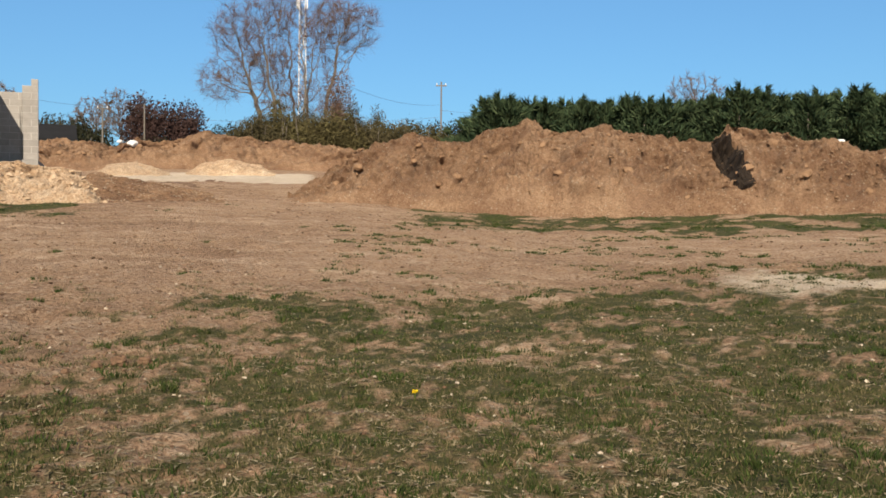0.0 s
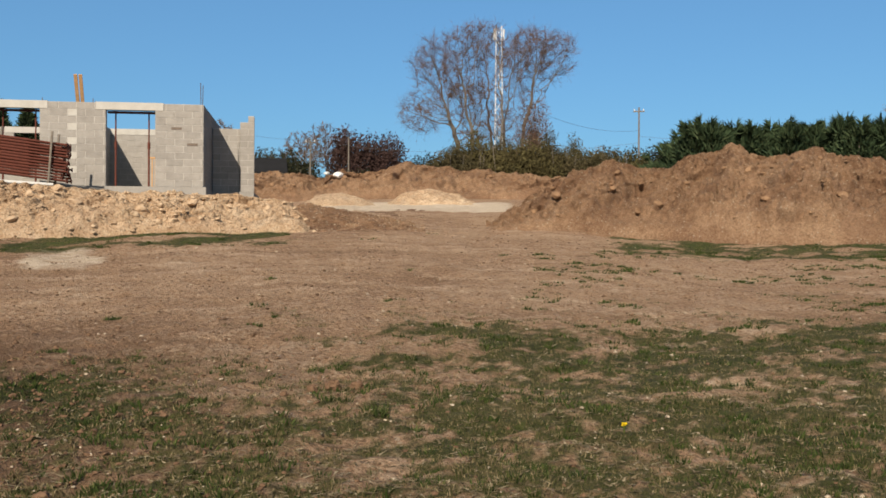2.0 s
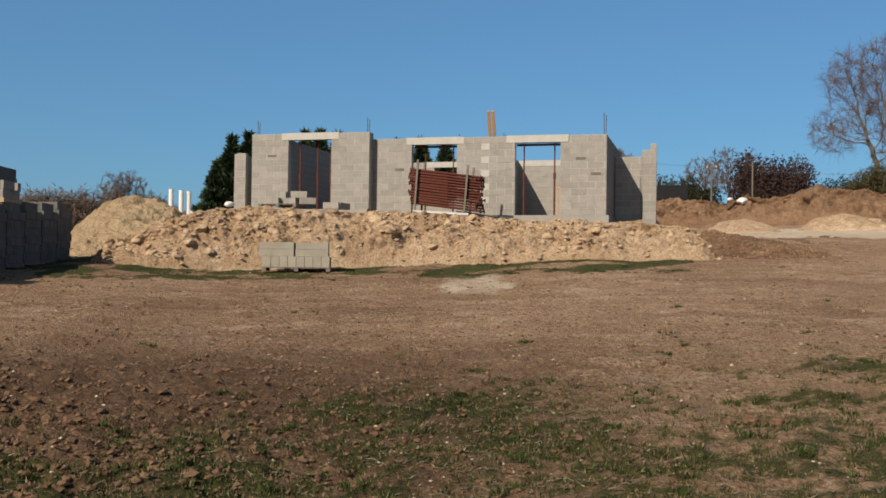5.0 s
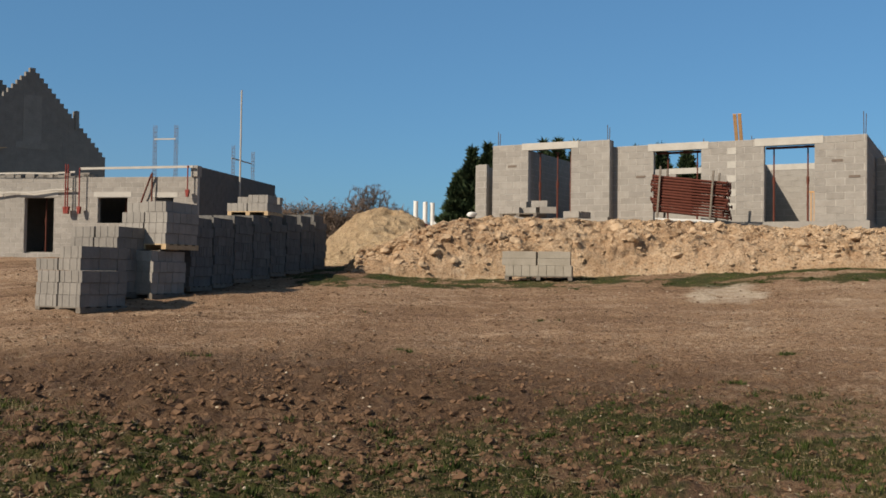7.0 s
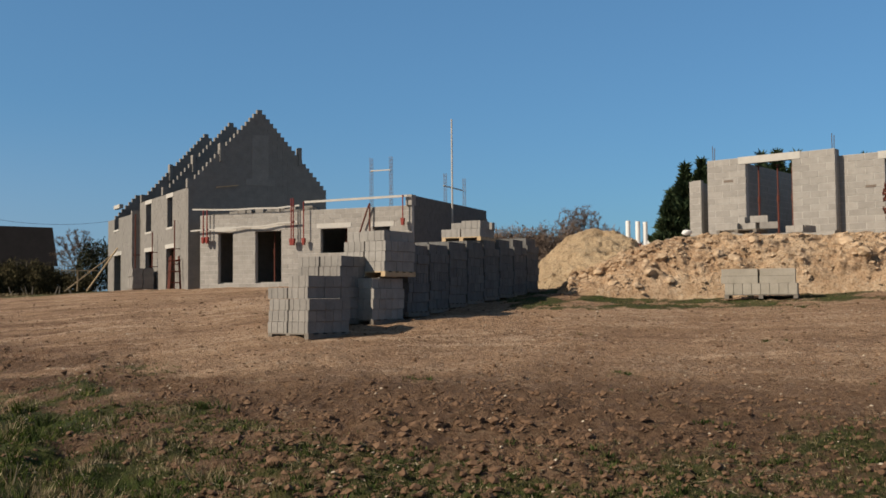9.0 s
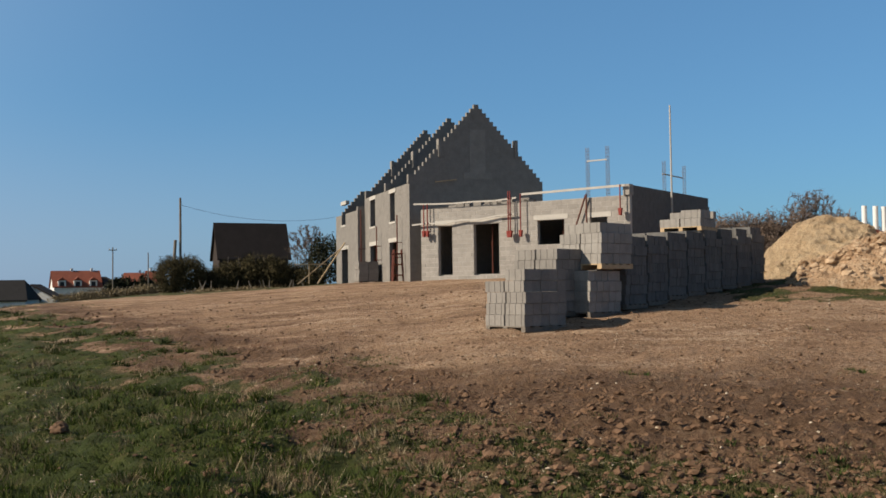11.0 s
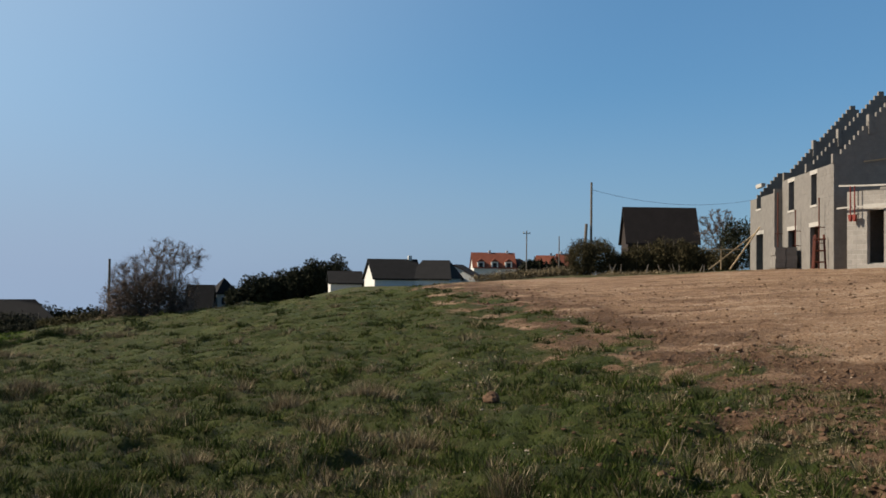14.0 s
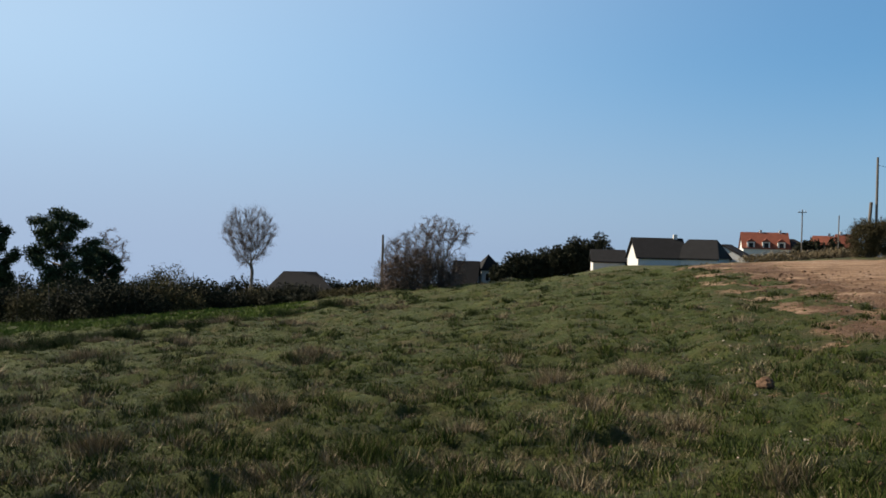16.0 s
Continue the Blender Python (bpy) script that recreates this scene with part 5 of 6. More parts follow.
    tagged(triangles("twig", np.concatenate(tw), twig, t), kind="stuff")
    return t


def bare_tree(name, az, d, el_top, width, label, seed=1, trunk=0.16, thin=0.02, clear=0.3, twig=M_TWIG, points=330):
    """A distant bare tree with one egg-shaped crown."""
    x, y = polar(az, d)
    h = max(1.5, high(d, el_top) - gz(x, y))
    mid, rz = h * (0.5 + clear / 2) + gz(x, y) - EYE, h * (0.5 - clear / 2)
    return grown_tree(name, az, d, [(0, mid, width / 2, rz)], label, seed, trunk=trunk, thin=thin, twig=twig, fork=clear * 0.8, points=points)


# the hedge of tall conifers behind the spoil
for k in range(37):
    a = 26.2 - k * 0.74
    top = 6.3 + 0.16 * math.sin(k * 2.3) + 0.12 * math.sin(k * 0.7) + (0.35 if k in (2, 20, 22, 26, 29) else 0) - (0.6 if k > 30 else 0) - (1.3 if k == 0 else 0)
    conifer("hedge_conifer", a + 0.15 * math.sin(k * 5.1), 50 + 0.8 * math.sin(k * 3.7), top, 3.6, "dark green conifer in a tall ragged hedge", n=1500, size=0.30, seed=40 + k, group="conifer hedge", lean=0.35 * math.sin(k * 1.9), full=True)
for k in range(27):
    conifer("hedge_conifer", 25.4 - k * 1.0 + 0.2 * math.sin(k * 3.1), 51.8, 6.1 + 0.15 * math.sin(k * 1.7) - (0.5 if k > 22 else 0), 4.6, "dark green conifer filling the hedge behind", n=1300, size=0.3, seed=340 + k, group="conifer hedge", full=True)
for k in range(5):
    shrub("conifer_hedge_body", 24.2 - k * 4.6, 51.0, 6.2 - (0.3 if k == 4 else 0), 5.2, "dense green sprays of the tall conifer hedge", "hedge", M_CONIFER, 2600, 0.42, 380 + k, lobes=7, deepness=2.4, shell=0.6)
# the big bare tree with its undergrowth
grown_tree("big_tree", 36.75, 70, [(-4.4, 9.3, 2.1, 1.6), (-3.1, 12.7, 2.5, 2.3), (-0.6, 13.8, 2.6, 1.9), (3.4, 13.3, 3.0, 2.1), (-1.6, 10.6, 2.6, 2.4), (2.2, 10.8, 2.0, 2.2), (-0.6, 8.4, 2.2, 1.6), (1.6, 8.3, 1.6, 1.5)],
           "large budding bare tree with several upright limbs", seed=11, stems=((-1.5, 0.2), (-0.8, -0.2), (-0.2, 0.3), (0.5, -0.1), (1.1, 0.2), (1.7, -0.2)), twig=M_BUD, trunk=0.17, points=2300, fork=0.2, thin=0.012, sprays=11, reach=0.07, rise=0.1)
shrub("ivy_column", 34.1, 66, 9.0, 1.5, "ivy-grown dead stem with brown leaves", "bush", M_BUD, 2000, 0.22, 5, lobes=1, shell=0.1, deepness=1.4)
for k, (a, top, w, mt) in enumerate(((38.6, 6.1, 3.4, M_OLIVE), (37.4, 6.9, 3.6, M_SCRUB), (36.0, 7.0, 4.0, M_OLIVE), (34.6, 6.8, 4.0, M_SCRUB), (33.2, 6.7, 3.5, M_OLIVE), (31.8, 6.9, 3.6, M_SCRUB), (30.4, 6.2, 3.5, M_OLIVE), (28.7, 5.9, 3.5, M_SCRUB), (27.0, 5.6, 3.0, M_HEDGE))):
    shrub("undergrowth_bush", a, 64 + (k % 3) * 1.5, top, w + 1.2, "tangled olive-brown bush behind the earth bank", "bush", mt, 3600, 0.3, 60 + k, lobes=5, shell=0.25)
for k, (a, top, w) in enumerate(((29.4, 5.9, 4.0), (27.6, 6.0, 4.0), (26.4, 5.7, 4.0))):
    shrub("far_bush", a, 95, top, w, "dark distant evergreen bush", "bush", M_HEDGE, 900, 0.45, 80 + k, lobes=3)
# far trees between the shell and the big tree
for k, (a, top, w) in enumerate(((50.2, 5.6, 5.0), (48.8, 6.0, 4.5), (47.6, 5.3, 4.0))):
    shrub("far_bush", a, 100, top, w, "dark green distant shrubbery", "bush", M_HEDGE if k else M_SCRUB, 1000, 0.45, 90 + k, lobes=3)
shrub("clipped_hedge", 44.6, 85, 4.85, 11.5, "low clipped dark green hedge behind the bank", "hedge", M_HEDGE, 4000, 0.3, 95, lobes=9, deepness=2.0)
for k, (a, top) in enumerate(((40.4, 5.4), (39.3, 5.2), (41.4, 5.0))):
    shrub("far_bush", a, 120, top, 3.2, "small dark evergreen far behind the bank", "bush", M_HEDGE, 600, 0.45, 97 + k, lobes=2)
shrub("copper_tree", 43.7, 100, 7.0, 7.6, "rounded dark copper-red beech", "tree", M_COPPER, 4500, 0.34, 98, lobes=3, deepness=6, shell=0.3)
bare_tree("far_bare_tree", 45.9, 105, 7.0, 6.0, "pale bare tree in the distance", seed=21, trunk=0.18, thin=0.025)
bare_tree("far_bare_tree", 47.4, 108, 6.4, 5.0, "pale bare tree in the distance", seed=22, trunk=0.16, thin=0.025)
bare_tree("far_bare_tree", 52.0, 90, 7.0, 5.0, "bare tree behind the block shell", seed=23, trunk=0.16, thin=0.022)
bare_tree("far_bare_tree", 13.8, 80, 8.4, 5.5, "bare tree top rising over the conifer hedge", seed=24, trunk=0.16, thin=0.022)
# dark conifers beside and behind the block shell
for k, (a, top, w) in enumerate(((74.9, 5.3, 2.4), (74.1, 6.6, 2.6), (73.2, 6.8, 2.6), (72.2, 6.5, 2.5), (71, 6.7, 3.0), (70, 6.95, 3.2), (69.2, 7.0, 3.2), (68.2, 6.9, 3.2), (64.8, 6.6, 2.6), (63.4, 6.7, 2.6), (62.0, 6.6, 2.6), (60.8, 6.2, 2.4))):
    conifer("cypress", a, 47, top, w, "dark dense cypress behind the shell", n=1800, size=0.3, seed=120 + k)
# woods behind the sand heap
for k, (a, top, w) in enumerate(((86.0, 4.1, 7), (84.6, 4.5, 7), (83.2, 4.75, 8), (81.8, 4.85, 8), (80.4, 4.75, 8), (79.0, 4.6, 7), (77.8, 4.4, 6))):
    shrub("far_thicket", a, 95, top, w, "brown leafless thicket in the distance", "thicket", M_TWIG, 4200, 0.4, 140 + k, lobes=5, shell=0.1, deepness=4)
for k, (a, top) in enumerate(((80.2, 5.15), (79.4, 5.2))):
    bare_tree("far_bare_tree", a, 98, top, 4.0, "bare tree in the distant thicket", seed=150 + k, trunk=0.12, thin=0.02, clear=0.3)
# hedge and scrub beside the gabled row
shrub("round_hedge", 115.0, 60, 2.4, 2.4, "rounded clipped olive-dark hedge end", "hedge", M_OLIVE, 5500, 0.16, 160, lobes=2, deepness=2.4, shell=0.5)
shrub("long_hedge", 110.6, 61, 2.8, 8.4, "long clipped olive-green hedge", "hedge", M_OLIVE, 9500, 0.2, 161, lobes=11, deepness=2.0, shell=0.45)
shrub("low_scrub", 110.8, 57, 0.95, 9.0, "low dry brown scrub before the hedge", "scrub", M_STRAW, 3500, 0.16, 162, lobes=12, deepness=1.2)
bare_tree("far_bare_tree", 107.9, 80, 3.9, 3.6, "bare tree behind the hedge", seed=163, trunk=0.12, thin=0.02)
shrub("evergreen_tree", 106.6, 75, 3.9, 3.2, "dark evergreen tree beside the row", "tree", M_HEDGE, 1500, 0.3, 164, lobes=3, deepness=2.5)
for k, (a, top, w) in enumerate(((119.6, 0.55, 5), (118.6, 0.75, 5), (117.4, 0.7, 5), (116.6, 0.9, 4))):
    shrub("dry_bush", a, 72, top, w, "dry straw-brown bush at the crest", "bush", M_STRAW, 1300, 0.2, 170 + k, lobes=4, deepness=1.5)
# thorn bush on the crest
grown_tree("thorn_tree", 139.5, 44, [(-0.5, -0.5, 1.5, 1.3), (0.5, 0.7, 1.1, 0.75), (1.5, 0.6, 0.8, 0.6), (0.6, -0.6, 1.3, 1.1)], "dense leafless thorn tree leaning on the crest",
           seed=180, stems=((-0.4, 0.1), (0.0, -0.2), (0.3, 0.2), (0.6, 0.0)), trunk=0.09, thin=0.009, points=1100, fork=0.1, sprays=6, reach=0.08, rise=0.1)
shrub("thorn_bush", 139.8, 44, 0.7, 3.7, "tangle of brown thorn twigs", "bush", M_TWIG, 5200, 0.12, 181, lobes=4, deepness=2.6, shell=0.2)
# dark trees, the bare poplar and the long dark hedge below the meadow
grown_tree("round_bare_tree", 149.3, 95, [(0, 0.9, 2.6, 2.4), (0, -0.6, 1.9, 1.9)], "rounded bare tree with fine upright twigs", seed=190, trunk=0.16, thin=0.015, points=900, fork=0.2, sprays=5, reach=0.08, rise=0.9)
bare_tree("far_bare_tree", 156.9, 85, 0.6, 3.8, "pale bare tree behind the pine", seed=191, trunk=0.14, thin=0.02)


def pine(az, d, el, width, seed, label):
    rng = np.random.default_rng(seed)
    x, y = polar(az, d)
    g = gz(x, y)
    h = high(d, el) - g
    t = thing("pine_tree", (x, y, g), az, label, "tree")
    s = Shape().bar((0, 0, -0.1), (0.15, 0, h * 0.55), 0.22, 0.15, 7).bar((0.15, 0, h * 0.55), (-0.1, 0, h * 0.92), 0.15, 0.05, 7)
    ls = []
    for k in range(34):
        f = 0.24 + 0.7 * k / 33
        a = k * 2.4
        r = width * 0.52 * math.sqrt(max(0.03, 1 - ((f - 0.4) / 0.56) ** 2)) * rng.uniform(0.2, 1.0)
        p = (math.cos(a) * r, math.sin(a) * r, h * f + 0.2)
        s.bar((0, 0, h * f - 0.3), p, 0.07, 0.03, 5)
        ls.append((*p, width * rng.uniform(0.09, 0.17), width * 0.15, h * rng.uniform(0.05, 0.08)))
    s.object("trunk", M_BARK, t)
    triangles("crown", leaves(cloud(ls, 22000, rng, 0.1), 0.09, rng, 2.2), M_CONIFER, t)


pine(159.2, 72, 1.45, 5.6, 200, "dark spreading pine above the hedge")
pine(162.6, 74, 0.9, 4.4, 201, "dark pine at the end of the hedge")
pine(157.2, 76, -0.55, 3.4, 202, "low dark pine beside a bare tree")
for k in range(14):
    a = 165.5 - k * 1.9
    shrub("field_hedge", a, 56 + 5 * math.sin(k * 0.9), -1.75 + 0.3 * math.sin(k * 2.1) + (0.4 if k in (5, 6) else 0) - (0.25 if 8 < k < 13 else 0), 4.4, "unclipped dark hedge below the meadow", "hedge", M_HEDGE if k % 3 else M_SCRUB, 2200, 0.2, 210 + k, lobes=4, deepness=2.5, shell=0.2)
for k, (a, top, w) in enumerate(((153.6, -0.75, 5.0), (155.0, -1.2, 4))):
    shrub("grey_bush", a, 75, top, w, "greyish leafless bush above the hedge", "bush", M_SCRUB, 1200, 0.25, 230 + k, lobes=4)
# far evergreens by the white houses
for k, (a, top, w) in enumerate(((134.4, -0.6, 4.0), (133.5, 0.35, 4.4), (132.6, 0.1, 4.0), (131.8, 0.45, 4.6), (130.9, 0.85, 4.4), (130.0, 1.25, 4.6), (129.2, 0.3, 3.0))):
    shrub("far_evergreen", a, 125, top, w + 0.8, "dark rounded evergreen beside the far houses", "tree", M_HEDGE, 1300, 0.6, 240 + k, lobes=3, deepness=4.0)
for k, (a, top, w) in enumerate((*((138 + 2.3 * q, -1.4 + 0.15 * math.sin(q * 2.9), 11) for q in range(13)), (128.4, -0.1, 5), (118.0, 1.35, 5), (116.9, 1.3, 4))):
    shrub("far_wood", a, 170, top, w, "dark treetops in the far distance", "wood", M_HEDGE, 900, 0.6, 260 + k, lobes=5)


# ---- far houses, poles, wires ----
def cottage(az, d, el_eave, el_ridge, width, depth, turn, label, roof, wall=None, chimneys=(), dormers=0, hip=0.0, low=None, lights=()):
    """A plain house with a pitched roof; ridge along its local x."""
    x, y = polar(az, d)
    g = gz(x, y) - 0.3 if low is None else low
    e, r = high(d, el_eave) - g, high(d, el_ridge) - g
    t = thing("far_house", (x, y, g), az + turn, label, "house")
    w, p = width / 2, depth / 2
    s = Shape()
    s.box(-w, w, -p, p, 0, e)
    if not hip:
        s.add([(-w, -p, e), (-w, p, e), (-w, 0, r - 0.1)], [(0, 1, 2)]).add([(w, -p, e), (w, p, e), (w, 0, r - 0.1)], [(2, 1, 0)])
    s.object("wall", wall or M_RENDER, t, "white rendered wall")
    o = 0.25
    ro = Shape()
    for sy in (-1, 1):
        v = [(-w - o, sy * (p + o), e - 0.15), (w + o, sy * (p + o), e - 0.15), (w + o - hip, 0, r), (-w - o + hip, 0, r)]
        ro.add(v + [(a, b, c + 0.15) for a, b, c in v], BOX_F)
    if hip:
        for sx in (-1, 1):
            ro.add([(sx * (w + o), -p - o, e), (sx * (w + o), p + o, e), (sx * (w + o - hip), 0, r + 0.1)], [(0, 1, 2)])
    ro.object("roof", roof, t)
    for c in chimneys:
        Shape().box(c - 0.2, c + 0.2, -0.2, 0.2, r - 0.5, r + 0.55).object("chimney", wall or M_RENDER, t)
    for k in range(dormers):
        cx = -w + width * (k + 0.5) / dormers
        dormer = Shape().box(cx - 0.6, cx + 0.6, -p - 0.1, -p + 1.4, e - 0.3, e + 1.1).object("dormer", M_RENDER, t, "white dormer")
        Shape().box(cx - 0.35, cx + 0.35, -p - 0.13, -p - 0.1, e - 0.1, e + 0.85).object("window", M_GLASS, dormer)
        v = [(cx - 0.75, -p - 0.25, e + 1.05), (cx + 0.75, -p - 0.25, e + 1.05), (cx, -p - 0.25, e + 1.6), (cx - 0.75, -p + 1.6, e + 1.05), (cx + 0.75, -p + 1.6, e + 1.05), (cx, -p + 1.6, e + 1.6)]
        Shape().add(v, [(0, 1, 2), (3, 5, 4), (0, 2, 5, 3), (1, 4, 5, 2), (0, 3, 4, 1)]).object("dormer_roof", roof, dormer)
    for cx, z0, z1 in lights:
        Shape().box(cx - 0.5, cx + 0.5, -p - 0.04, -p + 0.05, z0, z1).object("window", M_GLASS, t)
    return t


cottage(126.2, 112, -0.22, 0.82, 5.2, 6.0, 12, "white bungalow with dark slate roof and lit gable", M_SLATE, chimneys=(2.0,), low=-1.5)
cottage(123.7, 112, -0.2, 0.78, 4.6, 6.0, -14, "white bungalow with grey slate roof", M_SLATE, low=-1.5, hip=1.0)
cottage(122.4, 116, -0.1, 0.55, 2.4, 5.0, 70, "low white house with brown roof", M_BROWNROOF, low=-1.5)
cottage(128.9, 118, -0.5, 0.1, 3.6, 5.0, 4, "dark slate-roofed house on the slope", M_SLATE, low=-3.0)
cottage(120.4, 180, 0.45, 1.28, 7.4, 7.0, 6, "large red-tiled house with white dormers", M_TILE, chimneys=(-0.6, 2.6), dormers=3, low=0.5)
cottage(119.0, 182, 0.45, 0.95, 3.6, 6.0, 40, "red-roofed house with a dark hipped side", M_BROWNROOF, low=0.5, hip=1.4)
cottage(117.4, 175, 0.6, 1.15, 4.6, 6.0, 0, "red-tiled house behind dry bushes", M_TILE, low=0.5, hip=1.0, chimneys=(1.0,))
cottage(116.3, 176, 0.55, 1.25, 2.6, 5.0, 10, "red-roofed house with white windows", M_TILE, low=0.5, chimneys=(-0.6,), lights=((-0.5, 1.0, 2.0), (0.6, 1.0, 2.0)))
cottage(111.1, 100, 1.9, 3.86, 6.8, 3.0, 14, "house with a broad steep dark brown roof", M_BROWNROOF, wall=M_BROWNROOF, low=1.0)
cottage(136.9, 128, -2.3, -0.75, 3.0, 4.6, -8, "dark-roofed house behind the thorn tree", M_SLATE, low=-7.0)


def villa():
    """A pale tower house with a pointed slate roof and a gabled bay."""
    d = 130
    x, y = polar(135.65, d)
    g = -7.0
    e, top = high(d, -1.15) - g, high(d, -0.28) - g
    t = thing("tower_villa", (x, y, g), 135.65 + 20, "pale villa tower with a pointed slate roof", "house")
    w = 1.25
    Shape().box(-w, w, -w, w, 0, e).object("wall", M_RENDER, t, "pale rendered wall")
    o = w + 0.3
    Shape().add([(-o, -o, e), (o, -o, e), (o, o, e), (-o, o, e), (0, 0, top), (-o, -o, e - 0.12), (o, -o, e - 0.12), (o, o, e - 0.12), (-o, o, e - 0.12)],
                [(0, 1, 4), (1, 2, 4), (2, 3, 4), (3, 0, 4), (0, 5, 6, 1), (1, 6, 7, 2), (2, 7, 8, 3), (3, 8, 5, 0), (8, 7, 6, 5)]).object("roof", M_SLATE, t, "pointed slate roof")
    for u in (-0.55, 0.55):
        pane = Shape().box(u - 0.3, u + 0.3, -w - 0.05, -w, e - 1.5, e - 0.4).object("window_frame", M_WHITE, t)
        Shape().box(u - 0.22, u + 0.22, -w - 0.07, -w - 0.04, e - 1.42, e - 0.48).object("pane", M_GLASS, pane)
    Shape().box(-w - 0.05, w + 0.05, -w - 0.06, -w + 0.02, e - 1.85, e - 1.7).object("string_course", M_SLATE, t)


villa()
cottage(146.4, 90, -2.6, -1.62, 5.6, 6.0, 0, "low house with a broad dark roof below the meadow", M_SLATE, low=-6.0, hip=1.6)
cottage(50.4, 80, 4.0, 4.75, 5.5, 4.0, 0, "low shed with a blue-grey roof behind the bank", M_SLATE, low=4.0)


def utility_pole(az, d, el, label, arm=True, pair=False):
    x, y = polar(az, d)
    g = gz(x, y)
    h = high(d, el) - g
    t = thing("utility_pole", (x, y, g), az, label, "pole")
    Shape().bar((0, 0, -0.2), (0, 0, h), 0.085, 0.065, 8).object("pole", M_OLDWOOD, t)
    if pair:
        Shape().bar((-0.5, 0, -0.2), (-0.3, 0, h * 0.55), 0.11, 0.09, 8).object("stay_post", M_OLDWOOD, t)
    if arm:
        arm_bar = Shape().beam((-0.5, 0, h - 0.35), (0.5, 0, h - 0.35), 0.1, 0.1).object("cross_arm", M_OLDWOOD, t)
        for k in (-0.4, 0, 0.4):
            Shape().bar((k, 0, h - 0.3), (k, 0, h - 0.12), 0.04).object("insulator", M_WHITE, arm_bar)
    return Vector((x, y, g + h - 0.15))


p_far = utility_pole(28.16, 90, 7.77, "thin timber pole carrying wires")
p_a = utility_pole(46.9, 95, 6.0, "grey timber pole with a cross arm")
p_b = utility_pole(44.72, 97, 6.15, "grey timber pole behind the bank", arm=False)
p_h = utility_pole(114.97, 64, 5.35, "tall grey timber pole beside the hedge", arm=False, pair=True)
utility_pole(118.5, 130, 2.6, "thin distant timber pole with arm")
utility_pole(116.64, 140, 2.3, "thin distant timber pole on the crest", arm=False)
utility_pole(141.8, 60, 0.68, "thin timber pole beside the thorn tree", arm=False)


def wire(a, b, sag, r=0.010):
    c = bpy.data.curves.new("overhead_wire", 'CURVE')
    c.dimensions, c.bevel_depth, c.bevel_resolution = '3D', r, 1
    sp = c.splines.new('POLY')
    sp.points.add(16)
    for k in range(17):
        f = k / 16
        p = a.lerp(b, f)
        sp.points[k].co = (p.x, p.y, p.z - sag * 4 * f * (1 - f), 1)
    c.materials.append(M_STEEL)
    return tagged(new("overhead_wire", c), "thin sagging overhead wire between poles", "wire")


def spot(az, d, el):
    x, y = polar(az, d)
    return Vector((x, y, high(d, el)))


wire(p_far - Vector((0, 0, 1.9)), spot(34.0, 75, 7.7), 0.6)
wire(p_far - Vector((0, 0, 2.4)), spot(22, 92, 6.1), 0.3)
wire(p_far - Vector((0, 0, 3.0)), p_a - Vector((0, 0, 0.1)), 1.0)
wire(p_a, p_b, 0.2)
wire(p_a, spot(53, 85, 6.6), 0.3)
wire(p_h - Vector((0, 0, 0.3)), spot(106.2, 70, 4.3), 0.6)


def lattice_mast():
    """The white mast that stands behind the big tree."""
    az, d = 36.15, 150
    x, y = polar(az, d)
    g = gz(x, y)
    h = high(d, 12.4) - g
    t = thing("lattice_mast", (x, y, g), az, "tall white lattice radio mast behind the bare tree", "mast")
    for a in (0, 2.094, 4.189):
        Shape().bar((math.cos(a) * 0.9, math.sin(a) * 0.9, 0), (math.cos(a) * 0.55, math.sin(a) * 0.55, h), 0.10, 0.08).object("leg", M_WHITE, t)
    for k in range(int(h / 1.6)):
        f, f2 = k * 1.6 / h, (k + 1) * 1.6 / h
        r, r2 = 0.9 - 0.35 * f, 0.9 - 0.35 * f2
        s = Shape()
        for a, b in ((0, 2.094), (2.094, 4.189), (4.189, 0)):
            s.bar((math.cos(a) * r, math.sin(a) * r, k * 1.6), (math.cos(b) * r2, math.sin(b) * r2, k * 1.6 + 1.6), 0.04, sides=4)
        s.object("brace", M_WHITE, t)
    for k, (a, z) in enumerate(((0.3, h - 1.2), (2.3, h - 1.2), (4.2, h - 1.4), (1.2, h - 7))):
        c, s_ = math.cos(a) * 0.9, math.sin(a) * 0.9
        Shape().box(c - 0.1, c + 0.1, s_ - 0.08, s_ + 0.08, z - 0.8, z + 0.8).object("antenna", M_WHITE, t, "white panel antenna")


lattice_mast()


# ---- site clutter ----
def mixer():
    """Concrete plant behind the sand: white cylinders over a red frame."""
    d = 36.0
    x, y = polar(76.95, d)
    g = gz(x, y)
    t = thing("concrete_mixer", (x, y, g), 76.95, "red mixer with white upright tanks behind the sand heap", "mixer")
    top = high(d, 4.2) - g
    for k, u in enumerate((-0.3, 0.04, 0.3)):
        s = Shape().bar((u, 0.1 * k, top - 1.15), (u, 0.1 * k, top - 0.02 * k), 0.085, 0.085, 12).bar((u, 0.1 * k, top - 1.4), (u, 0.1 * k, top - 1.15), 0.05, 0.085, 12)
        s.object("tank", M_WHITE, t, "white upright tank")
    Shape().beam((0.35, 0, top - 0.75), (0.95, 0, top - 1.45), 0.09, 0.09).object("chute", M_WHITE, t, "white slanting chute")
    Shape().bar((-0.45, -0.2, top - 1.0), (0.3, -0.2, top - 1.15), 0.36, 0.24, 14).object("drum", M_RUST, t, "red mixing drum")
    for u in (-0.5, 0.4):
        Shape().beam((u, 0, 0), (u, 0, top - 0.9), 0.1, 0.1).object("leg", M_RUST, t)


mixer()


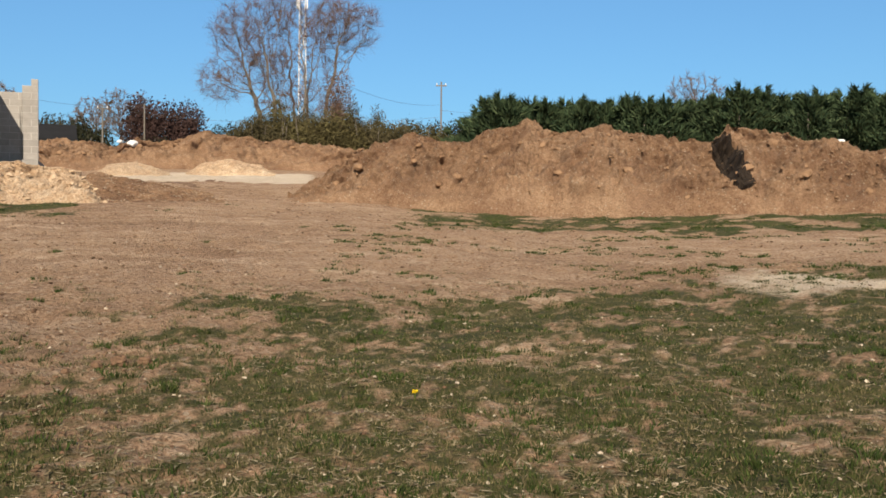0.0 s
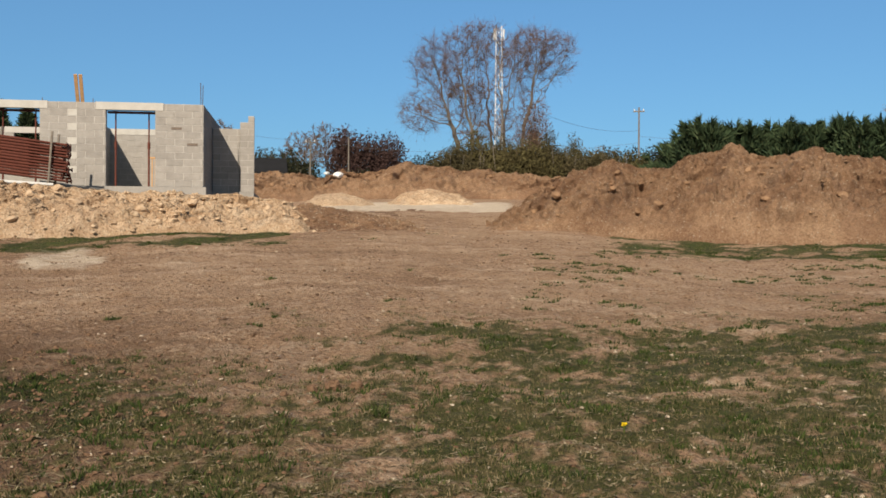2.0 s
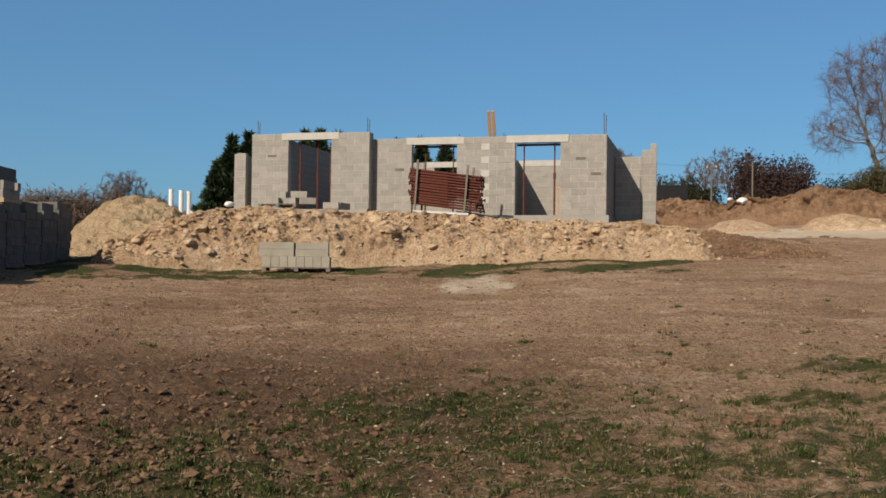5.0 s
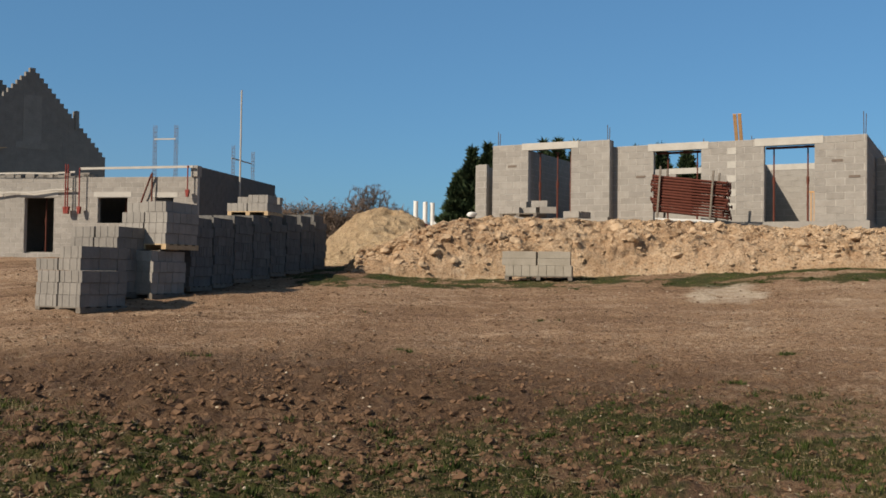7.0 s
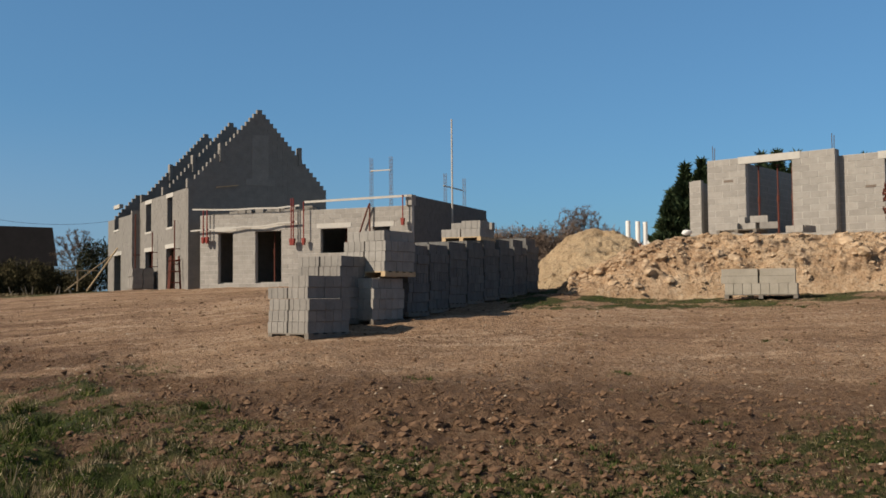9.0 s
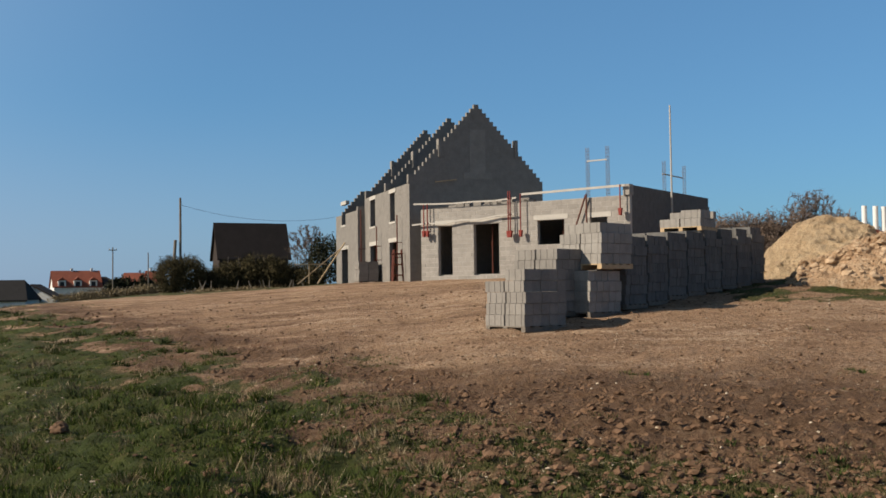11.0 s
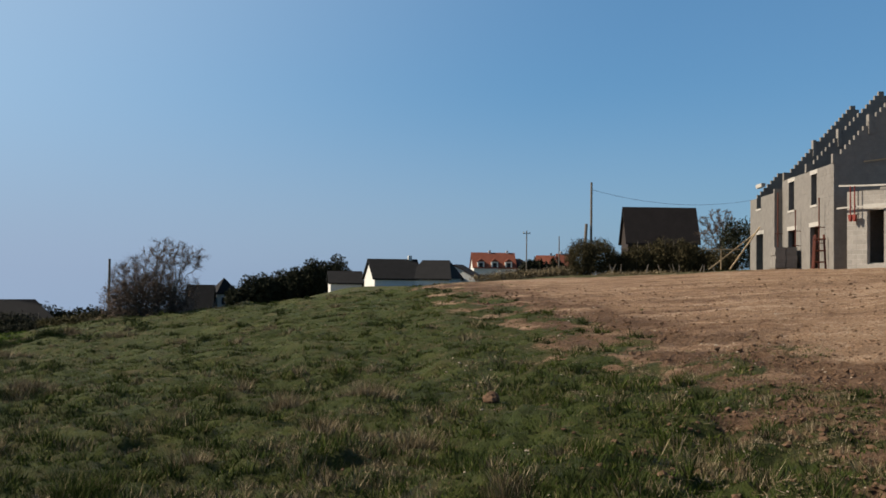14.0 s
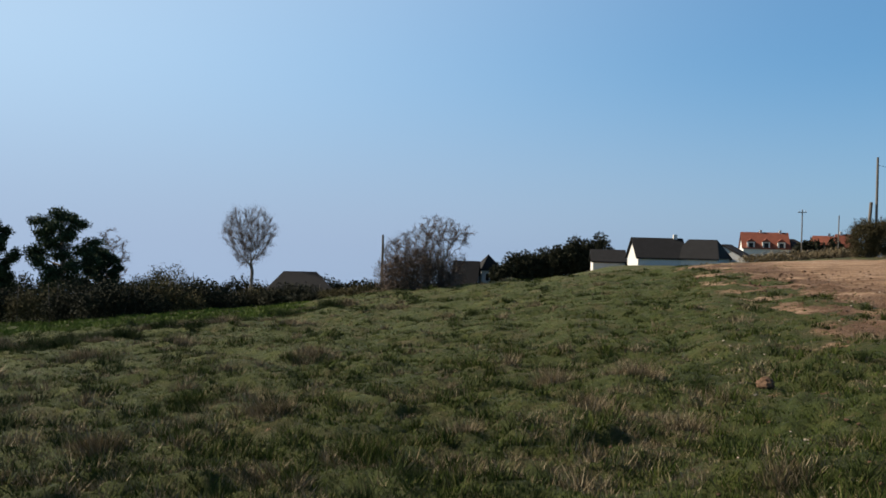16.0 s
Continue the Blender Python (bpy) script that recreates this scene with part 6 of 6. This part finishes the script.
def brace_set():
    """Timber props and a trestle at the far corner of the gabled row."""
    x, y = local(119, 12.4, 55.0)
    t = thing("timber_brace", (x, y, gz(x, y)), 119, "raking pale timber braces against the house corner", "brace")
    Shape().beam((-2.2, 0.3, 0), (0.4, 0.2, 2.1), 0.1, 0.06).object("strut", M_WOOD, t)
    Shape().beam((-1.2, -0.3, 0), (0.4, -0.2, 2.3), 0.1, 0.06).object("strut", M_WOOD, t)
    Shape().beam((-2.4, 0, 1.1), (-0.6, 0, 1.1), 0.05, 0.05).object("rail", M_WOOD, t)
    Shape().beam((-1.6, 0, 0), (-1.6, 0, 1.1), 0.06, 0.06).object("post", M_WOOD, t)
    x, y = local(119, 12.6, 49.3)
    t = pallet_of_blocks((x, y, gz(x, y)), 119, 5, "grey blocks on a pallet against the gabled row", mat=M_BLOCK2)
    x, y = local(119, 12.7, 45.6)
    t = thing("scaffold_frames", (x, y, gz(x, y)), 119, "leaning rusty red scaffold frames by the doorway", "scaffold")
    for k in range(4):
        b = Vector((0.1 * k, -0.9 + 0.45 * k, 0))
        s = Shape().bar(b, b + Vector((0.1, 0.1, 1.5)), 0.03).bar(b + Vector((0.5, 0, 0)), b + Vector((0.45, 0.1, 1.5)), 0.03)
        for z in (0.3, 0.8, 1.3):
            s.bar(b + Vector((0, 0, z)), b + Vector((0.5, 0, z)), 0.025)
        s.object("frame", M_RUST, t)


brace_set()


def white_bits():
    for a, d, el, s in ((45.35, 52.5, 4.05, 0.26), (46.0, 52.5, 4.1, 0.16), (6.3, 32.0, 4.3, 0.16), (74.3, 30.5, 3.55, 0.16)):
        x, y = polar(a, d)
        z = high(d, el)
        bm = bmesh.new()
        bmesh.ops.create_icosphere(bm, subdivisions=2, radius=s)
        for v in bm.verts:
            v.co += noise.noise_vector(v.co * 4) * s * 0.4
            v.co.z *= 0.6
        me = bpy.data.meshes.new("plastic_sack")
        bm.to_mesh(me)
        bm.free()
        me.materials.append(M_WHITE)
        ob = tagged(new("plastic_sack", me), "crumpled white sack lying on the earth", "sack", "sacks")
        ob.matrix_world = pose(x, y, z - s * 0.3)


white_bits()


# ---- grass, weeds, clods and stones ----
def scatter(n, az0, az1, r0, r1, rng):
    """Places spread evenly over bearing and over the log of the distance."""
    az = np.radians(rng.uniform(az0, az1, n))
    r = r0 * (r1 / r0) ** rng.random(n)
    return -np.sin(az) * r, np.cos(az) * r, r, np.degrees(az)


def blades(x, y, r, rng, count, tall, wide, splay):
    """Tufts of single-triangle blades."""
    n = len(x)
    z = ground_z(x, y)
    X, Y, Z, R = (np.repeat(v, count) for v in (x, y, z, r))
    H = np.repeat(tall, count) * rng.uniform(0.45, 1.15, n * count)
    a = rng.uniform(0, 6.283, n * count)
    out = np.repeat(splay, count) * rng.random(n * count)
    bx, by = X + np.cos(a) * out * 0.7, Y + np.sin(a) * out * 0.7
    w = (wide * (0.6 + 0.1 * R)) * rng.uniform(0.6, 1.4, n * count)
    t = rng.uniform(0, 6.283, n * count)
    lean = rng.uniform(0.2, 1.1, n * count) * H
    tip = np.stack([bx + np.cos(a) * lean, by + np.sin(a) * lean, Z + H], 1)
    p0 = np.stack([bx - np.cos(t) * w, by - np.sin(t) * w, Z - 0.01], 1)
    p1 = np.stack([bx + np.cos(t) * w, by + np.sin(t) * w, Z - 0.01], 1)
    return np.stack([p0, p1, tip], 1)


def stuff(ob, label, category):
    return tagged(ob, label, category, kind="stuff")


def site_grass():
    rng = np.random.default_rng(31)
    x, y, r, az = scatter(145000, -4, 106, 3.8, 29, rng)
    g, c, clod, m = masks(x, y)
    clump = clumps(x, y)
    keep = rng.random(len(x)) < np.clip((g - 0.28 + 0.75 * clump) * 2.0, 0.0, 1) * smooth(0.05, 0.2, g)
    x, y, r = x[keep], y[keep], r[keep]
    tall = 0.007 + 0.012 * rng.random(len(x)) + 0.02 * np.clip(wave(x, y, 0.36, 52), 0, 1)
    tufts = blades(x, y, r, rng, 6, tall, 0.0032, np.full(len(x), 0.08))
    stuff(triangles("site_grass", tufts, M_GRASS), "short patchy grass growing in the trodden soil", "grass")
    # fuller dark green weeds
    x, y, r, az = scatter(2400, -2, 104, 4, 28, rng)
    g, c, clod, m = masks(x, y)
    keep = rng.random(len(x)) < np.clip(g * 1.5, 0.06, 1) * 0.55
    x, y, r = x[keep], y[keep], r[keep]
    k = rng.integers(3, 7, len(x))
    X, Y, R = np.repeat(x, k), np.repeat(y, k), np.repeat(r, k)
    X, Y = X + rng.normal(size=len(X)) * 0.09, Y + rng.normal(size=len(Y)) * 0.09
    stuff(triangles("weed_tufts", blades(X, Y, R, rng, 16, rng.uniform(0.02, 0.055, len(X)), 0.005, np.full(len(X), 0.09)), M_WEED), "dark green weed tufts among the soil", "weeds")


def litter():
    """Dead straw and leaf bits lying flat on the soil."""
    rng = np.random.default_rng(35)
    x, y, r, az = scatter(75000, -4, 112, 3.8, 16, rng)
    g, c, clod, m = masks(x, y)
    keep = rng.random(len(x)) < (0.15 + 1.5 * g) * (0.6 + 0.5 * wave(x, y, 1.1, 55))
    x, y = x[keep], y[keep]
    n = len(x)
    c = np.stack([x, y, ground_z(x, y) + 0.006], 1)
    a = rng.uniform(0, 6.283, n)
    ax = np.stack([np.cos(a), np.sin(a), rng.uniform(-0.1, 0.25, n)], 1)
    side = np.stack([-np.sin(a), np.cos(a), np.zeros(n)], 1) * rng.uniform(0.003, 0.011, n)[:, None]
    L = rng.uniform(0.02, 0.09, n)[:, None]
    stuff(triangles("dead_straw", np.stack([c - side, c + side, c + ax * L], 1), M_STRAW), "bits of dead straw strewn on the soil", "straw")


def track_weeds():
    rng = np.random.default_rng(36)
    x, y, r, az = scatter(520, 0, 34, 13, 25, rng)
    keep = wave(x, y, 5.0, 57) + 0.6 * np.sin(r * 2.2) > 0.15
    x, y, r = (np.repeat(v[keep], 4) for v in (x, y, r))
    x, y = x + rng.normal(size=len(x)) * 0.16, y + rng.normal(size=len(y)) * 0.09
    stuff(triangles("track_weeds", blades(x, y, r, rng, 14, rng.uniform(0.02, 0.045, len(x)), 0.006, np.full(len(x), 0.14)), M_WEED), "low weeds along the old wheel tracks", "weeds")


litter()
track_weeds()


def meadow_grass():
    rng = np.random.default_rng(32)
    x, y, r, az = scatter(130000, 96, 167, 3.8, 55, rng)
    g, c, clod, m = masks(x, y)
    keep = rng.random(len(x)) < np.clip(m, 0, 1) * (0.72 + 0.28 * wave(x, y, 1.0, 61))
    x, y, r = x[keep], y[keep], r[keep]
    dry = wave(x, y, 2.6, 62) * 0.6 + wave(x, y, 0.8, 63) * 0.5
    is_dry = dry + 0.25 * np.exp(-((az[keep] - 131) / 9.0) ** 2 - ((r - 9) / 4.5) ** 2) > 0.46 + 0.3 * smooth(13, 24, r)
    tall = np.where(is_dry, 0.05, 0.024) * rng.uniform(0.6, 1.4, len(x)) * np.clip(1 + 0.6 * wave(x, y, 0.8, 64) + 0.35 * wave(x, y, 2.0, 65), 0.3, 2.4)
    a, b = ~is_dry, is_dry
    tufts = blades(x[a], y[a], r[a], rng, 5, tall[a], 0.0036, np.full(a.sum(), 0.09))
    stuff(triangles("meadow_grass", tufts, M_LUSH), "rough green meadow grass in uneven tufts", "grass")
    tufts = blades(x[b], y[b], r[b], rng, 6, tall[b], 0.0022, np.full(b.sum(), 0.08))
    stuff(triangles("dry_grass", tufts, M_STRAW), "bleached dry grass standing in the meadow", "grass")


def far_field():
    """Smooth bright grass of the field below the crest."""
    rng = np.random.default_rng(39)
    x, y, r, az = scatter(18000, 146, 168, 31, 62, rng)
    stuff(triangles("field_grass", blades(x, y, r, rng, 3, rng.uniform(0.06, 0.12, len(x)), 0.006, np.full(len(x), 0.2)), M_FIELD), "short bright green grass of the lower field", "grass")


def meadow_clumps():
    """Rounded humps of thick grass that make the meadow uneven."""
    rng = np.random.default_rng(38)
    x, y, r, az = scatter(1600, 98, 166, 4.5, 48, rng)
    g, c, clod, m = masks(x, y)
    keep = m > 0.6
    x, y, r = x[keep], y[keep], r[keep]
    for part, mat, label in ((0, M_WEED, "dark humps of thick grass in the meadow"), (1, M_LUSH, "green humps of thick grass in the meadow"), (2, M_STRAW, "brown humps of dead grass in the meadow")):
        k = np.array([0, 1, 0, 1, 2])[np.arange(len(x)) % 5] == part
        n = 20
        w = np.repeat(rng.uniform(0.08, 0.22, k.sum()) * (0.8 + 0.02 * r[k]), n)
        dx, dy = rng.normal(size=len(w)) * w, rng.normal(size=len(w)) * w
        h = np.repeat(rng.uniform(0.07, 0.2, k.sum()), n) * np.exp(-(dx ** 2 + dy ** 2) / (2 * w * w))
        tufts = blades(np.repeat(x[k], n) + dx, np.repeat(y[k], n) + dy, np.repeat(r[k], n), rng, 8, h, 0.003, w * 0.4)
        stuff(triangles("grass_humps", tufts, mat), label, "grass")


def tussock(az, d, h, w, seed, mat, label):
    rng = np.random.default_rng(seed)
    x, y = polar(az, d)
    n = 40
    X, Y = x + rng.normal(size=n) * w * 0.3, y + rng.normal(size=n) * w * 0.3
    ob = triangles("grass_tussock", blades(X, Y, np.full(n, d), rng, 22, h * 0.72 * np.exp(-((X - x) ** 2 + (Y - y) ** 2) / (w * w * 0.25)), 0.0022, np.full(n, w * 0.3)), mat)
    return tagged(ob, label, "grass tussock", "tussocks in the meadow")


site_grass()
meadow_grass()
meadow_clumps()
far_field()
for k, (a, d, h, w, mt) in enumerate(((138.0, 9.5, 0.32, 0.5, M_STRAW), (143.6, 8.3, 0.34, 0.45, M_LUSH), (130.8, 10.5, 0.26, 0.5, M_STRAW), (138.4, 5.9, 0.25, 0.35, M_STRAW), (143.2, 6.4, 0.2, 0.4, M_STRAW),
                                      (128.2, 12.5, 0.3, 0.7, M_STRAW), (125.8, 9.6, 0.24, 0.5, M_STRAW), (132.6, 12.5, 0.34, 0.6, M_STRAW), (148, 11, 0.28, 0.6, M_STRAW), (152.5, 12, 0.26, 0.6, M_LUSH), (157, 9, 0.24, 0.5, M_STRAW),
                                      (121.2, 7.2, 0.18, 0.4, M_STRAW), (137, 14.5, 0.3, 0.7, M_LUSH), (146, 17, 0.34, 0.8, M_STRAW), (153, 21, 0.34, 1.0, M_STRAW), (147, 25, 0.36, 1.2, M_STRAW), (141, 28, 0.36, 1.4, M_STRAW), (158, 18, 0.34, 0.9, M_STRAW))):
    tussock(a, d, h, w, 300 + k, mt, "bleached grass tussock in the meadow" if mt is M_STRAW else "thick green grass tussock in the meadow")
for k in range(26):
    a = 144 + k * 0.75
    tussock(a, float(np.interp(a, [144, 150, 163], [34, 29, 21])) + 1.2 * math.sin(k * 2.7), 0.34 + 0.12 * math.sin(k * 1.7), 0.9, 400 + k, M_WEED if k % 3 else M_STRAW, "dark rough grass tussock on the meadow's crest")
tussock(17.0, 4.35, 0.16, 0.22, 340, M_LUSH, "bright green grass tuft in the trodden soil")
tussock(19.6, 4.3, 0.10, 0.15, 341, M_LUSH, "bright green grass tuft in the trodden soil")


def lump_form():
    """A rounded ten-cornered lump: two rings of four, a top and a foot."""
    ring = [(math.cos(k * 1.5708 + o) * q, math.sin(k * 1.5708 + o) * q, h) for h, q, o in ((-0.25, 0.95, 0.0), (0.42, 0.8, 0.785)) for k in range(4)]
    v = ring + [(0, 0, 0.85), (0, 0, -0.6)]
    f = []
    for k in range(4):
        n = (k + 1) % 4
        f += [(k, n, 4 + k), (n, 4 + n, 4 + k), (4 + k, 4 + n, 8), (n, k, 9)]
    return np.array(v, float), np.array(f)


LUMP = lump_form()


def lumps(x, y, z, size, rng, name, mat, label, category, flat=0.7):
    """Many small angular lumps in one mesh."""
    n = len(x)
    base, faces = LUMP
    a = rng.uniform(0, 6.283, n)
    v = base[None] * rng.uniform(0.65, 1.25, (n, len(base), 1)) * size[:, None, None] + rng.normal(size=(n, len(base), 3)) * 0.10 * size[:, None, None]
    v[:, :, 2] *= flat
    c, s = np.cos(a)[:, None], np.sin(a)[:, None]
    vx, vy = v[:, :, 0] * c - v[:, :, 1] * s + x[:, None], v[:, :, 0] * s + v[:, :, 1] * c + y[:, None]
    P = np.stack([vx, vy, v[:, :, 2] + (z + size * 0.15)[:, None]], -1)
    me = bpy.data.meshes.new(name)
    me.from_pydata(P.reshape(-1, 3).tolist(), [], (faces[None] + (np.arange(n) * len(base))[:, None, None]).reshape(-1, 3).tolist())
    me.materials.append(mat)
    return stuff(new(name, me), label, category)


def ground_lumps():
    rng = np.random.default_rng(33)
    x, y, r, az = scatter(72000, -4, 130, 3.8, 36, rng)
    g, c, clod, m = masks(x, y)
    keep = rng.random(len(x)) < np.clip(0.12 + 0.14 * smooth(45, 70, az) + clod * 0.8 - g * 0.15, 0, 1) * (1 - 0.8 * m)
    x, y, r, clod = x[keep], y[keep], r[keep], clod[keep]
    size = (0.008 + 0.014 * rng.random(len(x)) ** 2 + 0.03 * clod * rng.random(len(x)) ** 4) * (0.75 + r * 0.055)
    lumps(x, y, ground_z(x, y), size, rng, "soil_clods", M_CLOD, "broken brown clods of earth on the soil", "clods")
    x, y, r, az = scatter(5200, -4, 124, 3.8, 27, rng)
    keep = rng.random(len(x)) < 0.55 + 0.6 * wave(x, y, 2.5, 58)
    x, y, r = x[keep], y[keep], r[keep]
    size = (0.005 + 0.013 * rng.random(len(x)) ** 3) * (0.8 + r * 0.05)
    lumps(x, y, ground_z(x, y), size, rng, "pebbles", M_STONE, "pale flint and chalk pebbles on the soil", "pebbles")
    # stones in the banks and heaps
    for name, V in HEAPS:
        pale = name in ("chalk_bank", "rubble_heap", "chalk_heap", "sand_heap")
        n = {"chalk_bank": 5000, "spoil_heap": 4200, "spoil_bank": 900, "rubble_heap": 900, "earth_ramp": 1500, "chalk_heap": 150, "sand_heap": 300}[name]
        p = V[rng.integers(0, len(V), n)]
        size = (0.012 + 0.06 * rng.random(n) ** 6) * (1.25 if pale and name != "sand_heap" else 0.9)
        lumps(p[:, 0] + rng.normal(size=n) * 0.05, p[:, 1], p[:, 2] - size * 0.35, size, rng, "rubble", M_CHALKSTONE if pale else M_LOOSE, "broken stones and lumps lying in the bank", "rubble")
        if not pale:
            p = V[rng.integers(0, len(V), n // 3)]
            lumps(p[:, 0], p[:, 1], p[:, 2], 0.008 + 0.022 * rng.random(n // 3) ** 2, rng, "rubble", M_STONE, "pale flints in the dug earth", "rubble")


ground_lumps()


def clod(az, d, s, seed, stony=False):
    x, y = polar(az, d)
    bm = bmesh.new()
    bmesh.ops.create_icosphere(bm, subdivisions=3, radius=s)
    off = Vector((seed * 3.3, 0, 0))
    for v in bm.verts:
        w = noise.fractal(v.co / s * 1.3 + off, 0.6, 2.1, 5)
        v.co *= 1 + 0.35 * w
        v.co.z *= 0.75
    me = bpy.data.meshes.new("earth_clod")
    bm.to_mesh(me)
    bm.free()
    me.materials.append(M_STONE if stony else M_CLOD)
    ob = new("earth_clod", me)
    ob.matrix_world = pose(x, y, gz(x, y) + s * 0.3, 0, 0, seed * 40)
    return tagged(ob, "large dry clod of brown earth lying on the soil", "clod", "earth clods")


for k, (a, d, s) in enumerate(((46.0, 7.75, 0.065), (44.6, 7.8, 0.055), (47.2, 7.6, 0.045), (48.8, 7.5, 0.035), (64.8, 5.3, 0.055), (66.6, 5.2, 0.05), (63.2, 5.35, 0.05), (61.8, 5.4, 0.045), (68.5, 5.25, 0.035), (58.5, 5.6, 0.03), (114.0, 8.2, 0.06), (121.5, 11.5, 0.09), (106, 6.0, 0.05), (98.8, 6.6, 0.05), (84, 8.4, 0.05), (83, 8.3, 0.04))):
    clod(a, d, s, k + 1)


def dandelion():
    x, y = polar(29.5, 6.5)
    g = gz(x, y)
    t = thing("dandelion", (x, y, g), 0, "single yellow dandelion flower in the grass", "flower")
    Shape().bar((0, 0, 0), (0, 0, 0.05), 0.004).object("stem", M_LUSH, t)
    rng = np.random.default_rng(8)
    c = np.zeros((90, 3))
    c[:, 2] = 0.055
    ax = np.stack([np.cos(np.arange(90) * 2.4), np.sin(np.arange(90) * 2.4), np.full(90, 0.35)], 1)
    triangles("petals", leaves(c, 0.017, rng, 1.0, ax), M_YELLOW, t)


dandelion()
